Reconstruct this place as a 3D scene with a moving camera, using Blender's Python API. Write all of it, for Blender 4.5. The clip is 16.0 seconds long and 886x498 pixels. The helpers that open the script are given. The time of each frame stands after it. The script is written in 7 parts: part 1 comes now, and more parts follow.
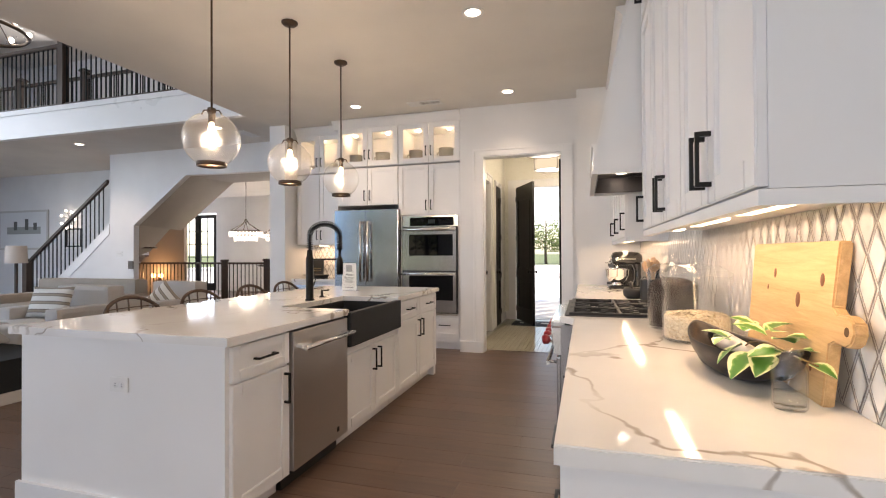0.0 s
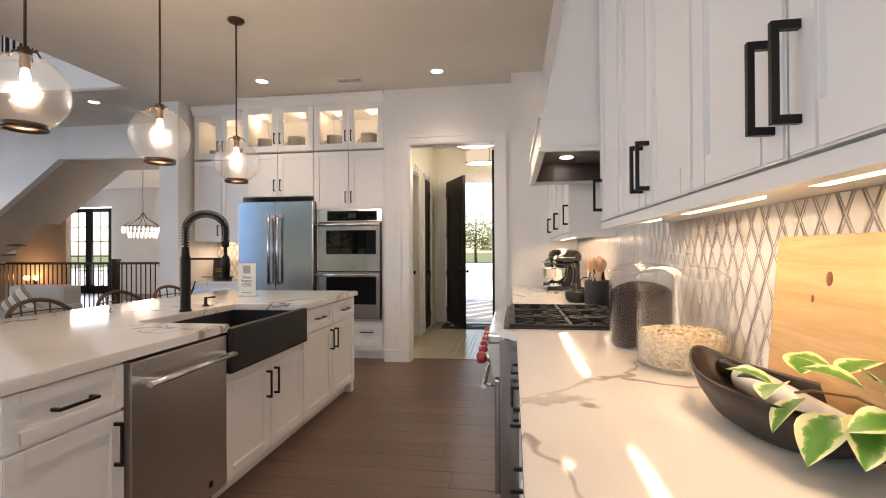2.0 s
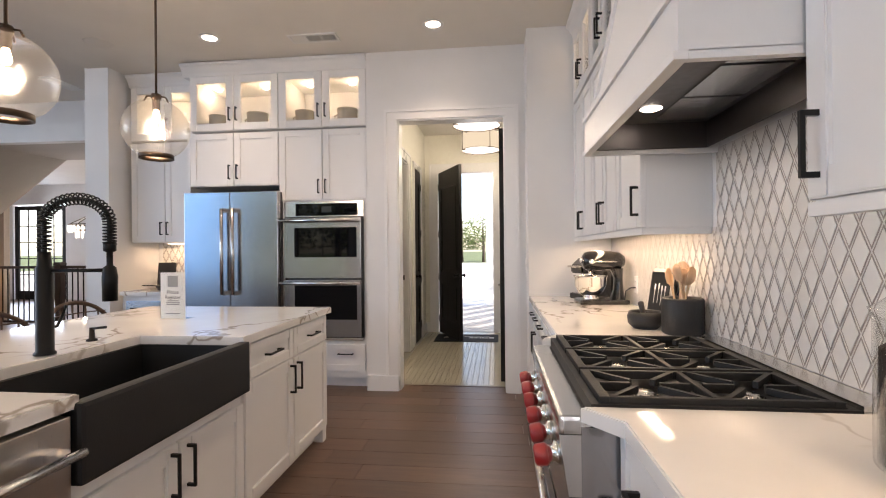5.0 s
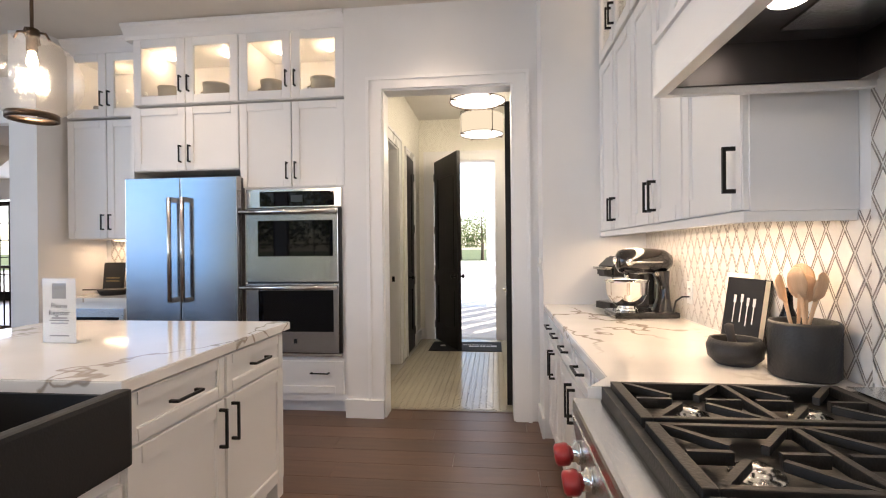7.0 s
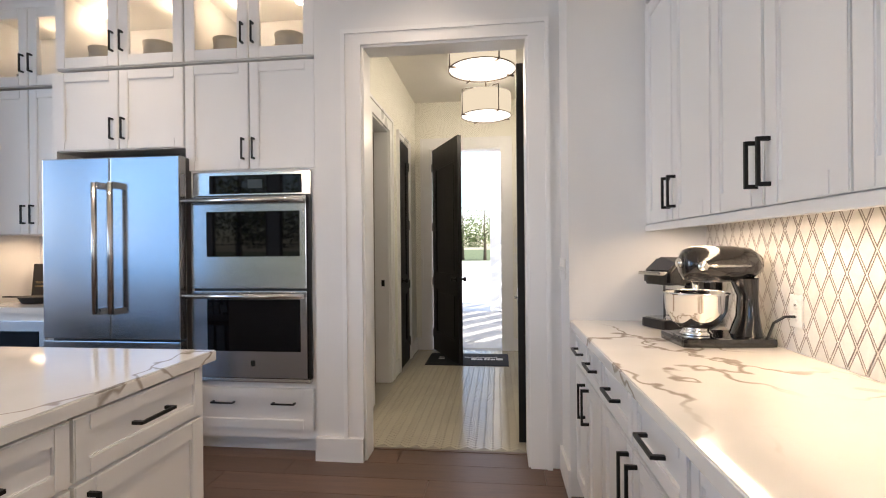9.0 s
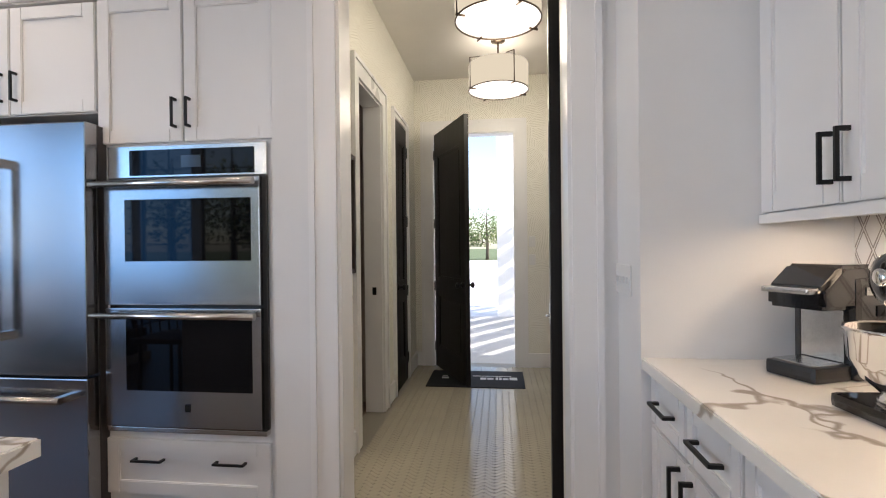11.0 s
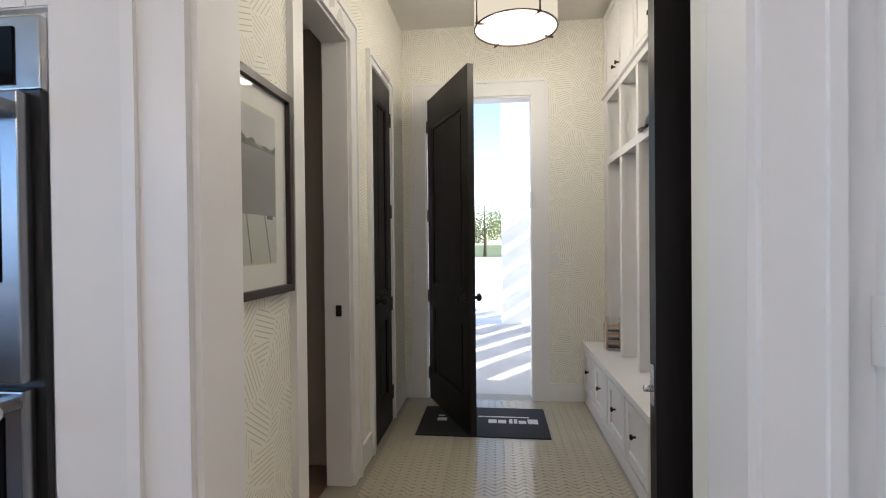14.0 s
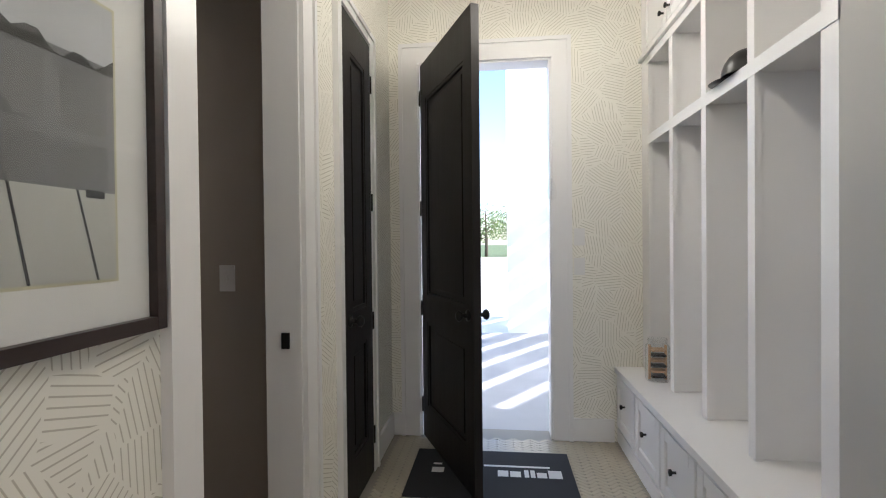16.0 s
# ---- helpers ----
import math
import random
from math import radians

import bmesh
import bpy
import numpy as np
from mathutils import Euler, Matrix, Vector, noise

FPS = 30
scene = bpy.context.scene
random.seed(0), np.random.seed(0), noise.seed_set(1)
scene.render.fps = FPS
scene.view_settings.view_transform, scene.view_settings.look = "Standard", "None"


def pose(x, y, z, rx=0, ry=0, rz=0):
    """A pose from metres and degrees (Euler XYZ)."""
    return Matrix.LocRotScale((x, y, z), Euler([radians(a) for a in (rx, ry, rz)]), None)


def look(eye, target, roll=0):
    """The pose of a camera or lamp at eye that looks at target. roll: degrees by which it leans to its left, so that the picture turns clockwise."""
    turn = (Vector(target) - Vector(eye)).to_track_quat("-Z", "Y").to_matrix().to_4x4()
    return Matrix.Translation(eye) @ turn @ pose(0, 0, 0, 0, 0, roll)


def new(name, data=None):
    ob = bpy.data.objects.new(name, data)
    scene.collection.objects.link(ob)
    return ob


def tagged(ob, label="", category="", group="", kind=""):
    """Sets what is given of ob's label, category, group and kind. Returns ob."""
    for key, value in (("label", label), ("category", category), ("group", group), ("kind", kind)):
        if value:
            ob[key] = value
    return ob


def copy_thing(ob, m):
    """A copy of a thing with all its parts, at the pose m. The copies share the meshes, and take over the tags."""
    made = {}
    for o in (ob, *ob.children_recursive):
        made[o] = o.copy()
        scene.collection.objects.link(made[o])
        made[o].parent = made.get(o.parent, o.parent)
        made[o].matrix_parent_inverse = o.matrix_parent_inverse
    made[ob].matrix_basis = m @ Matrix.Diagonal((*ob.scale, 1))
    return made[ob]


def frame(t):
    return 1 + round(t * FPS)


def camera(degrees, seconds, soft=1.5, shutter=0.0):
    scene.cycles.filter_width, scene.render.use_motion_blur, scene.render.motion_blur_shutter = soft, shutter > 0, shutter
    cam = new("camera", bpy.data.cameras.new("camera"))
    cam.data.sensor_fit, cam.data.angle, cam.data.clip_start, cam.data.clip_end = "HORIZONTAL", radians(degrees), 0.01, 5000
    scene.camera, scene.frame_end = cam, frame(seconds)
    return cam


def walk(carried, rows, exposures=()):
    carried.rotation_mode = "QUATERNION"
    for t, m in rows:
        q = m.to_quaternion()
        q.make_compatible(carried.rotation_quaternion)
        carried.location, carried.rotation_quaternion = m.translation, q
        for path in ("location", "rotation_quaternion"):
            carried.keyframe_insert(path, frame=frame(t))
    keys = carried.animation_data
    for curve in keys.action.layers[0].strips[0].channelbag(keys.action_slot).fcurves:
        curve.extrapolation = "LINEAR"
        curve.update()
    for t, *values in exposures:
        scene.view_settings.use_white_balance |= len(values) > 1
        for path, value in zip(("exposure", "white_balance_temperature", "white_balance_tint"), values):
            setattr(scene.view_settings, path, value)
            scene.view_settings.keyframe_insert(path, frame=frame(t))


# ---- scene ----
cam = camera(85.9, 16.0, soft=1.1)
PATH = [
    (0, (0.048, 1.023, 1.284), (-0.522, 2.94, 1.301), -0.3),
    (0.5, (0.05, 1.172, 1.284), (-0.391, 3.122, 1.297), -0.3),
    (1, (0.015, 1.338, 1.293), (-0.35, 3.305, 1.306), -0.3),
    (1.5, (-0.012, 1.48, 1.289), (-0.33, 3.455, 1.301), -0.4),
    (2, (-0.028, 1.639, 1.278), (-0.316, 3.618, 1.288), -0.3),
    (2.5, (-0.044, 1.809, 1.285), (-0.314, 3.791, 1.295), -0.3),
    (3, (-0.072, 1.972, 1.281), (-0.34, 3.954, 1.291), -0.3),
    (3.5, (-0.13, 2.147, 1.286), (-0.396, 4.129, 1.294), -0.3),
    (4, (-0.195, 2.318, 1.297), (-0.444, 4.303, 1.305), -0.4),
    (6.5, (-0.354, 3.258, 1.306), (-0.572, 5.246, 1.305), -0.6),
    (7, (-0.351, 3.458, 1.301), (-0.57, 5.446, 1.298), -0.6),
    (7.5, (-0.344, 3.673, 1.308), (-0.564, 5.661, 1.306), -0.6),
    (8, (-0.363, 3.857, 1.297), (-0.585, 5.845, 1.294), -0.6),
    (10.5, (-0.462, 4.841, 1.289), (-0.699, 6.827, 1.286), -0.5),
    (11, (-0.511, 5.044, 1.299), (-0.746, 7.03, 1.293), -0.6),
    (11.5, (-0.548, 5.23, 1.303), (-0.778, 7.217, 1.294), -0.7),
    (12, (-0.558, 5.441, 1.305), (-0.787, 7.428, 1.294), -0.7),
    (12.5, (-0.572, 5.635, 1.315), (-0.797, 7.622, 1.301), -0.7),
    (13, (-0.602, 5.826, 1.32), (-0.821, 7.814, 1.303), -0.7),
    (13.5, (-0.632, 6.023, 1.315), (-0.851, 8.011, 1.299), -0.6),
    (14, (-0.642, 6.215, 1.317), (-0.864, 8.202, 1.296), -0.6),
    (14.5, (-0.642, 6.432, 1.32), (-0.863, 8.42, 1.299), -0.6),
    (15, (-0.648, 6.63, 1.315), (-0.872, 8.617, 1.295), -0.6),
    (15.5, (-0.68, 6.835, 1.307), (-0.9, 8.822, 1.286), -0.6),
    (16, (-0.702, 7.011, 1.319), (-0.928, 8.998, 1.297), -0.6),
]
EXPOSURES = [(0, 1.64, 7200, 18), (2, 1.46, 7350, 19), (4, 1.50, 7050, 19), (7, 1.66, 6850, 17), (11, 1.40, 6350, 15), (14, 1.48, 6050, 14), (15, 1.54, 5950, 14), (16, 1.66, 5750, 14)]
walk(cam, [(t, look(eye, target, roll)) for t, eye, target, roll in PATH], EXPOSURES)

# ---- sky, sun and large lamps ----
world = bpy.data.worlds.new("world")
scene.world = world
world.use_nodes = True
wn = world.node_tree.nodes
sky = wn.new("ShaderNodeTexSky")
sky.sky_type, sky.sun_disc = "NISHITA", False
sky.sun_elevation, sky.sun_rotation = radians(38), radians(110)
world.node_tree.links.new(sky.outputs[0], wn["Background"].inputs[0])
wn["Background"].inputs[1].default_value = 0.15


def lamp(name, kind, m, energy, color=(1, 1, 1), angle=0.0, shape="", size=1.0, size_y=1.0, spot_size=0.0, spot_blend=0.3, shadow_soft_size=0.05):
    data = bpy.data.lights.new(name, kind)
    data.energy, data.color = energy, color
    if kind == "SUN":
        data.angle = angle
    elif kind == "AREA":
        data.shape, data.size, data.size_y = shape, size, size_y
    else:
        data.shadow_soft_size = shadow_soft_size
    if kind == "SPOT":
        data.spot_size, data.spot_blend = spot_size, spot_blend
    ob = new(name, data)
    ob.matrix_world = m
    return ob


SUN_DIR = Vector((math.sin(radians(110)) * math.cos(radians(38)), math.cos(radians(110)) * math.cos(radians(38)), math.sin(radians(38))))
lamp("sun", "SUN", look(SUN_DIR * 30, (0, 0, 0)), 4.5, (1.0, 0.94, 0.86), angle=radians(0.5))
DAY = (0.66, 0.80, 1.0)
WARM = (1.0, 0.82, 0.62)
# daylight in the openings: tall living-room windows, the windows behind, the mudroom door; plus one landing fill
lamp("window_light", "AREA", look((-14.3, 2.2, 2.9), (-4, 2.6, 1.2)), 125, (0.74, 0.86, 1.0), shape="RECTANGLE", size=5.5, size_y=4.6)
for wx in (-12.75, -10.75):
    lamp("window_light", "AREA", look((wx, -4.55, 2.6), (wx, 5, 2.4)), 21, (0.07, 0.40, 1.0), shape="RECTANGLE", size=1.7, size_y=4.4)
for wy in (-3.4, -1.55):
    lamp("window_light", "AREA", look((-14.5, wy, 2.7), (-4, wy, 2.5)), 12, (0.05, 0.38, 1.0), shape="RECTANGLE", size=1.45, size_y=4.4)
lamp("window_light", "AREA", look((-1.6, -4.5, 1.7), (-1.0, 3, 1.5)), 33, (0.86, 0.93, 1.0), shape="RECTANGLE", size=1.9, size_y=1.45)
lamp("window_light", "AREA", look((-13.4, 14.9, 1.5), (-9, 10, 1.3)), 30, DAY, shape="RECTANGLE", size=1.6, size_y=2.4)
# added fill that brightens the upper landing; the wall behind has no opening
lamp("window_light", "AREA", look((-9.0, 9.9, 5.2), (-8, 5, 4.2)), 50, (0.95, 0.95, 0.95), shape="RECTANGLE", size=7.0, size_y=1.4)

# ---- materials ----
def shader(name, color, rough=0.5, metal=0.0, spec=0.5, coat=0.0):
    m = bpy.data.materials.new(name)
    m.use_nodes = True
    b = m.node_tree.nodes["Principled BSDF"]
    b.inputs["Base Color"].default_value = (*color, 1)
    b.inputs["Roughness"].default_value = rough
    b.inputs["Metallic"].default_value = metal
    b.inputs["Specular IOR Level"].default_value = spec
    b.inputs["Coat Weight"].default_value = coat
    m.diffuse_color = (*color, 1)
    return m


class Nodes:
    """Short hand for adding nodes to a material."""

    def __init__(self, m):
        self.t = m.node_tree
        self.b = self.t.nodes["Principled BSDF"]
        self.out = self.t.nodes["Material Output"]

    def add(self, kind, links=None, operation="", feature="", rotation_type="", data_type="", blend_type=""):
        n = self.t.nodes.new(kind)
        if operation:
            n.operation = operation
        if feature:
            n.feature = feature
        if rotation_type:
            n.rotation_type = rotation_type
        if data_type:
            n.data_type = data_type
        if blend_type:
            n.blend_type = blend_type
        for k, v in (links or {}).items():
            sock = n.inputs[k]
            if isinstance(v, bpy.types.NodeSocket):
                self.t.links.new(v, sock)
            else:
                sock.default_value = v
        return n

    def link(self, a, b):
        self.t.links.new(a, b)

    def coords(self, scale=(1, 1, 1), kind="Object"):
        c = self.add("ShaderNodeTexCoord")
        return self.add("ShaderNodeMapping", {"Vector": c.outputs[kind], "Scale": scale}).outputs[0]

    def noise(self, vec, scale, detail=4, rough=0.5, distort=0.0):
        return self.add("ShaderNodeTexNoise", {"Vector": vec, "Scale": scale, "Detail": detail, "Roughness": rough, "Distortion": distort})

    def ramp(self, fac, *stops):
        r = self.add("ShaderNodeValToRGB", {"Fac": fac})
        while len(r.color_ramp.elements) < len(stops):
            r.color_ramp.elements.new(0.5)
        for e, (p, c) in zip(r.color_ramp.elements, stops):
            e.position, e.color = p, (*c, 1) if len(c) == 3 else c
        return r.outputs[0]

    def mix(self, fac, a, b, mode="MIX"):
        n = self.add("ShaderNodeMix", data_type="RGBA", blend_type=mode)
        for i, v in ((0, fac), (6, a), (7, b)):
            if isinstance(v, bpy.types.NodeSocket):
                self.link(v, n.inputs[i])
            else:
                n.inputs[i].default_value = v if i == 0 else (*v, 1)
        return n.outputs[2]

    def math(self, op, a, b=0.0):
        n = self.add("ShaderNodeMath", operation=op)
        for i, v in enumerate((a, b)):
            if isinstance(v, bpy.types.NodeSocket):
                self.link(v, n.inputs[i])
            else:
                n.inputs[i].default_value = v
        return n.outputs[0]

    def bump(self, height, strength=0.2, dist=0.01):
        n = self.add("ShaderNodeBump", {"Height": height, "Strength": strength, "Distance": dist})
        self.link(n.outputs[0], self.b.inputs["Normal"])

    def color(self, sock):
        self.link(sock, self.b.inputs["Base Color"])

    def rough(self, fac, lo, hi):
        n = self.add("ShaderNodeMapRange", {"Value": fac, "To Min": lo, "To Max": hi})
        self.link(n.outputs[0], self.b.inputs["Roughness"])


def paint(name, color, rough=0.45, grain=0.12, vary=0.05):
    """Wall or cabinet paint: a faint roller grain and slow tonal drift."""
    m = shader(name, color, rough)
    n = Nodes(m)
    v = n.coords()
    slow = n.noise(v, 1.3, 3).outputs[0]
    fine = n.noise(v, 140, 2).outputs[0]
    dark = tuple(c * (1 - vary) for c in color)
    light = tuple(min(1, c * (1 + vary)) for c in color)
    n.color(n.ramp(slow, (0.3, dark), (0.7, light)))
    n.rough(slow, rough - 0.05, rough + 0.08)
    n.bump(fine, grain, 0.002)
    return m


def metal(name, color, rough, stretch=(1, 1, 60), strength=0.06, wave=0.0):
    m = shader(name, color, rough, 1.0)
    n = Nodes(m)
    g = n.noise(n.coords(stretch), 25, 3).outputs[0]
    n.rough(g, rough * 0.75, rough * 1.3)
    if wave:
        w = n.noise(n.coords((1, 1, 0.35)), 5, 1).outputs[0]
        g = n.math("ADD", n.math("MULTIPLY", g, 0.02), n.math("MULTIPLY", w, wave))
    n.bump(g, strength, 0.01)
    return m


def wood(name, dark, light, scale=(1, 14, 14), rough=0.45, bump=0.15, vary=0.5):
    m = shader(name, light, rough)
    n = Nodes(m)
    info = n.add("ShaderNodeObjectInfo")
    isl = n.add("ShaderNodeNewGeometry")
    rnd = n.math("ADD", info.outputs["Random"], isl.outputs["Random Per Island"])
    c = n.add("ShaderNodeTexCoord")
    shift = n.add("ShaderNodeVectorMath", {0: c.outputs["Object"], 1: (0, 0, 0)}, operation="ADD")
    comb = n.add("ShaderNodeCombineXYZ", {"X": n.math("MULTIPLY", rnd, 37.0), "Y": n.math("MULTIPLY", rnd, 11.0), "Z": n.math("MULTIPLY", rnd, 23.0)})
    n.link(comb.outputs[0], shift.inputs[1])
    v = n.add("ShaderNodeMapping", {"Vector": shift.outputs[0], "Scale": scale}).outputs[0]
    g = n.noise(v, 2.2, 7, 0.62, 0.9).outputs[0]
    fine = n.noise(v, 14, 5, 0.7).outputs[0]
    col = n.ramp(n.math("ADD", n.math("MULTIPLY", g, 0.75), n.math("MULTIPLY", fine, 0.25)), (0.32, dark), (0.68, light))
    tone = n.add("ShaderNodeMapRange", {"Value": n.math("FRACT", rnd), "To Min": 1 - vary / 2, "To Max": 1 + vary / 2})
    hsv = n.add("ShaderNodeHueSaturation", {"Color": col, "Value": tone.outputs[0]})
    n.color(hsv.outputs[0])
    n.rough(g, rough - 0.08, rough + 0.12)
    n.bump(n.math("ADD", g, fine), bump, 0.004)
    return m


def glow(name, color, strength):
    m = bpy.data.materials.new(name)
    m.use_nodes = True
    t = m.node_tree
    e = t.nodes.new("ShaderNodeEmission")
    e.inputs[0].default_value, e.inputs[1].default_value = (*color, 1), strength
    t.links.new(e.outputs[0], t.nodes["Material Output"].inputs[0])
    return m


def clear(name, tint=(1, 1, 1), rough=0.0, edge=0.75, seeds=0.0):
    """Thin clear glass: see-through, with gloss that grows towards grazing angles."""
    m = bpy.data.materials.new(name)
    m.use_nodes = True
    t = m.node_tree
    tr = t.nodes.new("ShaderNodeBsdfTransparent")
    tr.inputs[0].default_value = (*tint, 1)
    gl = t.nodes.new("ShaderNodeBsdfGlossy")
    gl.inputs["Roughness"].default_value = rough
    lw = t.nodes.new("ShaderNodeLayerWeight")
    lw.inputs[0].default_value = 0.5
    pw = t.nodes.new("ShaderNodeMath")
    pw.operation = "POWER"
    pw.inputs[1].default_value = 4.0
    mp = t.nodes.new("ShaderNodeMapRange")
    mp.inputs["To Min"].default_value, mp.inputs["To Max"].default_value = (0.09 if seeds else 0.035), edge
    mx = t.nodes.new("ShaderNodeMixShader")
    t.links.new(lw.outputs["Facing"], pw.inputs[0])
    t.links.new(pw.outputs[0], mp.inputs["Value"])
    t.links.new(mp.outputs[0], mx.inputs[0])
    t.links.new(tr.outputs[0], mx.inputs[1])
    t.links.new(gl.outputs[0], mx.inputs[2])
    t.links.new(mx.outputs[0], t.nodes["Material Output"].inputs[0])
    if seeds:
        # faint milky scatter of the seeded glass
        tl = t.nodes.new("ShaderNodeBsdfTranslucent")
        tl.inputs[0].default_value = (0.9, 0.88, 0.84, 1)
        m2 = t.nodes.new("ShaderNodeMixShader")
        m2.inputs[0].default_value = 0.016
        t.links.new(mx.outputs[0], m2.inputs[1])
        t.links.new(tl.outputs[0], m2.inputs[2])
        t.links.new(m2.outputs[0], t.nodes["Material Output"].inputs[0])
        c = t.nodes.new("ShaderNodeTexCoord")
        no = t.nodes.new("ShaderNodeTexVoronoi")
        no.inputs["Scale"].default_value = 70
        bp = t.nodes.new("ShaderNodeBump")
        bp.inputs["Strength"].default_value, bp.inputs["Distance"].default_value = seeds, 0.004
        t.links.new(c.outputs["Object"], no.inputs["Vector"])
        t.links.new(no.outputs["Distance"], bp.inputs["Height"])
        t.links.new(bp.outputs[0], gl.inputs["Normal"])
        t.links.new(bp.outputs[0], lw.inputs["Normal"])
    return m


def marble_top():
    """White quartz with few long soft grey-brown veins."""
    m = shader("quartz", (0.80, 0.78, 0.75), 0.07, 0, 0.5)
    n = Nodes(m)
    v = n.coords()
    warp = n.noise(v, 1.4, 4, 0.55).outputs["Color"]
    mv = n.add("ShaderNodeVectorMath", {0: warp, 1: (0.5, 0.5, 0.5)}, operation="SUBTRACT")
    sc = n.add("ShaderNodeVectorMath", {0: mv.outputs[0]}, operation="SCALE")
    sc.inputs["Scale"].default_value = 1.15
    w = n.add("ShaderNodeVectorMath", {0: v, 1: sc.outputs[0]}, operation="ADD").outputs[0]
    rot = n.add("ShaderNodeMapping", {"Vector": w, "Rotation": (0, 0, radians(34)), "Scale": (1, 0.45, 1)}).outputs[0]
    vor = n.add("ShaderNodeTexVoronoi", {"Vector": rot, "Scale": 1.55}, feature="DISTANCE_TO_EDGE").outputs["Distance"]
    edge = n.noise(v, 30, 4, 0.7).outputs[0]
    d = n.math("ADD", vor, n.math("MULTIPLY", n.math("SUBTRACT", edge, 0.5), 0.02))
    vein = n.ramp(d, (0.0, (1, 1, 1)), (0.008, (0.8, 0.8, 0.8)), (0.017, (0, 0, 0)))
    mask = n.ramp(n.noise(v, 1.1, 3).outputs[0], (0.41, (0, 0, 0)), (0.53, (1, 1, 1)))
    f = n.math("MULTIPLY", vein, mask)
    cloud = n.ramp(n.noise(v, 3.0, 5).outputs[0], (0.3, (0.77, 0.75, 0.72)), (0.7, (0.84, 0.82, 0.79)))
    n.color(n.mix(f, cloud, (0.38, 0.33, 0.28)))
    return m


def wallpaper():
    """Cream paper with patches of fine ruled lines, each patch in its own direction."""
    m = shader("wallpaper", (0.80, 0.78, 0.68), 0.6)
    n = Nodes(m)
    c = n.add("ShaderNodeTexCoord").outputs["Object"]
    s = n.add("ShaderNodeSeparateXYZ", {0: c})
    uv = n.add("ShaderNodeCombineXYZ", {"X": n.math("ADD", s.outputs[0], s.outputs[1]), "Y": s.outputs[2], "Z": 0.0}).outputs[0]
    vor = n.add("ShaderNodeTexVoronoi", {"Vector": uv, "Scale": 8.0, "Randomness": 0.9})
    ang = n.math("MULTIPLY", n.add("ShaderNodeSeparateColor", {0: vor.outputs["Color"]}).outputs[0], 6.28)
    rot = n.add("ShaderNodeVectorRotate", {"Vector": uv, "Angle": ang}, rotation_type="Z_AXIS").outputs[0]
    x = n.add("ShaderNodeSeparateXYZ", {0: rot}).outputs[0]
    tri = n.math("PINGPONG", n.math("MULTIPLY", x, 56.0), 0.5)
    rim = n.add("ShaderNodeTexVoronoi", {"Vector": uv, "Scale": 8.0, "Randomness": 0.9}, feature="DISTANCE_TO_EDGE").outputs["Distance"]
    inside = n.math("GREATER_THAN", rim, 0.025)
    line = n.math("MULTIPLY", n.ramp(tri, (0.07, (1, 1, 1)), (0.115, (0, 0, 0))), inside)
    n.color(n.mix(line, (0.83, 0.81, 0.73), (0.54, 0.51, 0.43)))
    n.bump(line, 0.2, 0.002)
    return m


WALL = paint("wall_paint", (0.76, 0.75, 0.74), 0.55)
CEIL = paint("ceiling_paint", (0.72, 0.69, 0.64), 0.7, 0.2)
TRIM = paint("trim_paint", (0.80, 0.79, 0.78), 0.28, 0.05, 0.03)
CAB = paint("cabinet_paint", (0.80, 0.79, 0.78), 0.38, 0.05, 0.03)
MUDWALL = paint("mudroom_paint", (0.80, 0.79, 0.72), 0.5)
TAUPE = paint("taupe_paint", (0.40, 0.35, 0.30), 0.6)
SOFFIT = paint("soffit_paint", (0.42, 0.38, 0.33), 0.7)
PAPER = wallpaper()
QUARTZ = marble_top()
STEEL = metal("stainless_steel", (0.40, 0.40, 0.41), 0.18, (1, 1, 60), 0.05, 0.5)
# dishwasher: steel copy with the pale tan cabinet reflection put into its colour
REFLTAN_STEEL = metal("steel_with_tan_reflection", (0.58, 0.55, 0.52), 0.3, (60, 1, 1), 0.04)
STEELH = metal("brushed_steel", (0.66, 0.65, 0.63), 0.2, (1, 60, 1), 0.04)
CHROME = shader("chrome", (0.85, 0.84, 0.82), 0.06, 1.0)
BLACKM = shader("matte_black_metal", (0.015, 0.014, 0.013), 0.38, 0.6)
BRONZE = metal("oil_rubbed_bronze", (0.10, 0.07, 0.05), 0.4, (1, 1, 1))
CAST = paint("cast_iron", (0.012, 0.0115, 0.011), 0.55, 0.5, 0.2)
SINKM = paint("black_composite", (0.008, 0.008, 0.0085), 0.55, 0.25, 0.15)
BLACKG = shader("black_glass", (0.004, 0.004, 0.005), 0.03, 0, 0.2)
BLACKP = shader("black_gloss_enamel", (0.012, 0.011, 0.011), 0.12, 0, 0.5, 0.6)
DARKDOOR = wood("espresso_paint", (0.009, 0.007, 0.006), (0.017, 0.014, 0.013), (14, 14, 1), 0.42, 0.06, 0.1)
DARKDOOR.node_tree.nodes["Principled BSDF"].inputs["Specular IOR Level"].default_value = 0.25
RAILW = wood("dark_stained_wood", (0.035, 0.020, 0.014), (0.075, 0.045, 0.032), (14, 14, 1), 0.4, 0.1, 0.2)
FLOORW = wood("brown_oak_floor", (0.100, 0.057, 0.038), (0.168, 0.103, 0.071), (1.0, 13, 13), 0.36, 0.10, 0.22)
PINE = wood("pale_pine", (0.50, 0.29, 0.12), (0.74, 0.50, 0.25), (12, 0.9, 12), 0.5, 0.1, 0.1)
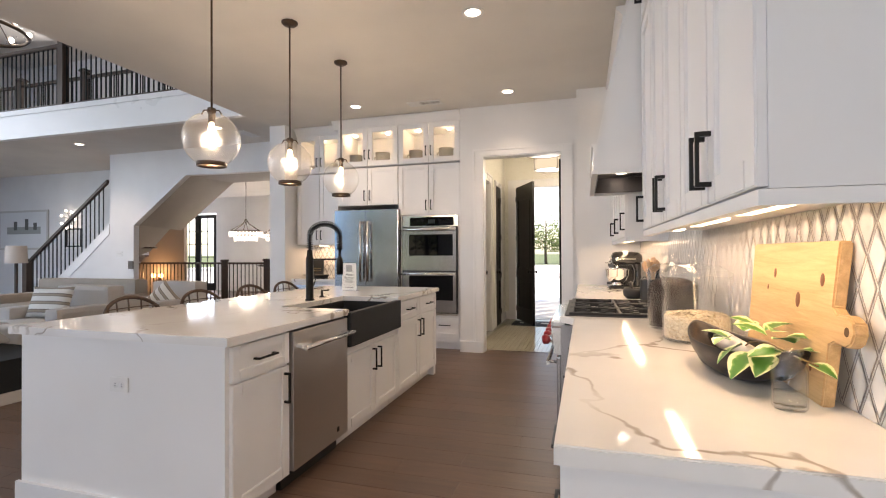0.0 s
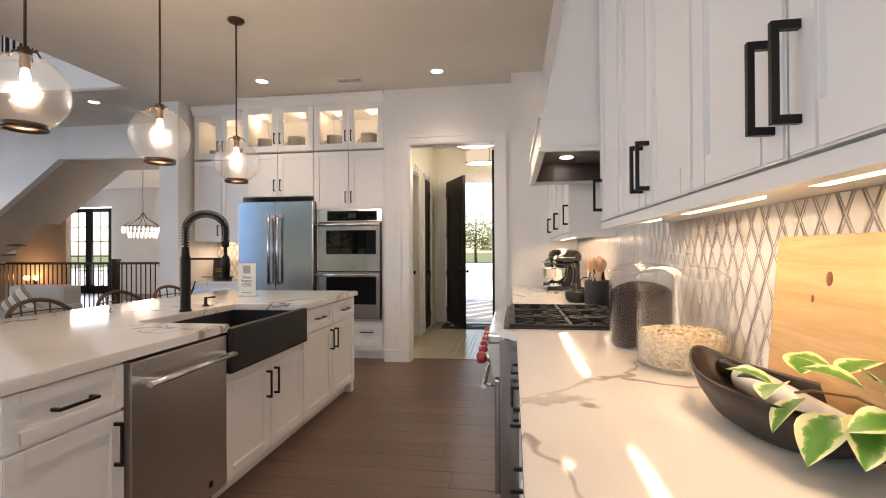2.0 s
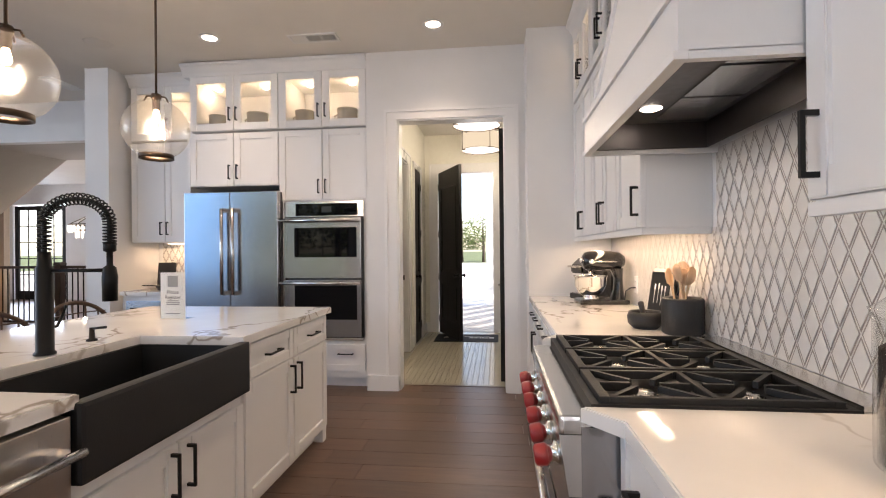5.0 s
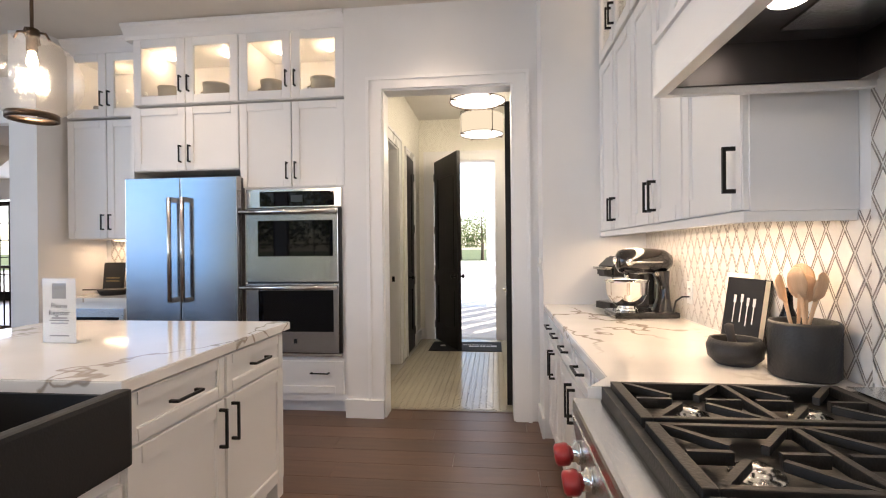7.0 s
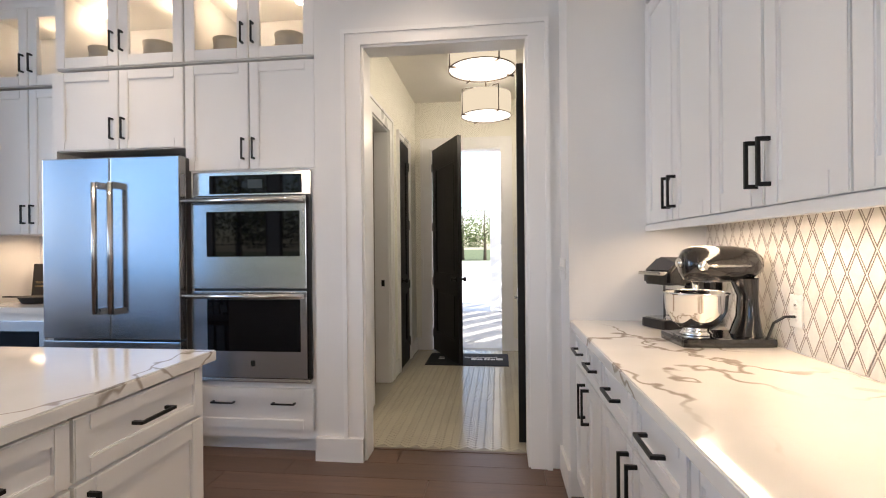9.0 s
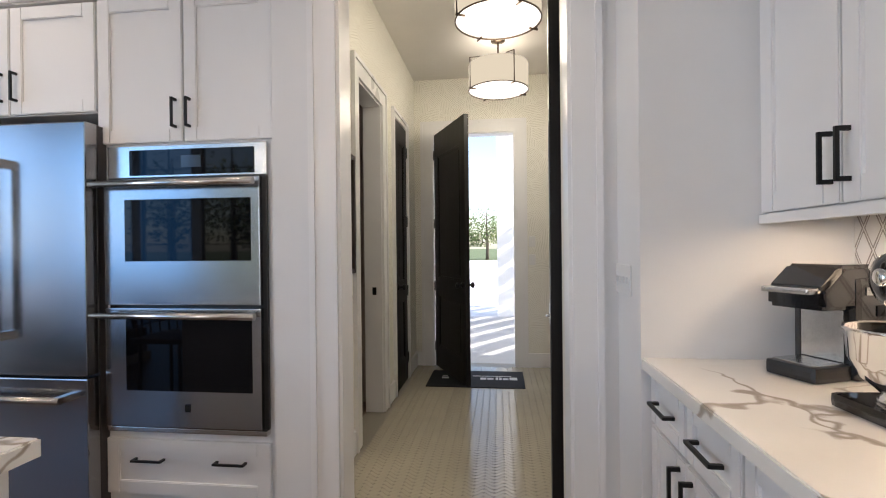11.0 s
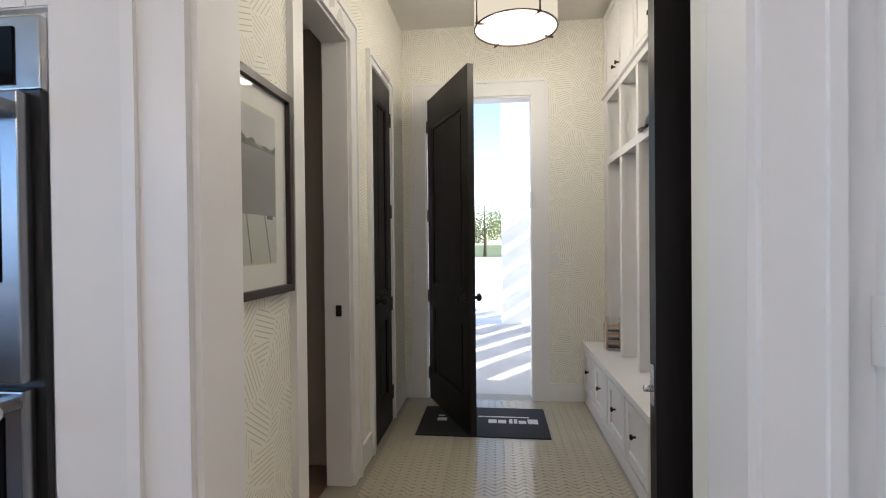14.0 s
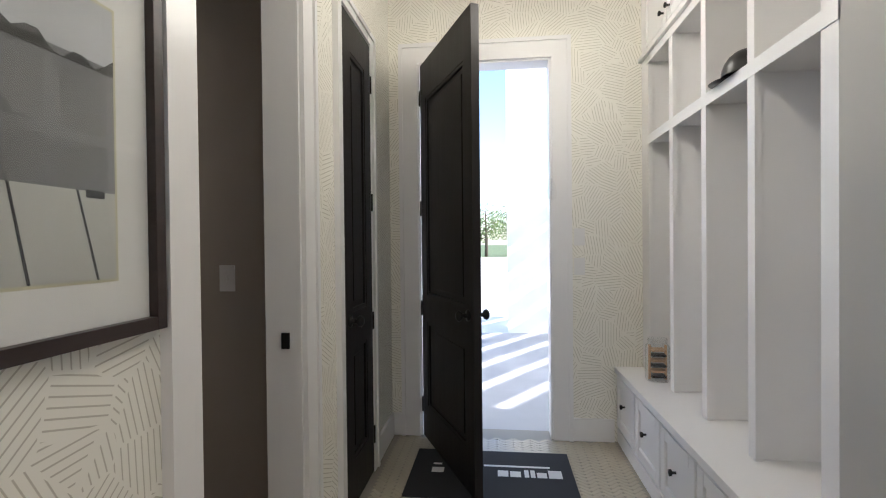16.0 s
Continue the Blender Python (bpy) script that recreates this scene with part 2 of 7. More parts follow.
SPOONW = wood("spoon_wood", (0.52, 0.32, 0.18), (0.74, 0.52, 0.34), (12, 12, 1), 0.55, 0.08, 0.2)
RATTAN = wood("brown_rattan", (0.045, 0.024, 0.014), (0.12, 0.065, 0.038), (10, 10, 10), 0.5, 0.3, 0.4)
GROUT = paint("pale_grout", (0.72, 0.69, 0.64), 0.75, 0.4)
GREYST = paint("grey_stone_strip", (0.33, 0.29, 0.26), 0.3, 0.1, 0.3)
MUDTILE = paint("greige_floor_tile", (0.48, 0.44, 0.345), 0.12, 0.1, 0.12)
GLASS = clear("clear_glass", (0.985, 0.99, 0.99), 0.0, 0.65)
SEEDED = clear("seeded_glass", (0.98, 0.97, 0.95), 0.03, 0.6, 0.5)
LEDW = glow("warm_led", (1.0, 0.80, 0.56), 2.6)
CANW = glow("downlight_lens", (1.0, 0.90, 0.76), 5)
BULB = glow("filament_bulb", (1.0, 0.76, 0.48), 9)
SHADE = glow("lit_linen_shade", (1.0, 0.86, 0.62), 0.30)
DIFFUSER = glow("lit_diffuser", (1.0, 0.92, 0.76), 0.85)
REDK = shader("red_knob", (0.36, 0.02, 0.02), 0.3, 0, 0.5, 0.4)
WHITEP = shader("white_plastic", (0.75, 0.74, 0.72), 0.35)
BLACKPL = shader("black_plastic", (0.014, 0.014, 0.015), 0.3)
STONEW = paint("stoneware", (0.40, 0.37, 0.31), 0.5, 0.3, 0.12)
BLACKST = paint("black_stoneware", (0.016, 0.016, 0.017), 0.5, 0.6, 0.2)


def marble_piece():
    m = shader("white_marble_tile", (0.78, 0.75, 0.71), 0.22)
    n = Nodes(m)
    info = n.add("ShaderNodeObjectInfo").outputs["Random"]
    isl = n.add("ShaderNodeNewGeometry").outputs["Random Per Island"]
    r = n.math("FRACT", n.math("ADD", info, isl))
    g = n.noise(n.coords(), 22, 4).outputs[0]
    n.color(n.mix(n.math("MULTIPLY", n.math("ADD", r, g), 0.5), (0.70, 0.67, 0.63), (0.86, 0.83, 0.79)))
    n.bump(g, 0.05, 0.003)
    return m


MARBLE = marble_piece()


def dots(name, dark, light, scale, rough=0.7, bump=0.6):
    m = shader(name, light, rough)
    n = Nodes(m)
    v = n.add("ShaderNodeTexVoronoi", {"Vector": n.coords(), "Scale": scale})
    n.color(n.mix(n.add("ShaderNodeSeparateColor", {0: v.outputs["Color"]}).outputs[0], dark, light))
    n.bump(v.outputs["Distance"], bump, 0.004)
    return m


OATS = dots("rolled_oats", (0.55, 0.42, 0.27), (0.80, 0.70, 0.52), 130)
BEANS = dots("dark_beans", (0.008, 0.005, 0.005), (0.026, 0.012, 0.009), 150, 0.6, 0.2)
BEANS.node_tree.nodes["Principled BSDF"].inputs["Specular IOR Level"].default_value = 0.2

# ---- building helpers ----
def box(bm, x0, y0, z0, x1, y1, z1, bevel=0.0):
    vs = [bm.verts.new((x, y, z)) for z in (z0, z1) for y in (y0, y1) for x in (x0, x1)]
    fs = [bm.faces.new([vs[i] for i in q]) for q in ((0, 2, 3, 1), (4, 5, 7, 6), (0, 1, 5, 4), (2, 6, 7, 3), (0, 4, 6, 2), (1, 3, 7, 5))]
    if bevel:
        bmesh.ops.bevel(bm, geom=list({e for f in fs for e in f.edges}), offset=bevel, segments=2, profile=0.7, affect="EDGES")
    return bm


def bmbox(*a, bevel=0.0):
    return box(bmesh.new(), *a, bevel=bevel)


def prism(bm, pts, y0, y1):
    """A polygon in x and z, drawn out along y."""
    a = [bm.verts.new((x, y0, z)) for x, z in pts]
    b = [bm.verts.new((x, y1, z)) for x, z in pts]
    bm.faces.new(a)
    bm.faces.new(b[::-1])
    k = len(pts)
    for i in range(k):
        bm.faces.new((a[i], b[i], b[(i + 1) % k], a[(i + 1) % k]))
    bmesh.ops.recalc_face_normals(bm, faces=bm.faces[:])
    return bm


def lathe(bm, profile, seg=24, cx=0.0, cy=0.0, closed=False):
    """Turn a profile of (radius, z) round the z axis."""
    rings = []
    for r, z in profile:
        if r < 1e-5:
            rings.append([bm.verts.new((cx, cy, z))])
        else:
            rings.append([bm.verts.new((cx + r * math.cos(2 * math.pi * i / seg), cy + r * math.sin(2 * math.pi * i / seg), z)) for i in range(seg)])
    pairs = list(zip(rings, rings[1:])) + ([(rings[-1], rings[0])] if closed else [])
    for a, b in pairs:
        for i in range(seg):
            j = (i + 1) % seg
            if len(a) == 1 and len(b) > 1:
                f = bm.faces.new((a[0], b[j], b[i]))
            elif len(b) == 1 and len(a) > 1:
                f = bm.faces.new((a[i], a[j], b[0]))
            elif len(a) > 1:
                f = bm.faces.new((a[i], a[j], b[j], b[i]))
            else:
                continue
            f.smooth = True
    return bm


def tube(bm, pts, r, seg=8, closed=False):
    """A round bar along points."""
    pts = [Vector(p) for p in pts]
    rings = []
    k = len(pts)
    for i, p in enumerate(pts):
        a = pts[i - 1] if i or closed else p
        b = pts[(i + 1) % k] if i < k - 1 or closed else p
        d = (b - a).normalized()
        side = d.cross(Vector((0, 0, 1)) if abs(d.z) < 0.95 else Vector((1, 0, 0))).normalized()
        up = side.cross(d)
        rad = r[i] if isinstance(r, (list, tuple)) else r
        rings.append([bm.verts.new(p + side * rad * math.cos(2 * math.pi * j / seg) + up * rad * math.sin(2 * math.pi * j / seg)) for j in range(seg)])
    loop = list(zip(rings, rings[1:])) + ([(rings[-1], rings[0])] if closed else [])
    for a, b in loop:
        for j in range(seg):
            f = bm.faces.new((a[j], a[(j + 1) % seg], b[(j + 1) % seg], b[j]))
            f.smooth = True
    if not closed:
        bm.faces.new(rings[0][::-1])
        bm.faces.new(rings[-1])
    return bm


def part(name, bm, material, parent=None, label="", m=None):
    me = bpy.data.meshes.new(name)
    bm.to_mesh(me)
    bm.free()
    me.materials.append(material)
    ob = new(name, me)
    if parent is not None:
        ob.parent = parent
    if m is not None:
        ob.matrix_basis = m
    if label:
        tagged(ob, label)
    return ob


def thing(name, m, label, category, group=""):
    ob = new(name)
    ob.empty_display_size = 0.1
    ob.matrix_basis = m
    return tagged(ob, label, category, group)


def single(name, bm, material, label, category, group="", m=None):
    return tagged(part(name, bm, material, None, "", m), label, category, group)


def setting(name, bm, material, label="", m=None):
    return tagged(part(name, bm, material, None, "", m), label, "", "", "structure")


def solid(name, x0, y0, z0, x1, y1, z1, material, label=""):
    return setting(name, bmbox(x0, y0, z0, x1, y1, z1), material, label)

# ---- the shell ----
ZC = 3.175                                   # kitchen ceiling
solid("floor", -14.6, -4.6, -0.12, 0.8, 7.235, -0.012, GROUT)
solid("floor_hall", -16.2, 7.235, -0.12, -1.5, 15.3, -0.004, FLOORW, "brown oak floor of the entrance hall")
solid("wall_east", 0.65, -4.6, 0, 0.765, 7.33, ZC, WALL)
solid("wall_return", -0.03, 6.75, 0, 0.649, 7.21, ZC, WALL)
solid("wall_north_pier", -1.51, 7.06, 0, -1.212, 7.21, ZC, WALL)
solid("wall_north_head", -1.212, 7.06, 2.53, -0.212, 7.21, ZC, WALL)
solid("wall_north_side", -0.212, 7.06, 0, -0.03, 7.21, ZC, WALL)
solid("wall_north", -4.16, 7.76, 0, -1.57, 7.9, ZC, WALL)
solid("wall_column", -4.42, 7.05, 0, -4.16, 8.3, 3.3, WALL)
solid("ceiling", -4.40, -4.6, ZC, 0.765, 7.9, ZC + 0.3, CEIL, "smooth warm white painted kitchen ceiling")
solid("ceiling_under_landing", -14.6, 6.66, 3.30, -4.40, 10.1, 3.42, CEIL)
solid("wall_landing_edge", -14.6, 6.56, 3.22, -4.40, 6.66, 3.68, TRIM, "white fascia board of the upper landing")
solid("trim_landing_edge", -14.6, 6.54, 3.60, -4.40, 6.56, 3.68, TRIM)
solid("floor_landing", -14.6, 6.66, 3.42, -4.40, 10.1, 3.68, FLOORW)
solid("wall_void", -4.40, -4.6, ZC + 0.3, -4.25, 10.1, 6.3, WALL)
solid("wall_landing_north", -14.6, 10.1, 3.30, -4.25, 10.25, 6.3, WALL)
solid("ceiling_living", -14.75, -4.75, 6.3, -4.25, 10.25, 6.45, CEIL)


def pierced(name, axis, at, thick, a0, a1, z0, z1, holes, material, label=""):
    """A wall along one axis, with right-angled holes (a0, a1, z0, z1) through it."""
    bm = bmesh.new()
    cuts = sorted({a0, a1, *(h[0] for h in holes), *(h[1] for h in holes)})
    for p, q in zip(cuts, cuts[1:]):
        inside = sorted([(h[2], h[3]) for h in holes if h[0] <= p and h[1] >= q])
        z = z0
        for lo, hi in inside + [(z1, z1)]:
            if lo - z > 1e-4:
                if axis == "x":
                    box(bm, p, at, z, q, at + thick, lo)
                else:
                    box(bm, at, p, z, at + thick, q, lo)
            z = hi
    return setting(name, bm, material, label)


pierced("wall_west", "y", -14.75, 0.15, -4.6, 15.3, 0, 6.3, [(-4.15, -2.65, 0.3, 5.2), (-2.3, -0.8, 0.3, 5.2), (-0.4, 1.1, 0.3, 5.2), (1.45, 2.95, 0.3, 5.2), (3.3, 4.8, 0.3, 5.2)], WALL)
pierced("wall_south", "x", -4.75, 0.15, -14.6, 0.765, 0, 6.3,
        [(-13.6, -11.9, 0.3, 5.0), (-11.6, -9.9, 0.3, 5.0), (-9.6, -7.7, 0.3, 5.0), (-7.3, -5.4, 0.3, 5.0), (-2.55, -1.75, 0.95, 2.45), (-1.45, -0.65, 0.95, 2.45)], WALL)


def window(name, axis, at, a0, a1, z0, z1, cols, rows, sill=True):
    """Black-framed window with a pane in each light."""
    w = thing(name, pose(0, 0, 0), "black framed window with divided clear panes", "window")
    w["kind"] = "structure"

    def put(kind, p, q, lo, hi, d0, d1, mat):
        part(kind, bmbox(p, at + d0, lo, q, at + d1, hi) if axis == "x" else bmbox(at + d0, p, lo, at + d1, q, hi), mat, w)
    f = 0.06
    put("window_frame", a0, a0 + f, z0, z1, 0.03, 0.12, BLACKM)
    put("window_frame", a1 - f, a1, z0, z1, 0.03, 0.12, BLACKM)
    put("window_frame", a0 + f, a1 - f, z0, z0 + f, 0.03, 0.12, BLACKM)
    put("window_frame", a0 + f, a1 - f, z1 - f, z1, 0.03, 0.12, BLACKM)
    for i in range(1, cols):
        c = a0 + (a1 - a0) * i / cols
        put("glazing_bar", c - 0.012, c + 0.012, z0 + f, z1 - f, 0.05, 0.10, BLACKM)
    for i in range(1, rows):
        c = z0 + (z1 - z0) * i / rows
        put("glazing_bar", a0 + f, a1 - f, c - 0.012, c + 0.012, 0.052, 0.098, BLACKM)
    return w


for k, (p, q) in enumerate(((-9.6, -7.7), (-7.3, -5.4), (-13.6, -11.9), (-11.6, -9.9))):
    window("window_%d" % (k + 1), "x", -4.75, p, q, 0.3, 5.0, 2, 4)
for k, (p, q) in enumerate(((-2.55, -1.75), (-1.45, -0.65))):
    window("window_%d" % (k + 5), "x", -4.75, p, q, 0.95, 2.45, 1, 2)
for k, p in enumerate((-0.4, 1.45, 3.3, -2.3, -4.15)):
    window("window_%d" % (k + 7), "y", -14.75, p, p + 1.5, 0.3, 5.2, 2, 4)

# wall with the stair-shaped opening, the stair's flank and the slanting soffit behind
arch = bmesh.new()
prism(arch, [(-8.5, 0), (-11.3, 0), (-9.12, 1.72), (-9.12, 3.3), (-8.5, 3.3)], 8.3, 8.42)
prism(arch, [(-8.5, 1.86), (-8.5, 3.3), (-7.22, 3.3), (-7.22, 2.79)], 8.3, 8.42)
prism(arch, [(-7.22, 2.79), (-7.22, 3.3), (-4.42, 3.3), (-4.42, 2.77)], 8.3, 8.42)
setting("wall_stair", arch, WALL, "painted wall cut on a slant below the stairs")
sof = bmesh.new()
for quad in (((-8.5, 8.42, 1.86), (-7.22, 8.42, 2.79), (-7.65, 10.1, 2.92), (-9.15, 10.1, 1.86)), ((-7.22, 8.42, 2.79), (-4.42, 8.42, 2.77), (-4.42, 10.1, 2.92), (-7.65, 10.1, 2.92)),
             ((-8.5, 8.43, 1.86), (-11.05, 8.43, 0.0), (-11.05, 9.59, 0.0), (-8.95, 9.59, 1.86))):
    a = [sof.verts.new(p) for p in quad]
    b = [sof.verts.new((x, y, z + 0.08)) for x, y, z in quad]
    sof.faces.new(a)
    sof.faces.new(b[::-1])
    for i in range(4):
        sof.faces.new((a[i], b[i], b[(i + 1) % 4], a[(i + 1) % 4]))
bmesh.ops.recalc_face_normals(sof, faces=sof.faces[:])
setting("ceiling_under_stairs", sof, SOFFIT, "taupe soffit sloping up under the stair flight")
solid("wall_stair_back", -14.6, 9.6, 0, -10.4, 9.75, 3.3, WALL)
solid("wall_hall_back", -16.2, 15.0, 0, -14.25, 15.15, 3.3, WALL)
solid("wall_hall_front", -12.55, 15.0, 0, -4.2, 15.15, 3.3, WALL)
solid("wall_hall_head", -14.25, 15.0, 2.75, -12.55, 15.15, 3.3, WALL)
solid("wall_hall_east", -4.35, 8.42, 0, -4.2, 15.0, 3.3, WALL)
solid("wall_hall_west", -16.2, 9.75, 0, -16.05, 15.0, 3.3, WALL)
solid("ceiling_hall", -16.2, 10.1, 3.3, -4.2, 15.15, 3.42, CEIL)
solid("baseboard_column", -4.44, 7.035, 0, -4.145, 7.05, 0.14, TRIM)
solid("baseboard_pier", -1.51, 7.022, 0, -1.212, 7.06, 0.14, TRIM)
solid("baseboard_return", -0.046, 6.735, 0, -0.03, 7.06, 0.14, TRIM)

# ---- mudroom shell ----
MUDGROUT = paint("greige_grout", (0.27, 0.25, 0.20), 0.5, 0.3)
MZ, MX0, MY1 = 3.15, -1.435, 10.25
solid("floor_mudroom", MX0 - 0.14, 7.24, -0.12, 0.75, MY1 + 0.15, -0.003, MUDGROUT)
solid("threshold", -1.198, 7.225, -0.01, -0.206, 7.25, 0.004, FLOORW)
pierced("wall_mudroom_west", "y", MX0 - 0.14, 0.14, 7.21, MY1, 0, MZ, [(8.09, 8.735, 0, 2.43), (9.19, 9.70, 0, 2.47)], PAPER, "wallpaper with patches of ruled lines")
pierced("wall_mudroom_north", "x", MY1, 0.15, MX0 - 0.14, 0.75, 0, MZ, [(-1.235, -0.338, 0, 2.55)], PAPER, "wallpaper with patches of ruled lines")
solid("wall_mudroom_east", 0.60, 7.21, 0, 0.75, MY1, MZ, MUDWALL)
solid("wall_mudroom_south", -0.2255, 7.212, 0, 0.6, 7.288, MZ, MUDWALL)
solid("ceiling_mudroom", MX0 - 0.14, 7.212, MZ, 0.75, MY1 + 0.15, MZ + 0.2, CEIL)
solid("wall_side_room", -3.2, 8.95, 0, MX0 - 0.14, 9.05, 2.6, TAUPE)
solid("wall_side_room_back", -3.3, 7.9, 0, -3.2, 8.95, 2.6, TAUPE)
solid("ceiling_side_room", -3.3, 7.9, 2.6, MX0 - 0.14, 9.05, 2.7, CEIL)


def casing(name, axis, at, out, a0, a1, top, w=0.115, head=0.12, jamb=0.19):
    """Door casing on one face of a wall, with a raised back band, and the jamb lining through the wall."""
    bm = bmesh.new()
    d0, d1, d2 = at, at + out * 0.018, at + out * 0.028
    lo, hi = min(d0, d1), max(d0, d1)
    lo2, hi2 = min(d0, d2), max(d0, d2)

    def put(p, q, z0, z1, e0, e1):
        box(bm, *((p, e0, z0, q, e1, z1) if axis == "x" else (e0, p, z0, e1, q, z1)))
    put(a0 - w, a0, 0, top + 0.001, lo, hi)
    put(a1, a1 + w, 0, top + 0.001, lo, hi)
    put(a0 - w, a1 + w, top, top + head, lo, hi)
    put(a0 - w - 0.014, a0 - w + 0.012, 0, top + head + 0.014, lo2, hi2)
    put(a1 + w - 0.012, a1 + w + 0.014, 0, top + head + 0.014, lo2, hi2)
    put(a0 - w + 0.012, a1 + w - 0.012, top + head - 0.012, top + head + 0.014, lo2, hi2)
    back = at - out * jamb
    e0, e1 = min(at, back), max(at, back)
    put(a0 - 0.002, a0 + 0.014, 0, top, e0, e1)
    put(a1 - 0.014, a1 + 0.002, 0, top, e0, e1)
    put(a0 + 0.014, a1 - 0.014, top - 0.014, top + 0.002, e0, e1)
    return setting(name, bm, TRIM, "white painted door casing")


casing("trim_mudroom_opening", "x", 7.06, -1, -1.212, -0.212, 2.53, 0.108, 0.08, 0.15)
casing("trim_back_door", "x", MY1, -1, -1.235, -0.338, 2.55, 0.115, 0.12, 0.15)
casing("trim_side_door", "y", MX0, 1, 8.09, 8.735, 2.43, 0.105, 0.11, 0.14)
casing("trim_closet_door", "y", MX0, 1, 9.19, 9.70, 2.47, 0.07, 0.05, 0.05)
for y0, y1 in ((7.21, 7.96), (8.86, 9.10), (9.79, MY1)):
    solid("baseboard", MX0, y0, 0, MX0 + 0.016, y1, 0.15, TRIM)
solid("baseboard", MX0 + 0.016, MY1 - 0.016, 0, -1.365, MY1, 0.15, TRIM)
solid("baseboard", -0.205, MY1 - 0.016, 0, 0.055, MY1, 0.15, TRIM)


# ---- cabinet kit: width along x, front at y = 0 facing -y ----
def shaker(parent, x0, z0, w, h, stile=0.062, glass=False, name="door"):
    """Framed front: panel, stiles and rails with a small inner bead."""
    t, g, b = 0.02, 0.0015, 0.007
    x1, z1, x0, z0 = x0 + w - g, z0 + h - g, x0 + g, z0 + g
    if h < 0.2:
        stile = min(stile, h * 0.28)
    if glass:
        d = part(name, bmbox(x0 + stile - 0.004, -0.010, z0 + stile - 0.004, x1 - stile + 0.004, -0.006, z1 - stile + 0.004), GLASS, parent, "clear glass pane in a white frame")
        d.visible_shadow = False
    else:
        d = part(name, bmbox(x0 + stile - 0.004, -0.009, z0 + stile - 0.004, x1 - stile + 0.004, 0, z1 - stile + 0.004), CAB, parent)

    def bar(kind, a0, c0, a1, c1, upright):
        bm = bmesh.new()
        k = 0.005
        vs = []
        for z in (c0, c1):
            for x in (a0, a1):
                vs.append(bm.verts.new((x, 0, z)))
        for z in (c0, c1):
            for x in (a0, a1):
                vs.append(bm.verts.new((x, -t, z)))
        for q in ((0, 1, 3, 2), (4, 6, 7, 5), (0, 4, 5, 1), (2, 3, 7, 6), (0, 2, 6, 4), (1, 5, 7, 3)):
            bm.faces.new([vs[i] for i in q])
        front = [e for e in bm.edges if all(abs(v.co.y + t) < 1e-6 for v in e.verts)]
        bmesh.ops.bevel(bm, geom=front, offset=0.0035, segments=2, affect="EDGES")
        part(kind, bm, CAB, d)
    bar("stile", x0, z0, x0 + stile, z1, True)
    bar("stile", x1 - stile, z0, x1, z1, True)
    bar("rail", x0 + stile, z0, x1 - stile, z0 + stile, False)
    bar("rail", x0 + stile, z1 - stile, x1 - stile, z1, False)
    return d


def pull(parent, x, z, length, upright=True, front=-0.02):
    """Square black bar pull."""
    bm = bmesh.new()
    r = 0.005
    a = length / 2
    if upright:
        box(bm, x - r, front - 0.036, z - a, x + r, front - 0.026, z + a, 0.0015)
        for s in (-1, 1):
            c = z + s * (a - 0.006)
            box(bm, x - r, front - 0.027, c - 0.006, x + r, front, c + 0.006)
    else:
        box(bm, x - a, front - 0.036, z - r, x + a, front - 0.026, z + r, 0.0015)
        for s in (-1, 1):
            c = x + s * (a - 0.006)
            box(bm, c - 0.006, front - 0.027, z - r, c + 0.006, front, z + r)
    return part("handle", bm, BLACKM, parent, "matte black bar pull")


def carcass(parent, w, z0, z1, depth, toe=0.0, open_front=False):
    bm = bmesh.new()
    if open_front:
        t = 0.02
        for a in ((0, 0, z0, t, depth, z1), (w - t, 0, z0, w, depth, z1), (t, 0, z0, w - t, depth, z0 + t), (t, 0, z1 - t, w - t, depth, z1), (t, depth - t, z0 + t, w - t, depth, z1 - t)):
            box(bm, *a)
    else:
        box(bm, 0, 0.0005, z0 + toe, w, depth, z1)
        if toe:
            box(bm, 0.002, 0.07, z0, w - 0.002, depth, z0 + toe)
    return part("body", bm, CAB, parent)


def base_unit(m, w, fronts, label, depth=0.60, top=0.874, toe=0.10):
    """fronts: rows of (kind, x0, z0, w, h, handle x, handle z, upright)."""
    c = thing("base_cabinet", m, label, "cabinet", "base cabinets")
    carcass(c, w, 0, top, depth, toe)
    for kind, x0, z0, fw, fh, hx, hz, up in fronts:
        d = shaker(c, x0, z0, fw, fh, name=kind)
        if hx is not None:
            pull(d, hx, hz, 0.16 if up else 0.15, up)
    return c


def wall_unit(m, w, z0, z1, doors, label, depth=0.31, glass=False, hlen=0.16, name="wall_cabinet"):
    c = thing(name, m, label, "cabinet", "wall cabinets")
    carcass(c, w, z0, z1, depth, 0, glass)
    for x0, dw, hx, hz in doors:
        d = shaker(c, x0 + 0.003, z0 + 0.003, dw - 0.006, z1 - z0 - 0.006, 0.062 if not glass else 0.07, glass)
        if hx is not None:
            pull(d, hx, hz, hlen)
    return c


XF = 0.365                                   # front of the wall cabinets on the east wall
XB = 0.018                                   # front of the base cabinets on the east wall
E90 = -90                                    # facing west


def east(y):
    """Pose of a unit on the east wall whose left end (seen from the front) is at y."""
    return pose(XF, y, 0, 0, 0, E90)


UZ0, UZ1, GZ0, GZ1 = 1.397, 2.48, 2.50, 3.045
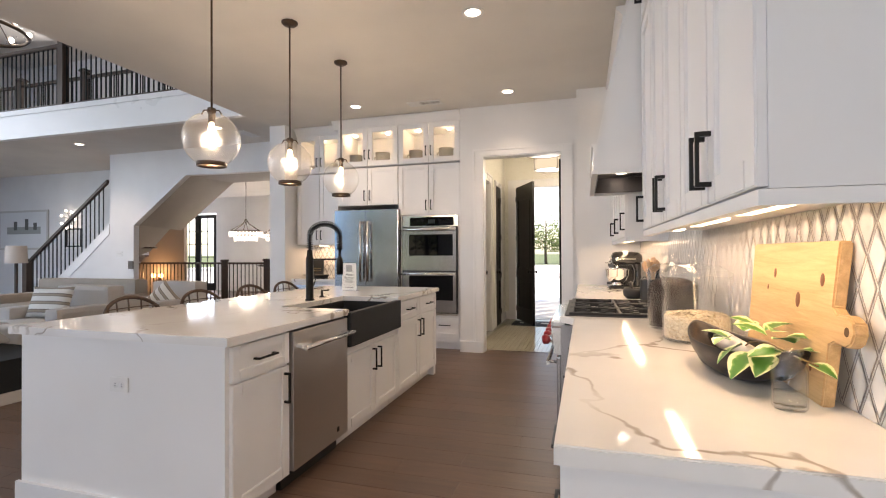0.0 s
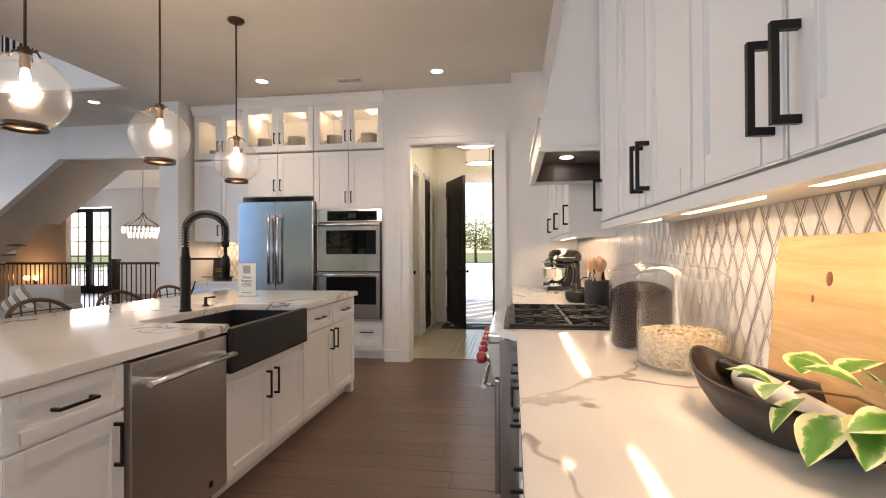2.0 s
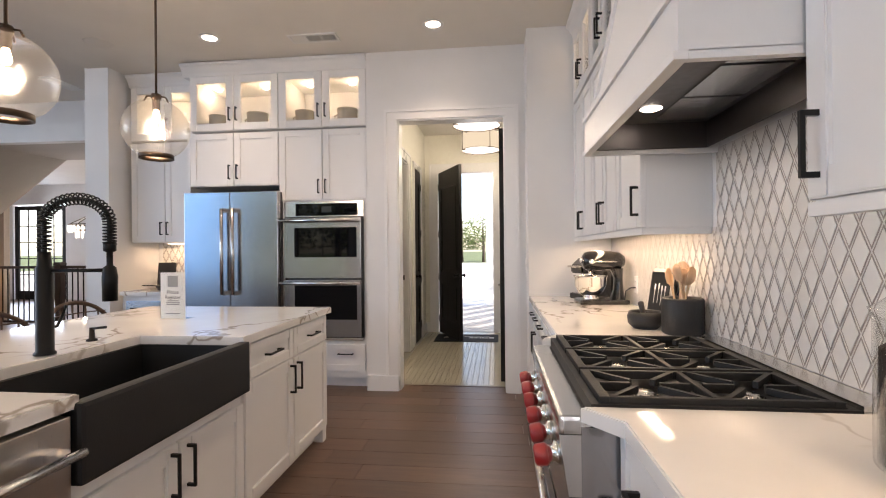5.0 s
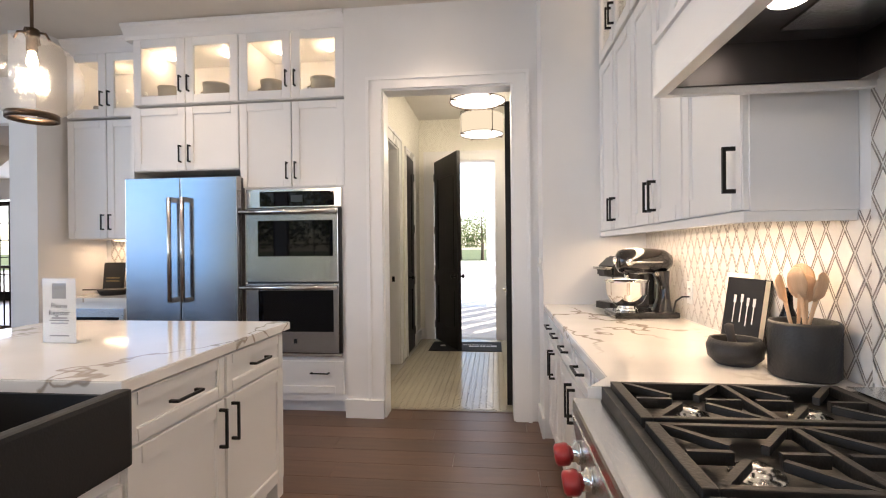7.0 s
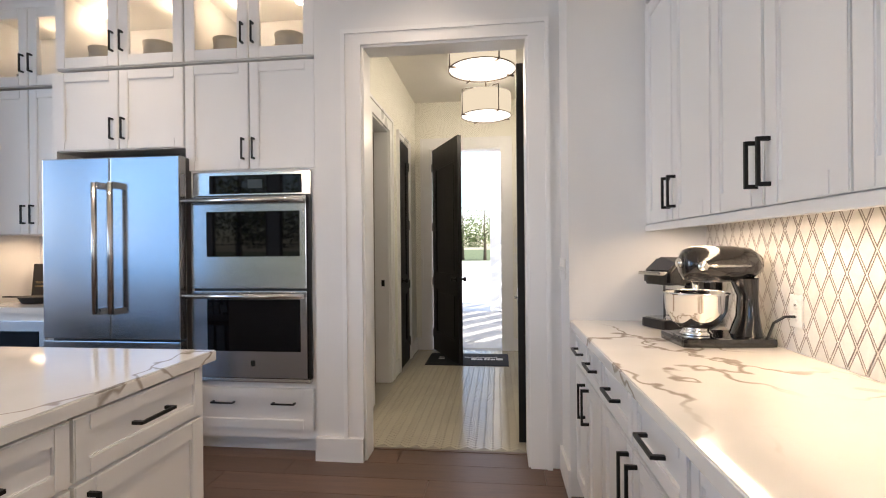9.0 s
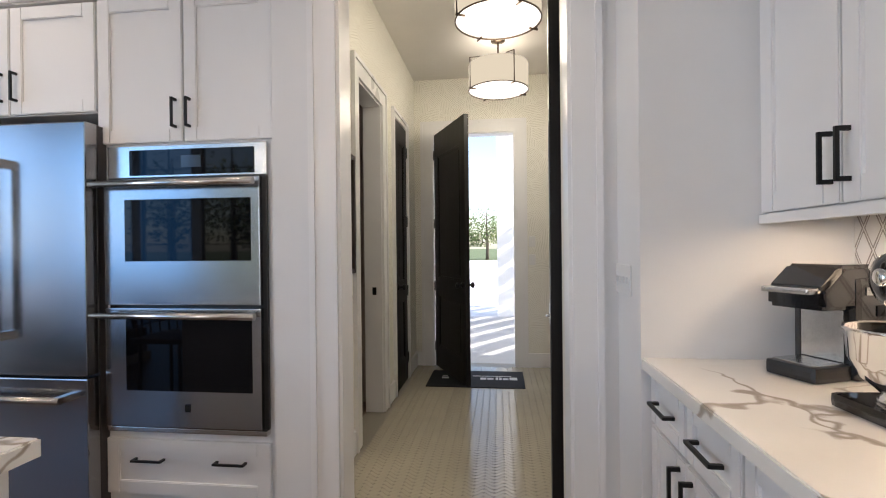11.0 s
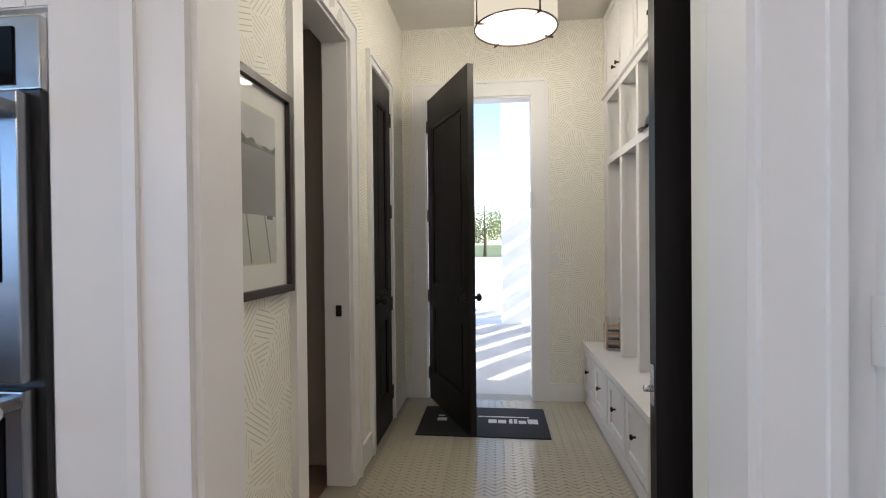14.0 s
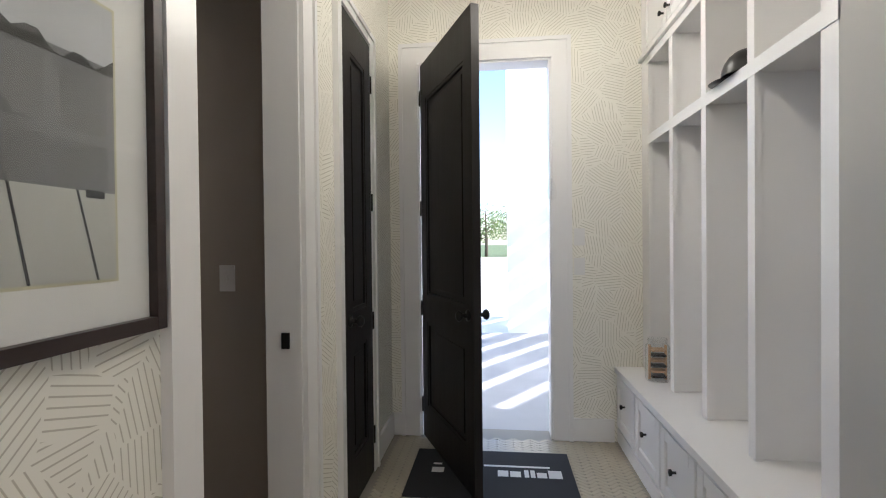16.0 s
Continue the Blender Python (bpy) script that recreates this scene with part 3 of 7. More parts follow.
# wall cabinets before the hood: a pair of two-door units and a single door; local x runs towards the viewer
for y1, w, doors in ((3.75, 0.36, ((0, 0.36, 0.042, 1.51),)), (3.39, 0.69, None), (2.70, 0.695, None)):
    dd = doors or ((0, w / 2, w / 2 - 0.032, 1.51), (w / 2, w / 2, w / 2 + 0.032, 1.51))
    wall_unit(east(y1), w, UZ0, UZ1, dd, "white shaker wall cabinet over the counter", 0.283, hlen=0.136)
    wall_unit(east(y1), w, GZ0, GZ1, [(a, b, None if c is None else c, 2.66) for a, b, c, _ in dd], "white glass-fronted top cabinet", 0.283, True, 0.13, "glass_cabinet")
# beyond the hood
for y1, w, doors in ((6.72, 0.735, None), (5.985, 0.66, None), (5.325, 0.437, ((0, 0.437, 0.395, 1.52),))):
    dd = doors or ((0, w / 2, w / 2 - 0.032, 1.52), (w / 2, w / 2, w / 2 + 0.032, 1.52))
    wall_unit(east(y1), w, UZ0, UZ1, dd, "white shaker wall cabinet over the counter", 0.283, hlen=0.136)
    wall_unit(east(y1), w, GZ0, GZ1, [(a, b, c, 2.66) for a, b, c, _ in dd], "white glass-fronted top cabinet, lit inside", 0.283, True, 0.13, "glass_cabinet")
for y0, y1 in ((2.005, 3.75), (4.888, 6.745)):
    bm = bmbox(XF - 0.016, y0 + 0.001, UZ0 - 0.03, XF + 0.02, y1 - 0.001, UZ0 - 0.001)
    box(bm, XF + 0.02, y0 + 0.001, UZ0 - 0.03, 0.645, y0 + 0.02, UZ0 - 0.001)
    setting("trim_light_rail", bm, CAB, "light rail under the wall cabinets")
    bm = bmesh.new()
    prism(bm, [(-0.07, 3.17), (-0.07, 3.145), (-0.05, 3.13), (-0.02, 3.085), (-0.012, 3.047), (0.28, 3.047), (0.28, 3.17)], 0, y1 - y0)
    setting("trim_crown", bm, CAB, "", pose(XF, y0, 0))
solid("trim_filler", XF - 0.004, 6.721, 1.40, XF + 0.02, 6.75, 3.04, CAB)


# ---- base cabinets and counter on the east wall ----
def east_base(y1, w, fronts, label):
    base_unit(pose(XB, y1, 0, 0, 0, E90), w, fronts, label, 0.61)


def two_door(w, up=0.16, draw=2):
    rows = []
    n = draw
    for i in range(n):
        rows.append(("drawer", i * w / n + 0.004, 0.70, w / n - 0.008, 0.165, (i + 0.5) * w / n, 0.785, False))
    for i in range(2):
        rows.append(("door", i * w / 2 + 0.004, 0.105, w / 2 - 0.008, 0.585, w / 2 + (-0.045 if i == 0 else 0.045), 0.58, True))
    return rows


def drawers(w):
    return [("drawer", 0.004, 0.70, w - 0.008, 0.165, w / 2, 0.785, False), ("drawer", 0.004, 0.405, w - 0.008, 0.285, w / 2, 0.60, False), ("drawer", 0.004, 0.105, w - 0.008, 0.29, w / 2, 0.30, False)]


def one_door(w, side):
    return [("drawer", 0.004, 0.70, w - 0.008, 0.165, w / 2, 0.785, False), ("door", 0.004, 0.105, w - 0.008, 0.585, (w - 0.05) if side > 0 else 0.05, 0.58, True)]


for y1, w, fr, lab in ((6.745, 0.62, two_door(0.62), "white two-door base cabinet with two drawers"), (6.12, 0.84, two_door(0.84, draw=2), "white two-door base cabinet with two drawers"),
                       (5.275, 0.43, one_door(0.43, 1), "white base cabinet with one door and a drawer"),
                       (3.885, 0.46, one_door(0.46, -1), "white base cabinet with one door and a drawer"), (3.42, 0.70, drawers(0.70), "white base cabinet with three deep drawers"), (2.715, 0.72, drawers(0.72), "white base cabinet with three deep drawers")):
    east_base(y1, w, fr, lab)


def slab(name, outline, z0, z1, label, notch=None):
    """A worktop from a plan outline, with eased edges."""
    bm = bmesh.new()
    b = [bm.verts.new((x, y, z0)) for x, y in outline]
    t = [bm.verts.new((x, y, z1)) for x, y in outline]
    bm.faces.new(b[::-1])
    top = bm.faces.new(t)
    k = len(outline)
    for i in range(k):
        bm.faces.new((b[i], b[(i + 1) % k], t[(i + 1) % k], t[i]))
    bmesh.ops.recalc_face_normals(bm, faces=bm.faces[:])
    bmesh.ops.bevel(bm, geom=list(top.edges), offset=0.004, segments=2, affect="EDGES")
    return single(name, bm, QUARTZ, label, "worktop")


slab("worktop", [(-0.028, 4.92), (-0.1, 4.812), (0.647, 4.812), (0.647, 6.748), (-0.028, 6.748)], 0.875, 0.914, "white quartz worktop with grey-brown veins beyond the range")
slab("worktop", [(-0.012, 1.965), (0.647, 1.965), (0.647, 3.893), (-0.092, 3.893), (-0.012, 3.79)], 0.875, 0.914, "white quartz worktop with grey-brown veins beside the range")
solid("trim_counter_end", 0.018, 1.983, 0.0, 0.645, 1.993, 0.874, CAB)

# ---- the range and hood ----
def make_range():
    y0, y1 = 3.897, 4.808
    r = thing("gas_range", pose(-0.03, y0, -0.036), "professional stainless gas range with red knobs and black grates", "range")
    w = y1 - y0
    bm = bmbox(-0.06, 0, 0.10, 0.60, w, 0.895)
    part("body", bm, STEEL, r)
    bm = bmbox(-0.115, 0.002, 0.875, -0.035, w - 0.002, 0.922, bevel=0.012)
    part("bullnose", bm, STEELH, r, "rounded steel front ledge")
    bm = bmesh.new()
    prism(bm, [(-0.115, 0.875), (-0.092, 0.72), (-0.06, 0.72), (-0.06, 0.875)], 0.002, w - 0.002)
    part("control_panel", bm, STEELH, r)
    for i in range(6):
        y = w * (i + 0.5) / 6
        bm = lathe(bmesh.new(), [(0.0, 0), (0.030, 0), (0.030, 0.012), (0.022, 0.016), (0.022, 0.03), (0, 0.03)], 20)
        k = part("knob_collar", bm, CHROME, r, "", pose(-0.105, y, 0.80, 0, -98, 0))
        bm = lathe(bmesh.new(), [(0.0, 0.03), (0.026, 0.03), (0.030, 0.038), (0.028, 0.062), (0.020, 0.068), (0, 0.068)], 12)
        part("knob", bm, REDK, k, "red control knob")
    part("oven_door", bmbox(-0.085, 0.02, 0.16, -0.06, w - 0.02, 0.70, bevel=0.006), STEEL, r)
    bm = bmesh.new()
    tube(bm, [(-0.14, 0.06, 0.655), (-0.14, w - 0.06, 0.655)], 0.013, 12)
    for y in (0.1, w - 0.1):
        tube(bm, [(-0.14, y, 0.655), (-0.085, y, 0.655)], 0.009)
    part("oven_handle", bm, STEELH, r)
    part("window", bmbox(-0.088, 0.2, 0.30, -0.085, w - 0.2, 0.55), BLACKG, r)
    part("cooktop", bmbox(-0.035, 0.004, 0.895, 0.585, w - 0.004, 0.925), SINKM, r, "black enamel cooktop pan")
    rim = bmesh.new()
    for a in ((-0.035, 0.004, -0.015, w - 0.004), (0.565, 0.004, 0.585, w - 0.004), (-0.015, 0.004, 0.565, 0.018), (-0.015, w - 0.018, 0.565, w - 0.004)):
        box(rim, a[0], a[1], 0.925, a[2], a[3], 0.953)
    part("rim", rim, CAST, r)
    part("back_ledge", bmbox(0.585, 0.0, 0.875, 0.672, w, 0.965), STEELH, r)
    s = w / 3
    for i in range(3):
        g0, g1 = i * s + 0.02, (i + 1) * s - 0.004
        bm = bmesh.new()
        zt, zb = 0.968, 0.944
        for a in ((-0.012, g0, 0.014, g1), (0.535, g0, 0.56, g1), (0.014, g0, 0.535, g0 + 0.016), (0.014, g1 - 0.016, 0.535, g1), (0.266, g0 + 0.016, 0.282, g1 - 0.016)):
            box(bm, a[0], a[1], zb, a[2], a[3], zt, 0.003)
        for cx in (0.138, 0.412):
            cy = (g0 + g1) / 2
            for dx, dy in ((-1, -1), (-1, 1), (1, -1), (1, 1)):
                ex, ey = cx + dx * 0.118, cy + dy * (s / 2 - 0.02)
                mx, my = cx + dx * 0.03, cy + dy * 0.03
                d = Vector((ex - mx, ey - my, 0)).normalized()
                n = Vector((-d.y, d.x, 0)) * 0.007
                vs = []
                for z in (zb + 0.006, zt):
                    vs += [bm.verts.new((mx + n.x, my + n.y, z)), bm.verts.new((ex + n.x, ey + n.y, z)), bm.verts.new((ex - n.x, ey - n.y, z)), bm.verts.new((mx - n.x, my - n.y, z))]
                for q in ((0, 1, 2, 3), (7, 6, 5, 4), (0, 4, 5, 1), (2, 6, 7, 3), (1, 5, 6, 2), (3, 7, 4, 0)):
                    bm.faces.new([vs[j] for j in q])
            for dx in (-1, 1):
                box(bm, min(cx + dx * 0.04, cx + dx * 0.12), cy - 0.006, zb, max(cx + dx * 0.04, cx + dx * 0.12), cy + 0.006, zt)
        bmesh.ops.recalc_face_normals(bm, faces=bm.faces[:])
        part("grate", bm, CAST, r, "cast iron burner grate")
        for cx in (0.138, 0.412):
            bm = lathe(bmesh.new(), [(0.0, 0.945), (0.022, 0.945), (0.030, 0.938), (0.030, 0.932), (0.044, 0.932), (0.048, 0.926), (0.048, 0.925)], 20, cx, (g0 + g1) / 2)
            part("burner", bm, STEELH, r)
    for x in (0.0, 0.54):
        for y in (0.04, w - 0.04):
            part("foot", lathe(bmesh.new(), [(0.02, 0.036), (0.02, 0.10)], 12, x, y), STEELH, r)
    return r


make_range()


def make_hood():
    y0, y1 = 3.757, 4.84
    h = thing("range_hood", pose(0, y0, 1.712), "white wooden range hood tapering up to the ceiling", "range hood")
    w = y1 - y0
    top = ZC - 1.714
    bm = bmesh.new()
    prism(bm, [(0.125, 0.155), (0.64, 0.155), (0.64, top), (0.40, top)], 0.012, w - 0.012)
    part("chimney", bm, CAB, h)
    bm = bmesh.new()
    for a in ((0.098, 0, 0.018, 0.12, w, 0.150), (0.12, 0, 0.018, 0.647, 0.022, 0.150), (0.12, w - 0.022, 0.018, 0.647, w, 0.150)):
        box(bm, *a)
    part("band", bm, CAB, h)
    bm = bmesh.new()
    for z in (0.0, 0.148):
        for a in ((0.088, -0.0, 0.12, w), ):
            box(bm, a[0], a[1], z, a[2], a[3], z + 0.02, 0.003)
        box(bm, 0.12, 0.0, z, 0.647, 0.022, z + 0.02)
        box(bm, 0.12, w - 0.022, z, 0.647, w, z + 0.02)
    part("moulding", bm, CAB, h)
    bm = bmesh.new()
    for a, b in ((0.012, 0.062), (w - 0.062, w - 0.012)):
        vs = []
        for x, z in ((0.130, 0.170), (0.394, top), (0.382, top), (0.116, 0.170)):
            vs.append((x, z))
        prism(bm, vs, a, b)
    prism(bm, [(0.130, 0.170), (0.150, 0.245), (0.138, 0.245), (0.116, 0.170)], 0.062, w - 0.062)
    part("face_frame", bm, CAB, h)
    bm = bmesh.new()
    for a in ((0.125, 0.022, 0.13, 0.60, w - 0.022, 0.15), (0.125, 0.022, 0.02, 0.130, w - 0.022, 0.13), (0.595, 0.022, 0.02, 0.60, w - 0.022, 0.13), (0.13, 0.022, 0.02, 0.595, 0.027, 0.13), (0.13, w - 0.027, 0.02, 0.595, w - 0.022, 0.13)):
        box(bm, *a)
    part("liner", bm, metal("dark_hood_steel", (0.16, 0.15, 0.15), 0.35), h, "dark steel hood liner")
    for y in (0.25, w - 0.25):
        bm = lathe(bmesh.new(), [(0.0, 0.126), (0.035, 0.126), (0.040, 0.129)], 20, 0.30, y)
        part("lamp", bm, CANW, h, "lit hood lamp")
    bm = bmesh.new()
    for i in range(3):
        box(bm, 0.36, 0.09 + i * (w - 0.18) / 3, 0.122, 0.56, 0.07 + (i + 1) * (w - 0.18) / 3, 0.129)
    part("filter", bm, STEELH, h)
    return h


make_hood()
lamp("hood_light", "SPOT", look((0.30, 4.355, 1.83), (0.30, 4.355, 0)), 1.2, WARM, spot_size=radians(120), shadow_soft_size=0.04)

# ---- the island ----
IX = -1.49                                   # cabinet fronts of the island


def island_unit(y0, w, fronts, label):
    base_unit(pose(IX, y0, 0, 0, 0, 90), w, fronts, label, 0.60)


island_unit(2.80, 0.44, one_door(0.44, 1), "white island cabinet with a drawer and a door")
su = [("door", 0.004, 0.105, 0.447, 0.50, 0.455 - 0.045, 0.50, True), ("door", 0.459, 0.105, 0.447, 0.50, 0.455 + 0.045, 0.50, True)]
base_unit(pose(IX, 3.868, 0, 0, 0, 90), 0.91, su, "white island sink cabinet with two doors", 0.60, 0.655)
island_unit(4.781, 1.08, two_door(1.08), "white island cabinet with two drawers and two doors")
panelling = thing("island_panelling", pose(0, 0, 0), "white panelled back and ends of the kitchen island", "island")
part("back_panel", bmbox(-2.60, 2.802, 0, IX - 0.602, 5.862, 0.874), CAB, panelling)
part("end_panel", bmbox(-2.77, 2.780, 0, IX, 2.80, 0.874), CAB, panelling)
part("end_panel", bmbox(-2.77, 5.863, 0, IX, 5.885, 0.874), CAB, panelling)
part("corner_post", bmbox(-2.77, 2.802, 0, -2.602, 2.83, 0.874), CAB, panelling)
part("foot", bmbox(IX - 0.06, 5.82, 0, IX, 5.862, 0.10), CAB, panelling)
setting("baseboard_island", bmbox(-2.79, 2.762, 0, IX + 0.004, 2.78, 0.115), TRIM)
IZ0, IZ1 = 0.875, 0.914
slab("worktop", [(-2.84, 2.76), (-1.46, 2.76), (-1.46, 3.888), (-1.98, 3.888), (-1.98, 4.758), (-1.46, 4.758), (-1.46, 5.925), (-2.84, 5.925)], IZ0, IZ1, "white quartz island worktop with grey-brown veins")


def make_sink():
    s = thing("farmhouse_sink", pose(0, 3.868, 0), "matte black apron-front farmhouse sink set into the island", "sink")
    bm = bmesh.new()
    box(bm, -1.485, 0.004, 0.66, -1.437, 0.906, 0.892, 0.014)
    part("apron", bm, SINKM, s)
    bm = bmesh.new()
    for a in ((-1.99, 0.0, 0.66, -1.962, 0.91, 0.874), (-1.962, 0.0, 0.66, -1.48, 0.03, 0.874), (-1.962, 0.88, 0.66, -1.48, 0.91, 0.874), (-1.962, 0.03, 0.66, -1.48, 0.88, 0.68)):
        box(bm, *a)
    part("basin", bm, SINKM, s)
    part("drain", lathe(bmesh.new(), [(0, 0.683), (0.04, 0.683), (0.045, 0.68)], 20, -1.75, 0.45), BLACKM, s)
    return s


make_sink()


def make_dishwasher():
    d = thing("dishwasher", pose(IX, 3.243, 0, 0, 0, 90), "stainless steel dishwasher with a bar handle", "dishwasher")
    w = 0.622
    part("body", bmbox(0.002, 0.03, 0.10, w - 0.002, 0.60, 0.872), BLACKPL, d)
    part("door", bmbox(0.008, -0.035, 0.115, w - 0.008, 0.03, 0.862, bevel=0.004), REFLTAN_STEEL, d, "brushed stainless door")
    part("toe_panel", bmbox(0.01, 0.05, 0.0, w - 0.01, 0.58, 0.10), BLACKPL, d)
    bm = tube(bmesh.new(), [(0.03, -0.095, 0.775), (w - 0.03, -0.095, 0.775)], 0.0135, 14)
    part("handle", bm, STEELH, d, "stainless bar handle")
    for x in (0.07, w - 0.07):
        part("bracket", bmbox(x - 0.022, -0.10, 0.765, x + 0.022, -0.035, 0.79, bevel=0.006), CHROME, d)
    part("badge", bmbox(w - 0.15, -0.038, 0.16, w - 0.125, -0.035, 0.19), BLACKM, d)
    return d


make_dishwasher()

# ---- oven tower, fridge and cabinets on the north wall ----
YN = 7.10                                    # front plane of the tall cabinets


def north(x):
    return pose(x, YN, 0)


tower = thing("oven_cabinet", north(-2.387), "tall white cabinet holding the double wall oven", "cabinet")
TW = 0.873
for nm, a in (("side_panel", (0, 0.001, 0.10, 0.055, 0.60, 2.48)), ("side_panel", (TW - 0.055, 0.001, 0.10, TW, 0.60, 2.48)), ("upper_box", (0.055, 0.001, 1.788, TW - 0.055, 0.60, 2.48)),
              ("lower_box", (0.055, 0.001, 0.10, TW - 0.055, 0.60, 0.46)), ("back_panel", (0.055, 0.58, 0.46, TW - 0.055, 0.60, 1.788)), ("toe_kick", (0, 0.07, 0, TW, 0.60, 0.10))):
    part(nm, bmbox(*a), CAB, tower)
for i in range(2):
    d = shaker(tower, 0.004 + i * TW / 2, 1.80, TW / 2 - 0.006, 0.68)
    pull(d, TW / 2 + (-0.035 if i == 0 else 0.035), 1.93, 0.135)
d = shaker(tower, 0.03, 0.16, TW - 0.06, 0.26, name="drawer")
pull(d, TW * 0.29, 0.33, 0.15, False)
pull(d, TW * 0.75, 0.33, 0.15, False)


def make_oven():
    o = thing("double_wall_oven", north(-2.333), "stainless double wall oven with black glass doors", "oven")
    w = 0.785
    part("body", bmbox(0.02, 0.0, 0.505, w - 0.02, 0.57, 1.775), BLACKPL, o)
    part("trim_frame", bmbox(0.0, -0.022, 1.638, w, -0.004, 1.786, bevel=0.003), STEELH, o, "brushed steel frame of the control panel")
    part("back_frame", bmbox(0.004, -0.020, 0.486, w - 0.002, -0.004, 1.636), BLACKPL, o)
    part("vent_strip", bmbox(0.002, -0.040, 0.462, w - 0.002, -0.004, 0.484, bevel=0.003), STEELH, o, "steel vent strip below the lower door")
    part("control_panel", bmbox(0.115, -0.026, 1.648, w - 0.058, -0.022, 1.765), BLACKG, o, "black glass control panel")
    part("display", bmbox(0.375, -0.028, 1.68, 0.472, -0.026, 1.735), shader("display", (0.03, 0.035, 0.04), 0.1), o)
    for z0, z1 in ((1.05, 1.628), (0.49, 1.035)):
        dr = part("oven_door", bmbox(0.006, -0.052, z0, w - 0.02, -0.022, z1, bevel=0.004), STEEL, o)
        part("window", bmbox(0.112, -0.055, z0 + (0.2 if z0 > 0.8 else 0.168), w - 0.062, -0.052, z1 - (0.095 if z0 > 0.8 else 0.052)), BLACKG, dr, "black glass window")
        bm = tube(bmesh.new(), [(-0.015, -0.105, z1 - 0.028), (w - 0.02, -0.105, z1 - 0.028)], 0.016, 14)
        h = part("handle", bm, STEELH, dr, "stainless bar handle")
        for x in (0.03, w - 0.08):
            part("bracket", bmbox(x, -0.10, z1 - 0.040, x + 0.03, -0.052, z1 - 0.016), STEELH, dr)
    part("badge", bmbox(0.40, -0.0555, 0.565, 0.425, -0.052, 0.60), BLACKM, o)
    return o


make_oven()


def make_fridge():
    f = thing("refrigerator", pose(-3.308, 6.98, 0), "stainless french-door refrigerator with bottom freezer", "refrigerator")
    w = 0.955
    grey = shader("fridge_side", (0.10, 0.09, 0.09), 0.4, 0.5)
    part("body", bmbox(0.004, 0.07, 0.05, w - 0.004, 0.76, 1.88), grey, f)
    for i in range(2):
        x0 = 0.003 + i * w / 2
        d = part("door", bmbox(x0, 0.0, 0.735, x0 + w / 2 - 0.006, 0.065, 1.885, bevel=0.006), STEEL, f)
        hx = w / 2 + (-0.055 if i == 0 else 0.055)
        bm = tube(bmesh.new(), [(hx, -0.06, 0.90), (hx, -0.06, 1.72)], 0.016, 12)
        for z in (0.915, 1.705):
            box(bm, hx - 0.014, -0.06, z - 0.02, hx + 0.014, 0.0, z + 0.02)
        part("handle", bm, STEELH, d, "stainless bar handle")
    d = part("drawer", bmbox(0.003, 0.0, 0.09, w - 0.003, 0.065, 0.722, bevel=0.006), STEEL, f)
    bm = tube(bmesh.new(), [(0.08, -0.06, 0.64), (w - 0.08, -0.06, 0.64)], 0.016, 12)
    for x in (0.10, w - 0.10):
        box(bm, x - 0.02, -0.06, 0.626, x + 0.02, 0.0, 0.654)
    part("handle", bm, STEELH, d, "stainless bar handle")
    part("kick_plate", bmbox(0.02, 0.06, 0.0, w - 0.02, 0.1, 0.05), BLACKPL, f)
    return f


make_fridge()
fw = 0.918
c = wall_unit(north(-3.308), fw, 1.955, 2.48, ((0, fw / 2, fw / 2 - 0.04, 2.09), (fw / 2, fw / 2, fw / 2 + 0.04, 2.09)), "white shaker cabinet above the refrigerator", 0.60, False, 0.14)
solid("trim_fridge_panel", -3.338, 7.09, 0, -3.31, 7.75, 2.48, CAB)
for x0, w in ((-3.308, 0.918), (-2.387, 0.873)):
    wall_unit(north(x0), w, GZ0, GZ1, ((0, w / 2, w / 2 - 0.035, 2.66), (w / 2, w / 2, w / 2 + 0.035, 2.66)), "white glass-fronted top cabinet, lit inside", 0.60, True, 0.13, "glass_cabinet")
NX = -4.11
lw = 0.765
LY = 7.30
wall_unit(pose(NX, LY, 0), lw, UZ0 + 0.02, UZ1 - 0.02, ((0, lw / 2, lw / 2 - 0.035, 1.56), (lw / 2, lw / 2, lw / 2 + 0.035, 1.56)), "white shaker wall cabinet beside the refrigerator", 0.45, False, 0.136)
wall_unit(pose(NX, LY, 0), lw, GZ0 - 0.02, GZ1, ((0, lw / 2, lw / 2 - 0.035, 2.64), (lw / 2, lw / 2, lw / 2 + 0.035, 2.64)), "white glass-fronted top cabinet, lit inside", 0.45, True, 0.13, "glass_cabinet")
bm = bmesh.new()
prism(bm, [(0, 3.165), (0, 3.142), (0.02, 3.125), (0.05, 3.075), (0.06, 3.047), (0.30, 3.047), (0.30, 3.165)], 0, 1.87)
setting("trim_crown", bm, CAB, "white crown moulding over the cabinets", pose(-1.512, 7.03, 0, 0, 0, 90))
bm = bmesh.new()
prism(bm, [(0, 3.165), (0, 3.142), (0.02, 3.125), (0.05, 3.075), (0.06, 3.047), (0.30, 3.047), (0.30, 3.165)], 0, 0.79)
setting("trim_crown", bm, CAB, "white crown moulding over the cabinets", pose(-3.34, 7.23, 0, 0, 0, 90))
base_unit(pose(NX, 7.16, 0), lw, [], "white base cabinet with a built-in microwave drawer", 0.59)
slab("worktop", [(NX, 7.12), (-3.342, 7.12), (-3.342, 7.755), (NX, 7.755)], 0.875, 0.914, "white quartz worktop beside the refrigerator")
mw = thing("microwave_drawer", pose(NX + 0.05, 7.14, 0), "stainless microwave drawer under the counter", "microwave")
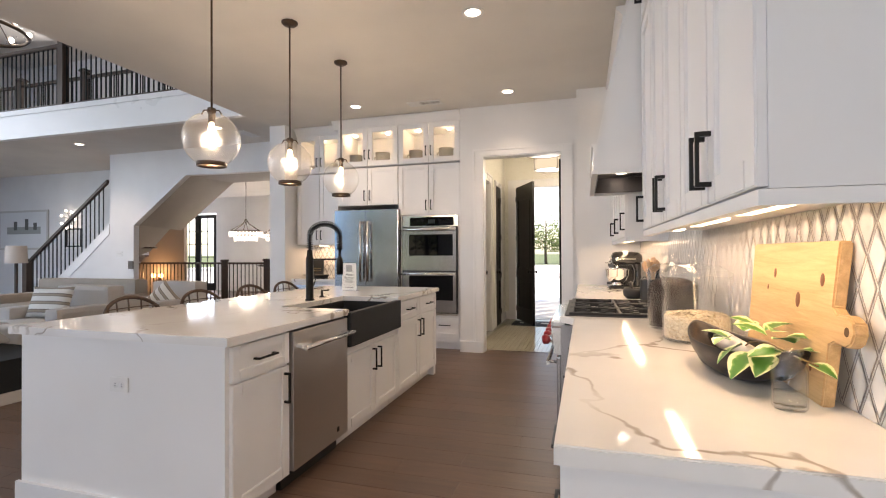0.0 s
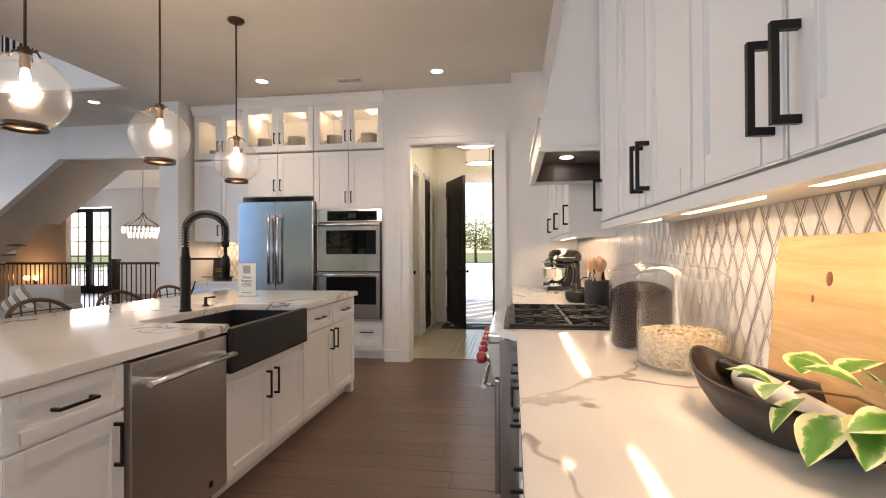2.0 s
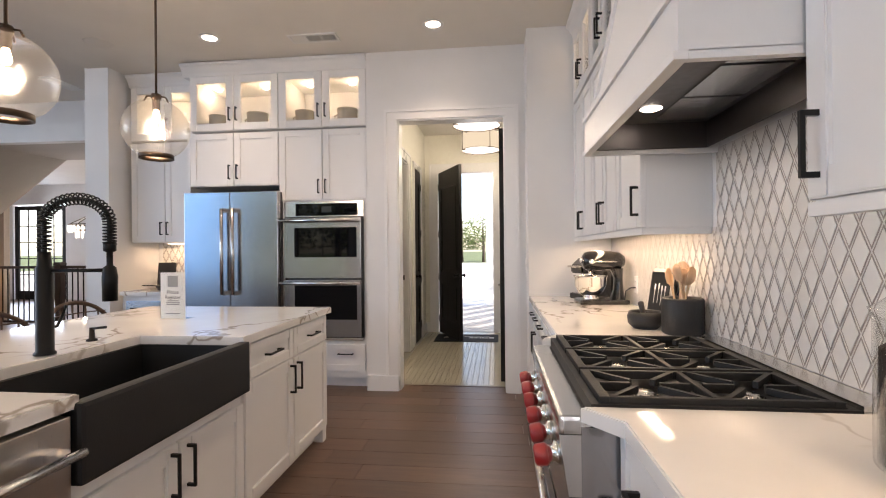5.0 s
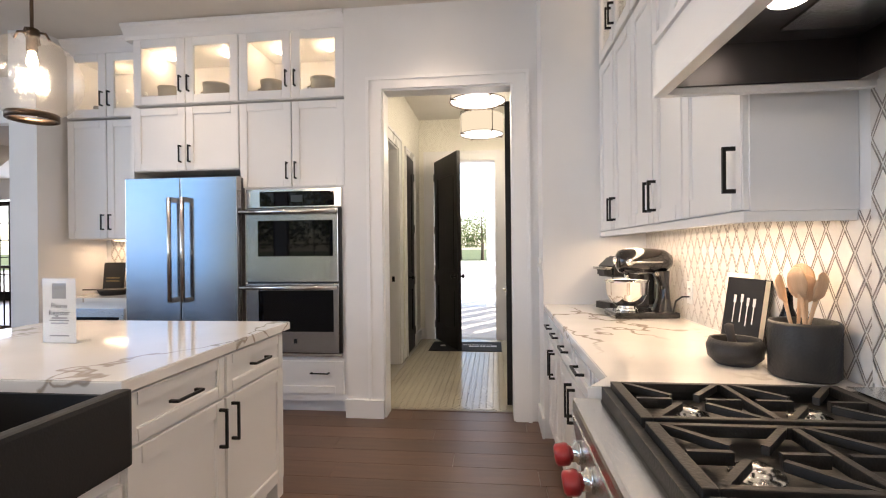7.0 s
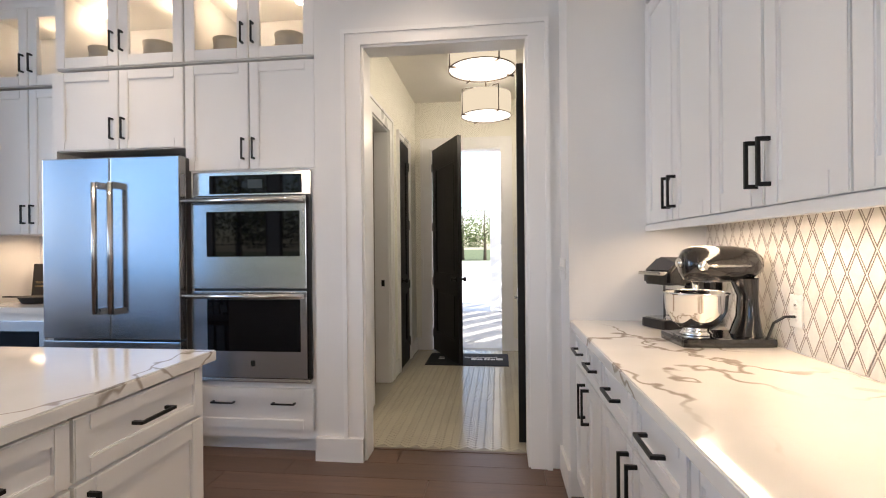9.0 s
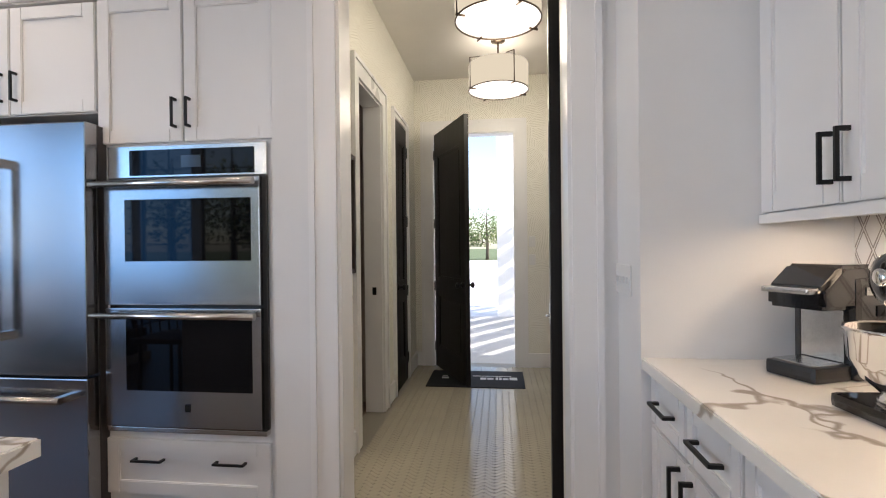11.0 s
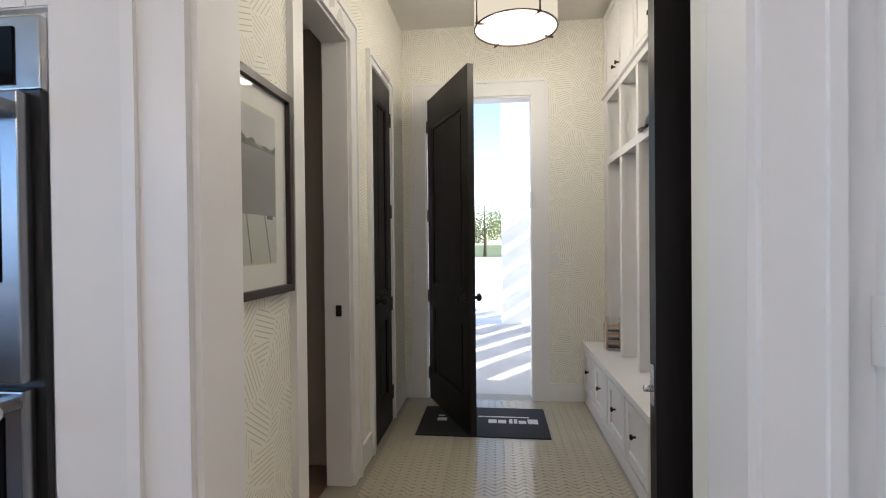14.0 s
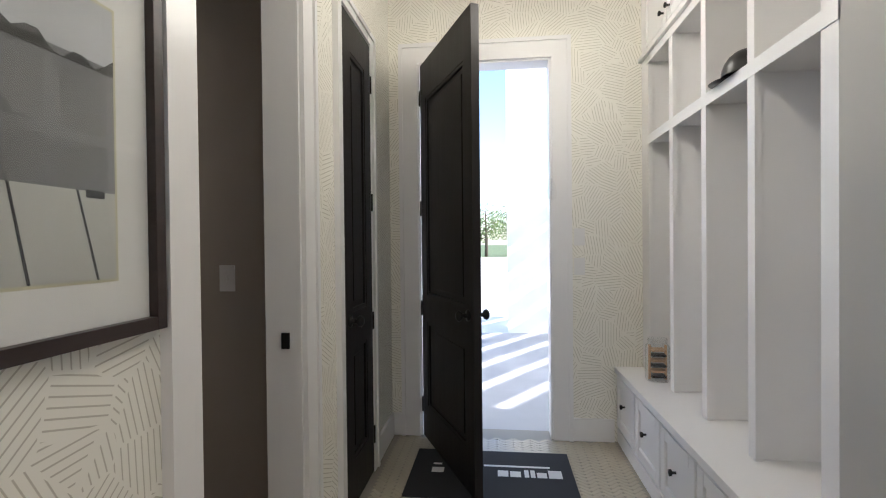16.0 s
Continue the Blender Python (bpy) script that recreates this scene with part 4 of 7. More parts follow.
part("front", bmbox(0, -0.002, 0.50, 0.6, 0.018, 0.82, bevel=0.003), STEELH, mw)
part("window", bmbox(0.05, -0.006, 0.53, 0.55, -0.002, 0.75), BLACKG, mw)

# ---- mudroom: doors, lockers, bench ----
def panel_door(name, m, w, h, label, parts=((0.10, 0.24, 0.80), (0.10, 0.98, 2.28)), thick=0.044, hinge_side=0, knob=True):
    """Leaf with its hinge edge at local x = 0, along +x; two sunk panels with mouldings on both faces."""
    d = thing(name, m, label, "door")
    st = 0.115
    bm = bmesh.new()
    zs = [0.012] + [v for _, a, b in parts for v in (a, b)] + [h]
    box(bm, 0, 0, 0.012, st, thick, h)
    box(bm, w - st, 0, 0.012, w, thick, h)
    for i in range(0, len(zs), 2):
        box(bm, st, 0, zs[i], w - st, thick, zs[i + 1])
    for _, a, b in parts:
        box(bm, st, thick * 0.36, a, w - st, thick * 0.64, b)
    part("leaf", bm, DARKDOOR, d)
    for _, a, b in parts:
        bm = bmesh.new()
        for s in (-1, 1):
            y0, y1 = (0.004, thick * 0.36) if s < 0 else (thick * 0.64, thick - 0.004)
            e = 0.018
            for q in ((st, a, st + e, b), (w - st - e, a, w - st, b), (st + e, a, w - st - e, a + e), (st + e, b - e, w - st - e, b)):
                box(bm, q[0], y0, q[1], q[2], y1, q[3])
            y0, y1 = (thick * 0.2, thick * 0.36) if s < 0 else (thick * 0.64, thick * 0.8)
            box(bm, st + 0.05, y0, a + 0.05, w - st - 0.05, y1, b - 0.05, 0.004)
        part("panel", bm, DARKDOOR, d)
    for z in (0.22, 0.88, 1.56, h - 0.22):
        bm = tube(bmesh.new(), [(-0.006, thick * hinge_side, z - 0.05), (-0.006, thick * hinge_side, z + 0.05)], 0.009, 8)
        box(bm, 0.0, thick * hinge_side - 0.002, z - 0.05, 0.035, thick * hinge_side + 0.002, z + 0.05)
        part("hinge", bm, BLACKM, d, "black butt hinge")
    if knob:
        for s in (-1, 1):
            prof = [(0.0, 0), (0.030, 0), (0.030, 0.008), (0.012, 0.012), (0.011, 0.035), (0.026, 0.045), (0.029, 0.058), (0.020, 0.068), (0, 0.07)]
            part("knob", lathe(bmesh.new(), prof, 18), BLACKM, d, "round black door knob", pose(w - 0.065, 0 if s < 0 else thick, 0.945, 90 if s < 0 else -90, 0, 0))
    return d


ang = math.degrees(math.atan2(9.40 - 10.235, -0.815 + 1.215))
panel_door("back_door", pose(-1.215, 10.235, 0, 0, 0, ang), 0.905, 2.53, "dark espresso two-panel back door standing half open", hinge_side=0)
panel_door("closet_door", pose(MX0 - 0.03, 9.69, 0, 0, 0, -90), 0.485, 2.455, "dark espresso two-panel closet door, shut", hinge_side=1)
slide = thing("pocket_door", pose(-0.266, 7.395, 0), "dark espresso sliding door pushed back beside the opening", "door")
part("leaf", bmbox(0, 0, 0.01, 0.80, 0.045, 2.50), DARKDOOR, slide)
bm = bmbox(-0.003, 0.008, 0.92, 0.0, 0.037, 1.02)
tube(bm, [(-0.002, 0.022, 0.96), (-0.022, 0.022, 0.96)], 0.008)
part("latch", bm, STEELH, slide, "steel edge latch")
single("strike_plate", bmbox(MX0 - 0.075, 8.713, 0.93, MX0 - 0.045, 8.721, 0.99), BLACKM, "black strike plate on the door jamb", "strike plate")

LX = 0.243
LYS = [8.50, 8.91, 9.32, 9.73, 10.14]
lk = thing("locker_unit", pose(0, 0, 0), "white built-in mudroom lockers with cubbies above open bays", "lockers")
part("back_panel", bmbox(0.58, 8.45, 0.5, 0.598, 10.245, MZ - 0.002), CAB, lk)
for y in LYS:
    w = 0.025
    y0, y1 = y - w, min(y + w, 10.245)
    if y == LYS[0]:
        y0 = 8.45
    part("post", bmbox(LX, y0, 0.5, LX + 0.025, y1, 2.45), CAB, lk)
    part("divider", bmbox(LX + 0.025, y - 0.011, 0.5, 0.58, y + 0.011, MZ - 0.002), CAB, lk)
part("side_panel", bmbox(LX + 0.025, 8.45, 0.5, 0.58, 8.485, MZ - 0.002), CAB, lk)
part("filler", bmbox(LX, 10.165, 0.5, LX + 0.025, 10.248, MZ - 0.002), CAB, lk)
for z0, z1 in ((1.93, 1.985), (2.43, 2.48)):
    for a, b in zip(LYS, LYS[1:]):
        part("shelf", bmbox(LX + 0.004, a + 0.011, z0 + 0.01, 0.58, b - 0.011, z1), CAB, lk)
    part("shelf_rail", bmbox(LX - 0.003, 8.45, z0, LX + 0.004, 10.165, z1), CAB, lk)
part("cornice", bmbox(LX - 0.025, 8.45, 2.475, LX - 0.003, 10.245, 2.505, bevel=0.004), CAB, lk)
for i, (a, b) in enumerate(zip(LYS, LYS[1:])):
    d = shaker(lk, 0, 0, b - a - 0.006, 0.60, 0.055)
    d.matrix_basis = pose(LX, b - 0.003, 2.51, 0, 0, -90)
    kx = (b - a - 0.05) if i % 2 else 0.045
    part("knob", lathe(bmesh.new(), [(0, 0), (0.006, 0), (0.006, 0.014), (0.014, 0.02), (0.014, 0.028), (0, 0.031)], 14), BLACKM, d, "", pose(kx, -0.02, 0.07, 90, 0, 0))

bench = thing("locker_bench", pose(0, 0, 0), "white bench with four drawers below the lockers", "bench")
bm = bmesh.new()
out = [(0.598, 8.44), (0.145, 8.44), (0.06, 8.53), (0.06, 10.247), (0.598, 10.247)]
b0 = [bm.verts.new((x, y, 0.462)) for x, y in out]
b1 = [bm.verts.new((x, y, 0.498)) for x, y in out]
bm.faces.new(b0)
bm.faces.new(b1[::-1])
for i in range(5):
    bm.faces.new((b0[i], b1[i], b1[(i + 1) % 5], b0[(i + 1) % 5]))
bmesh.ops.recalc_face_normals(bm, faces=bm.faces[:])
part("seat", bm, CAB, bench)
part("body", bmbox(0.09, 8.55, 0.0, 0.598, 10.247, 0.462), CAB, bench)
for i in range(4):
    y1 = 10.235 - i * 0.42
    d = shaker(bench, 0, 0, 0.405, 0.335, 0.06, name="drawer")
    d.matrix_basis = pose(0.09, y1, 0.11, 0, 0, -90)
    part("knob", lathe(bmesh.new(), [(0, 0), (0.006, 0), (0.006, 0.014), (0.015, 0.02), (0.015, 0.029), (0, 0.032)], 14), BLACKM, d, "", pose(0.20, -0.02, 0.19, 90, 0, 0))
solid("baseboard_bench", 0.076, 8.56, 0, 0.09, 10.247, 0.09, TRIM)

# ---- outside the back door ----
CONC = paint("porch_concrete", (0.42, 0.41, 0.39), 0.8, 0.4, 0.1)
GRASS = paint("lawn", (0.10, 0.13, 0.05), 0.9, 0.6, 0.3)
solid("ground", -400, -400, -0.35, 400, 400, -0.16, GRASS, "lawn reaching to the horizon")
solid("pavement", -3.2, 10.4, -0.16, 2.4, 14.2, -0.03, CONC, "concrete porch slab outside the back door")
part_wall = paint("porch_siding", (0.78, 0.79, 0.80), 0.6)
solid("wall_porch", -0.55, 14.2, -0.16, 2.6, 14.35, 6.0, part_wall, "white siding across the porch")
# driveway: concrete colour raised above the porch slab's to stand for full sun
solid("driveway", -40, 14.4, -0.16, 30, 57, -0.15, paint("sun_glare_concrete", (0.66, 0.65, 0.62), 0.8, 0.4, 0.08), "concrete driveway beyond the porch, sun glare put into its pale colour")
# unseen boards added off to the side, to throw sun stripes over the slab
for i in range(13):
    single("porch_beam", bmbox(-3.4, -0.12, 3.42, 3.4, 0.12, 3.5), part_wall, "unseen white board added to cast sun stripes on the porch slab", "beam", "porch beams", pose(3.7 - 0.83 * (i - 6) * 0.46, 10.9 + 0.56 * (i - 6) * 0.46, 0, 0, 0, 56))
for sx, x in ((0, -1.9), (1, 2.5)):
    single("porch_post", bmbox(x, 13.4, -0.03, x + 0.14, 13.54, 3.3), part_wall, "white square porch post", "post", "porch posts")

# ---- lamps that the place has ----
def downlight(x, y, z, power=9):
    c = thing("downlight", pose(x, y, z), "round recessed ceiling downlight, lit", "downlight", "recessed downlights")
    part("trim_ring", lathe(bmesh.new(), [(0.062, 0.0), (0.088, -0.002), (0.090, -0.006), (0.086, -0.009), (0.066, -0.009), (0.060, -0.004)], 28), WHITEP, c)
    part("lens", lathe(bmesh.new(), [(0.0, -0.004), (0.064, -0.004)], 28), CANW, c, "glowing lens")
    if power:
        lamp("downlight_lamp", "SPOT", look((x, y, z - 0.03), (x, y, 0)), power, WARM, spot_size=radians(112), spot_blend=1.0, shadow_soft_size=0.06)
    return c


for x, y in ((-0.78, 4.66), (-0.80, 6.57), (-2.76, 6.56), (-0.78, 2.7), (-0.78, 0.6), (-3.4, 2.2)):
    downlight(x, y, ZC, 14)
downlight(-5.55, 7.25, 3.30, 16)
downlight(-8.75, 7.42, 3.30, 26)


def ceiling_vent(x, y, z, w, d, rz=0):
    v = thing("ceiling_vent", pose(x, y, z, 0, 0, rz), "white louvred ceiling air vent", "vent")
    bm = bmesh.new()
    for a in ((0, 0, w, 0.02), (0, d - 0.02, w, d), (0, 0.02, 0.02, d - 0.02), (w - 0.02, 0.02, w, d - 0.02), (w / 3 - 0.006, 0.02, w / 3 + 0.006, d - 0.02), (2 * w / 3 - 0.006, 0.02, 2 * w / 3 + 0.006, d - 0.02)):
        box(bm, a[0], a[1], -0.012, a[2], a[3], 0)
    part("frame", bm, WHITEP, v)
    # black sheet stands in for the shade inside the louvres
    part("backing", bmbox(0.02, 0.02, -0.003, w - 0.02, d - 0.02, -0.001), BLACKPL, v)
    n = max(6, int(w / 0.018))
    for i in range(n):
        x0 = 0.024 + (w - 0.048) * i / n
        # wider slats make the first third look lit, the rest shaded
        wide = 0.014 if i < n / 3 else 0.004
        part("slat", bmbox(x0, 0.02, -0.010, x0 + wide, d - 0.02, -0.004), WHITEP, v)
    return v


ceiling_vent(-2.08, 6.60, ZC, 0.43, 0.16)
ceiling_vent(-5.42, 7.5, 3.30, 0.16, 0.42)
ceiling_vent(-0.76, 9.72, MZ, 0.25, 0.13)
sp = single("ceiling_speaker", lathe(bmesh.new(), [(0, -0.006), (0.10, -0.006), (0.112, -0.004), (0.115, 0.0)], 32, -3.79, 6.53), CEIL, "flush round ceiling loudspeaker painted like the ceiling", "speaker")
sp.location.z = ZC


def pendant(x, y):
    p = thing("pendant_light", pose(x, y, 0), "seeded glass globe pendant light with bronze fittings, lit", "pendant light", "pendants over the island")
    zc, R = 2.02, 0.174
    part("canopy", lathe(bmesh.new(), [(0.0, ZC), (0.065, ZC), (0.065, ZC - 0.012), (0.05, ZC - 0.026), (0.012, ZC - 0.032), (0, ZC - 0.032)], 24), BRONZE, p)
    part("stem", tube(bmesh.new(), [(0, 0, ZC - 0.03), (0, 0, zc + R + 0.03)], 0.0065, 10), BRONZE, p)
    bm = bmesh.new()
    for k in range(3):
        tube(bm, [(0, 0, ZC - 0.05 - k * 0.03), (0.008, 0, ZC - 0.06 - k * 0.03), (0, 0, ZC - 0.07 - k * 0.03)], 0.003, 6)
    part("chain", bm, BRONZE, p)
    a0 = math.asin(0.06 / R)
    a1 = math.asin(0.085 / R)
    prof = [(R * math.sin(t), zc + R * math.cos(t)) for t in np.linspace(a0, math.pi - a1, 26)]
    g = part("globe", lathe(bmesh.new(), prof, 40), SEEDED, p, "seeded clear glass globe")
    g.visible_shadow = False
    bm = lathe(bmesh.new(), [(0.0, zc + R + 0.035), (0.025, zc + R + 0.03), (0.028, zc + R + 0.01), (0.02, zc + R - 0.01), (0.02, zc + R - 0.06), (0, zc + R - 0.06)], 20)
    part("socket", bm, BRONZE, p)
    bm = bmesh.new()
    for k in range(4):
        an = k * math.pi / 2 + 0.4
        c, s = math.cos(an), math.sin(an)
        tube(bm, [(0.02 * c, 0.02 * s, zc + R + 0.018), (0.048 * c, 0.048 * s, zc + R + 0.016), (0.062 * c, 0.062 * s, zc + R - 0.012)], 0.005, 6)
    part("spider", bm, BRONZE, p)
    part("bottom_ring", lathe(bmesh.new(), [(0.080, zc - R * math.cos(a1) + 0.006), (0.090, zc - R * math.cos(a1) + 0.006), (0.090, zc - R * math.cos(a1) - 0.02), (0.080, zc - R * math.cos(a1) - 0.02)], 36, closed=True), BRONZE, p)
    part("bulb", lathe(bmesh.new(), [(0.0, zc + 0.045), (0.012, zc + 0.048), (0.021, zc + 0.066), (0.017, zc + 0.086), (0.011, zc + 0.112), (0, zc + 0.112)], 16), BULB, p, "glowing filament bulb")
    lamp("pendant_lamp", "POINT", pose(x, y, zc + 0.0), 3.5, WARM, shadow_soft_size=0.03)
    return p


for y in (3.53, 4.38, 5.23):
    pendant(-2.247, y)


def drum_light(x, y):
    d = thing("drum_ceiling_light", pose(x, y, 0), "linen drum ceiling light with a bronze frame, lit", "ceiling light", "mudroom drum lights")
    z0, z1, R = 2.69, 2.92, 0.265
    part("canopy", lathe(bmesh.new(), [(0, MZ), (0.065, MZ), (0.065, MZ - 0.02), (0.02, MZ - 0.03), (0, MZ - 0.03)], 24), BRONZE, d)
    part("stem", tube(bmesh.new(), [(0, 0, MZ - 0.03), (0, 0, z1 - 0.02)], 0.007, 8), BRONZE, d)
    part("shade", lathe(bmesh.new(), [(R, z0), (R, z1), (R - 0.004, z1), (R - 0.004, z0)], 48, closed=True), SHADE, d, "cream linen drum shade")
    part("diffuser", lathe(bmesh.new(), [(0, z0 + 0.008), (R - 0.006, z0 + 0.008)], 48), DIFFUSER, d, "glowing white diffuser")
    part("rim", lathe(bmesh.new(), [(R + 0.003, z0 - 0.002), (R + 0.003, z0 + 0.005), (R - 0.006, z0 + 0.005), (R - 0.006, z0 - 0.002)], 48, closed=True), BRONZE, d)
    for k in range(4):
        a = k * math.pi / 2 + 0.5
        c, s = math.cos(a), math.sin(a)
        bm = tube(bmesh.new(), [(0.01 * c, 0.01 * s, z1 + 0.02), (0.16 * c, 0.16 * s, z1 + 0.055), ((R + 0.012) * c, (R + 0.012) * s, z1 + 0.03), ((R + 0.012) * c, (R + 0.012) * s, z0 - 0.004)], 0.0055, 8)
        tube(bm, [((R + 0.02) * c, (R + 0.02) * s, z0 - 0.006), ((R - 0.04) * c, (R - 0.04) * s, z0 - 0.006)], 0.007, 8)
        part("arm", bm, BRONZE, d)
    lamp("drum_lamp", "POINT", pose(x, y, z0 - 0.10), 6.0, (1.0, 0.90, 0.70), shadow_soft_size=0.16)
    lamp("drum_lamp", "POINT", pose(x, y, z1 + 0.09), 1.6, (1.0, 0.90, 0.70), shadow_soft_size=0.06)
    return d


drum_light(-0.505, 8.0)
drum_light(-0.505, 9.32)


def led_bar(x, y0, y1, z):
    b = thing("cabinet_led_bar", pose(x, y0, z), "white under-cabinet LED bar, lit warm", "light bar", "under-cabinet bars")
    part("housing", bmbox(0, 0, -0.008, 0.055, y1 - y0, 0), WHITEP, b)
    part("lens", bmbox(0.004, 0.004, -0.016, 0.051, y1 - y0 - 0.004, -0.008, bevel=0.003), LEDW, b, "glowing lens")
    return b


for y0, y1 in ((2.06, 2.50), (2.68, 3.10), (3.36, 3.50), (5.0, 5.45), (5.62, 5.95), (6.12, 6.5)):
    led_bar(0.43, y0, y1, UZ0)
lamp("cabinet_lamp", "AREA", look((0.46, 2.87, UZ0 - 0.03), (0.46, 2.87, 0)), 1.5, (1.0, 0.74, 0.48), shape="RECTANGLE", size=0.05, size_y=1.65)
lamp("cabinet_lamp", "AREA", look((0.46, 5.75, UZ0 - 0.03), (0.46, 5.75, 0)), 2.2, (1.0, 0.76, 0.50), shape="RECTANGLE", size=0.05, size_y=1.7)
b = led_bar(-3.9, 7.55, 7.75, UZ0 + 0.02)
lamp("cabinet_lamp", "AREA", look((-3.85, 7.6, UZ0 - 0.02), (-3.85, 7.6, 0)), 0.6, (1.0, 0.74, 0.48), shape="RECTANGLE", size=0.4, size_y=0.1)
# puck lights in the glass cabinets
for x in (-3.2, -2.68, -2.2, -1.75):
    single("puck_light", lathe(bmesh.new(), [(0, -0.012), (0.026, -0.012), (0.03, -0.004), (0.03, 0)], 18), CANW, "small round cabinet puck light, lit", "puck light", "cabinet puck lights", pose(x, 7.42, GZ1 - 0.022))
    lamp("puck_lamp", "POINT", pose(x, 7.36, GZ1 - 0.10), 0.42, (1.0, 0.76, 0.48), shadow_soft_size=0.03)
lamp("puck_lamp", "POINT", pose(-3.8, 7.55, GZ1 - 0.12), 0.42, (1.0, 0.76, 0.48), shadow_soft_size=0.03)
lamp("puck_lamp", "POINT", pose(0.46, 6.3, GZ1 - 0.12), 0.35, (1.0, 0.76, 0.48), shadow_soft_size=0.03)


# ---- things in the glass cabinets ----
def crockery(x, y, z, r, h, handle):
    c = thing("stoneware_pot", pose(x, y, z), "cream stoneware pot in a lit glass cabinet", "pot", "pots in the glass cabinets")
    part("pot", lathe(bmesh.new(), [(0, 0.0), (r * 0.8, 0.0), (r, h * 0.35), (r * 0.97, h * 0.8), (r * 1.03, h), (r * 0.95, h), (r * 0.9, h * 0.8), (0, h * 0.3)], 24), STONEW, c)
    if handle:
        part("handle", tube(bmesh.new(), [(-r * 0.95, 0, h * 0.75), (-r * 1.3, 0, h * 0.7), (-r * 1.3, 0, h * 0.4), (-r * 0.98, 0, h * 0.3)], 0.008, 8), STONEW, c)
    return c


for x, r, h, hd in ((-3.12, 0.095, 0.18, False), (-2.70, 0.105, 0.19, True), (-2.20, 0.095, 0.19, True), (-1.76, 0.10, 0.195, True), (-3.95, 0.06, 0.13, False), (-3.55, 0.055, 0.14, True)):
    crockery(x, 7.28 if x > -3.45 else 7.48, GZ0 + (0.021 if x > -3.45 else 0.001), r, h, hd)


# ---- on the east counter ----
TOP = 0.9145


def canister(x, y, r, h, fill_h, fill, label):
    c = thing("glass_canister", pose(x, y, TOP), label, "canister", "glass canisters on the counter")
    g = part("jar", lathe(bmesh.new(), [(0, 0.006), (r * 0.9, 0.004), (r, 0.014), (r, h - 0.01), (r + 0.004, h), (r - 0.002, h), (r - 0.006, h - 0.012), (r - 0.006, 0.016), (0, 0.012)], 40), GLASS, c, "clear glass jar")
    g.visible_shadow = False
    lid = part("lid", lathe(bmesh.new(), [(r + 0.002, h + 0.001), (r + 0.006, h + 0.012), (r * 0.97, h + 0.018), (r * 0.72, h + 0.040), (0.034, h + 0.046), (0.022, h + 0.052), (0.026, h + 0.064), (0.032, h + 0.074), (0.028, h + 0.084), (0, h + 0.086)], 40), GLASS, c, "domed glass lid with a knob")
    lid.visible_shadow = False
    rnd = random.Random(3)
    bm = lathe(bmesh.new(), [(0, 0.0165), (r - 0.009, 0.0165), (r - 0.0085, fill_h * 0.94), (r * 0.75, fill_h * 1.01), (r * 0.4, fill_h * 1.08), (0, fill_h * 1.1)], 48)
    part("contents", bm, fill, c)
    if fill is OATS:
        bm = bmesh.new()
        for _ in range(420):
            a, q = rnd.random() * 6.283, (r - 0.015) * math.sqrt(rnd.random())
            z = fill_h * (1.1 - 0.14 * (q / r) ** 2) + 0.001
            bmesh.ops.create_circle(bm, cap_ends=True, segments=6, radius=0.0045 + 0.003 * rnd.random(),
                                    matrix=Matrix.Translation((q * math.cos(a), q * math.sin(a), z)) @ Euler((rnd.uniform(-0.7, 0.7), rnd.uniform(-0.7, 0.7), 0)).to_matrix().to_4x4())
        tagged(part("flakes", bm, OATS, c), kind="stuff")
    return c


canister(0.488, 3.205, 0.13, 0.27, 0.112, OATS, "clear glass canister part filled with rolled oats")
canister(0.455, 3.535, 0.115, 0.27, 0.225, BEANS, "clear glass canister full of dark beans")


def cutting_board():
    m = pose(0.582, 2.50, TOP, 0, 4.2, 0)
    c = thing("cutting_board", m, "large pale pine cutting board leaning on the backsplash", "cutting board")
    bm = bmesh.new()
    pts = [(-0.14, 0.0), (0.41, 0.0), (0.40, 0.395), (-0.17, 0.395), (-0.158, 0.24), (-0.178, 0.226), (-0.225, 0.228), (-0.25, 0.215), (-0.257, 0.19), (-0.245, 0.166), (-0.225, 0.156), (-0.175, 0.16), (-0.152, 0.15)]
    a = [bm.verts.new((0.0, y, z)) for y, z in pts]
    b = [bm.verts.new((0.028, y, z)) for y, z in pts]
    bm.faces.new(a)
    bm.faces.new(b[::-1])
    for i in range(len(pts)):
        j = (i + 1) % len(pts)
        bm.faces.new((a[i], b[i], b[j], a[j]))
    bmesh.ops.recalc_face_normals(bm, faces=bm.faces[:])
    bmesh.ops.bevel(bm, geom=bm.edges[:], offset=0.004, segments=2, affect="EDGES")
    part("board", bm, PINE, c)
    knot = shader("pine_knot", (0.22, 0.08, 0.03), 0.5)
    for y, z, s in ((0.20, 0.305, 0.011), (0.03, 0.24, 0.015), (-0.10, 0.30, 0.012), (-0.07, 0.08, 0.008), (0.25, 0.26, 0.006)):
        bm = lathe(bmesh.new(), [(0, 0.0012), (s * 0.7, 0.001), (s, 0)], 14)
        part("knot", bm, knot, c, "", pose(-0.0002, y, z, 0, -90, 0) @ Matrix.Diagonal((1.4, 1, 1, 1)))
    part("hole", lathe(bmesh.new(), [(0, 0.0005), (0.011, 0.0005)], 14), shader("hole_shadow", (0.12, 0.06, 0.02), 0.8), c, "", pose(-0.0002, -0.228, 0.192, 0, -90, 0))


cutting_board()


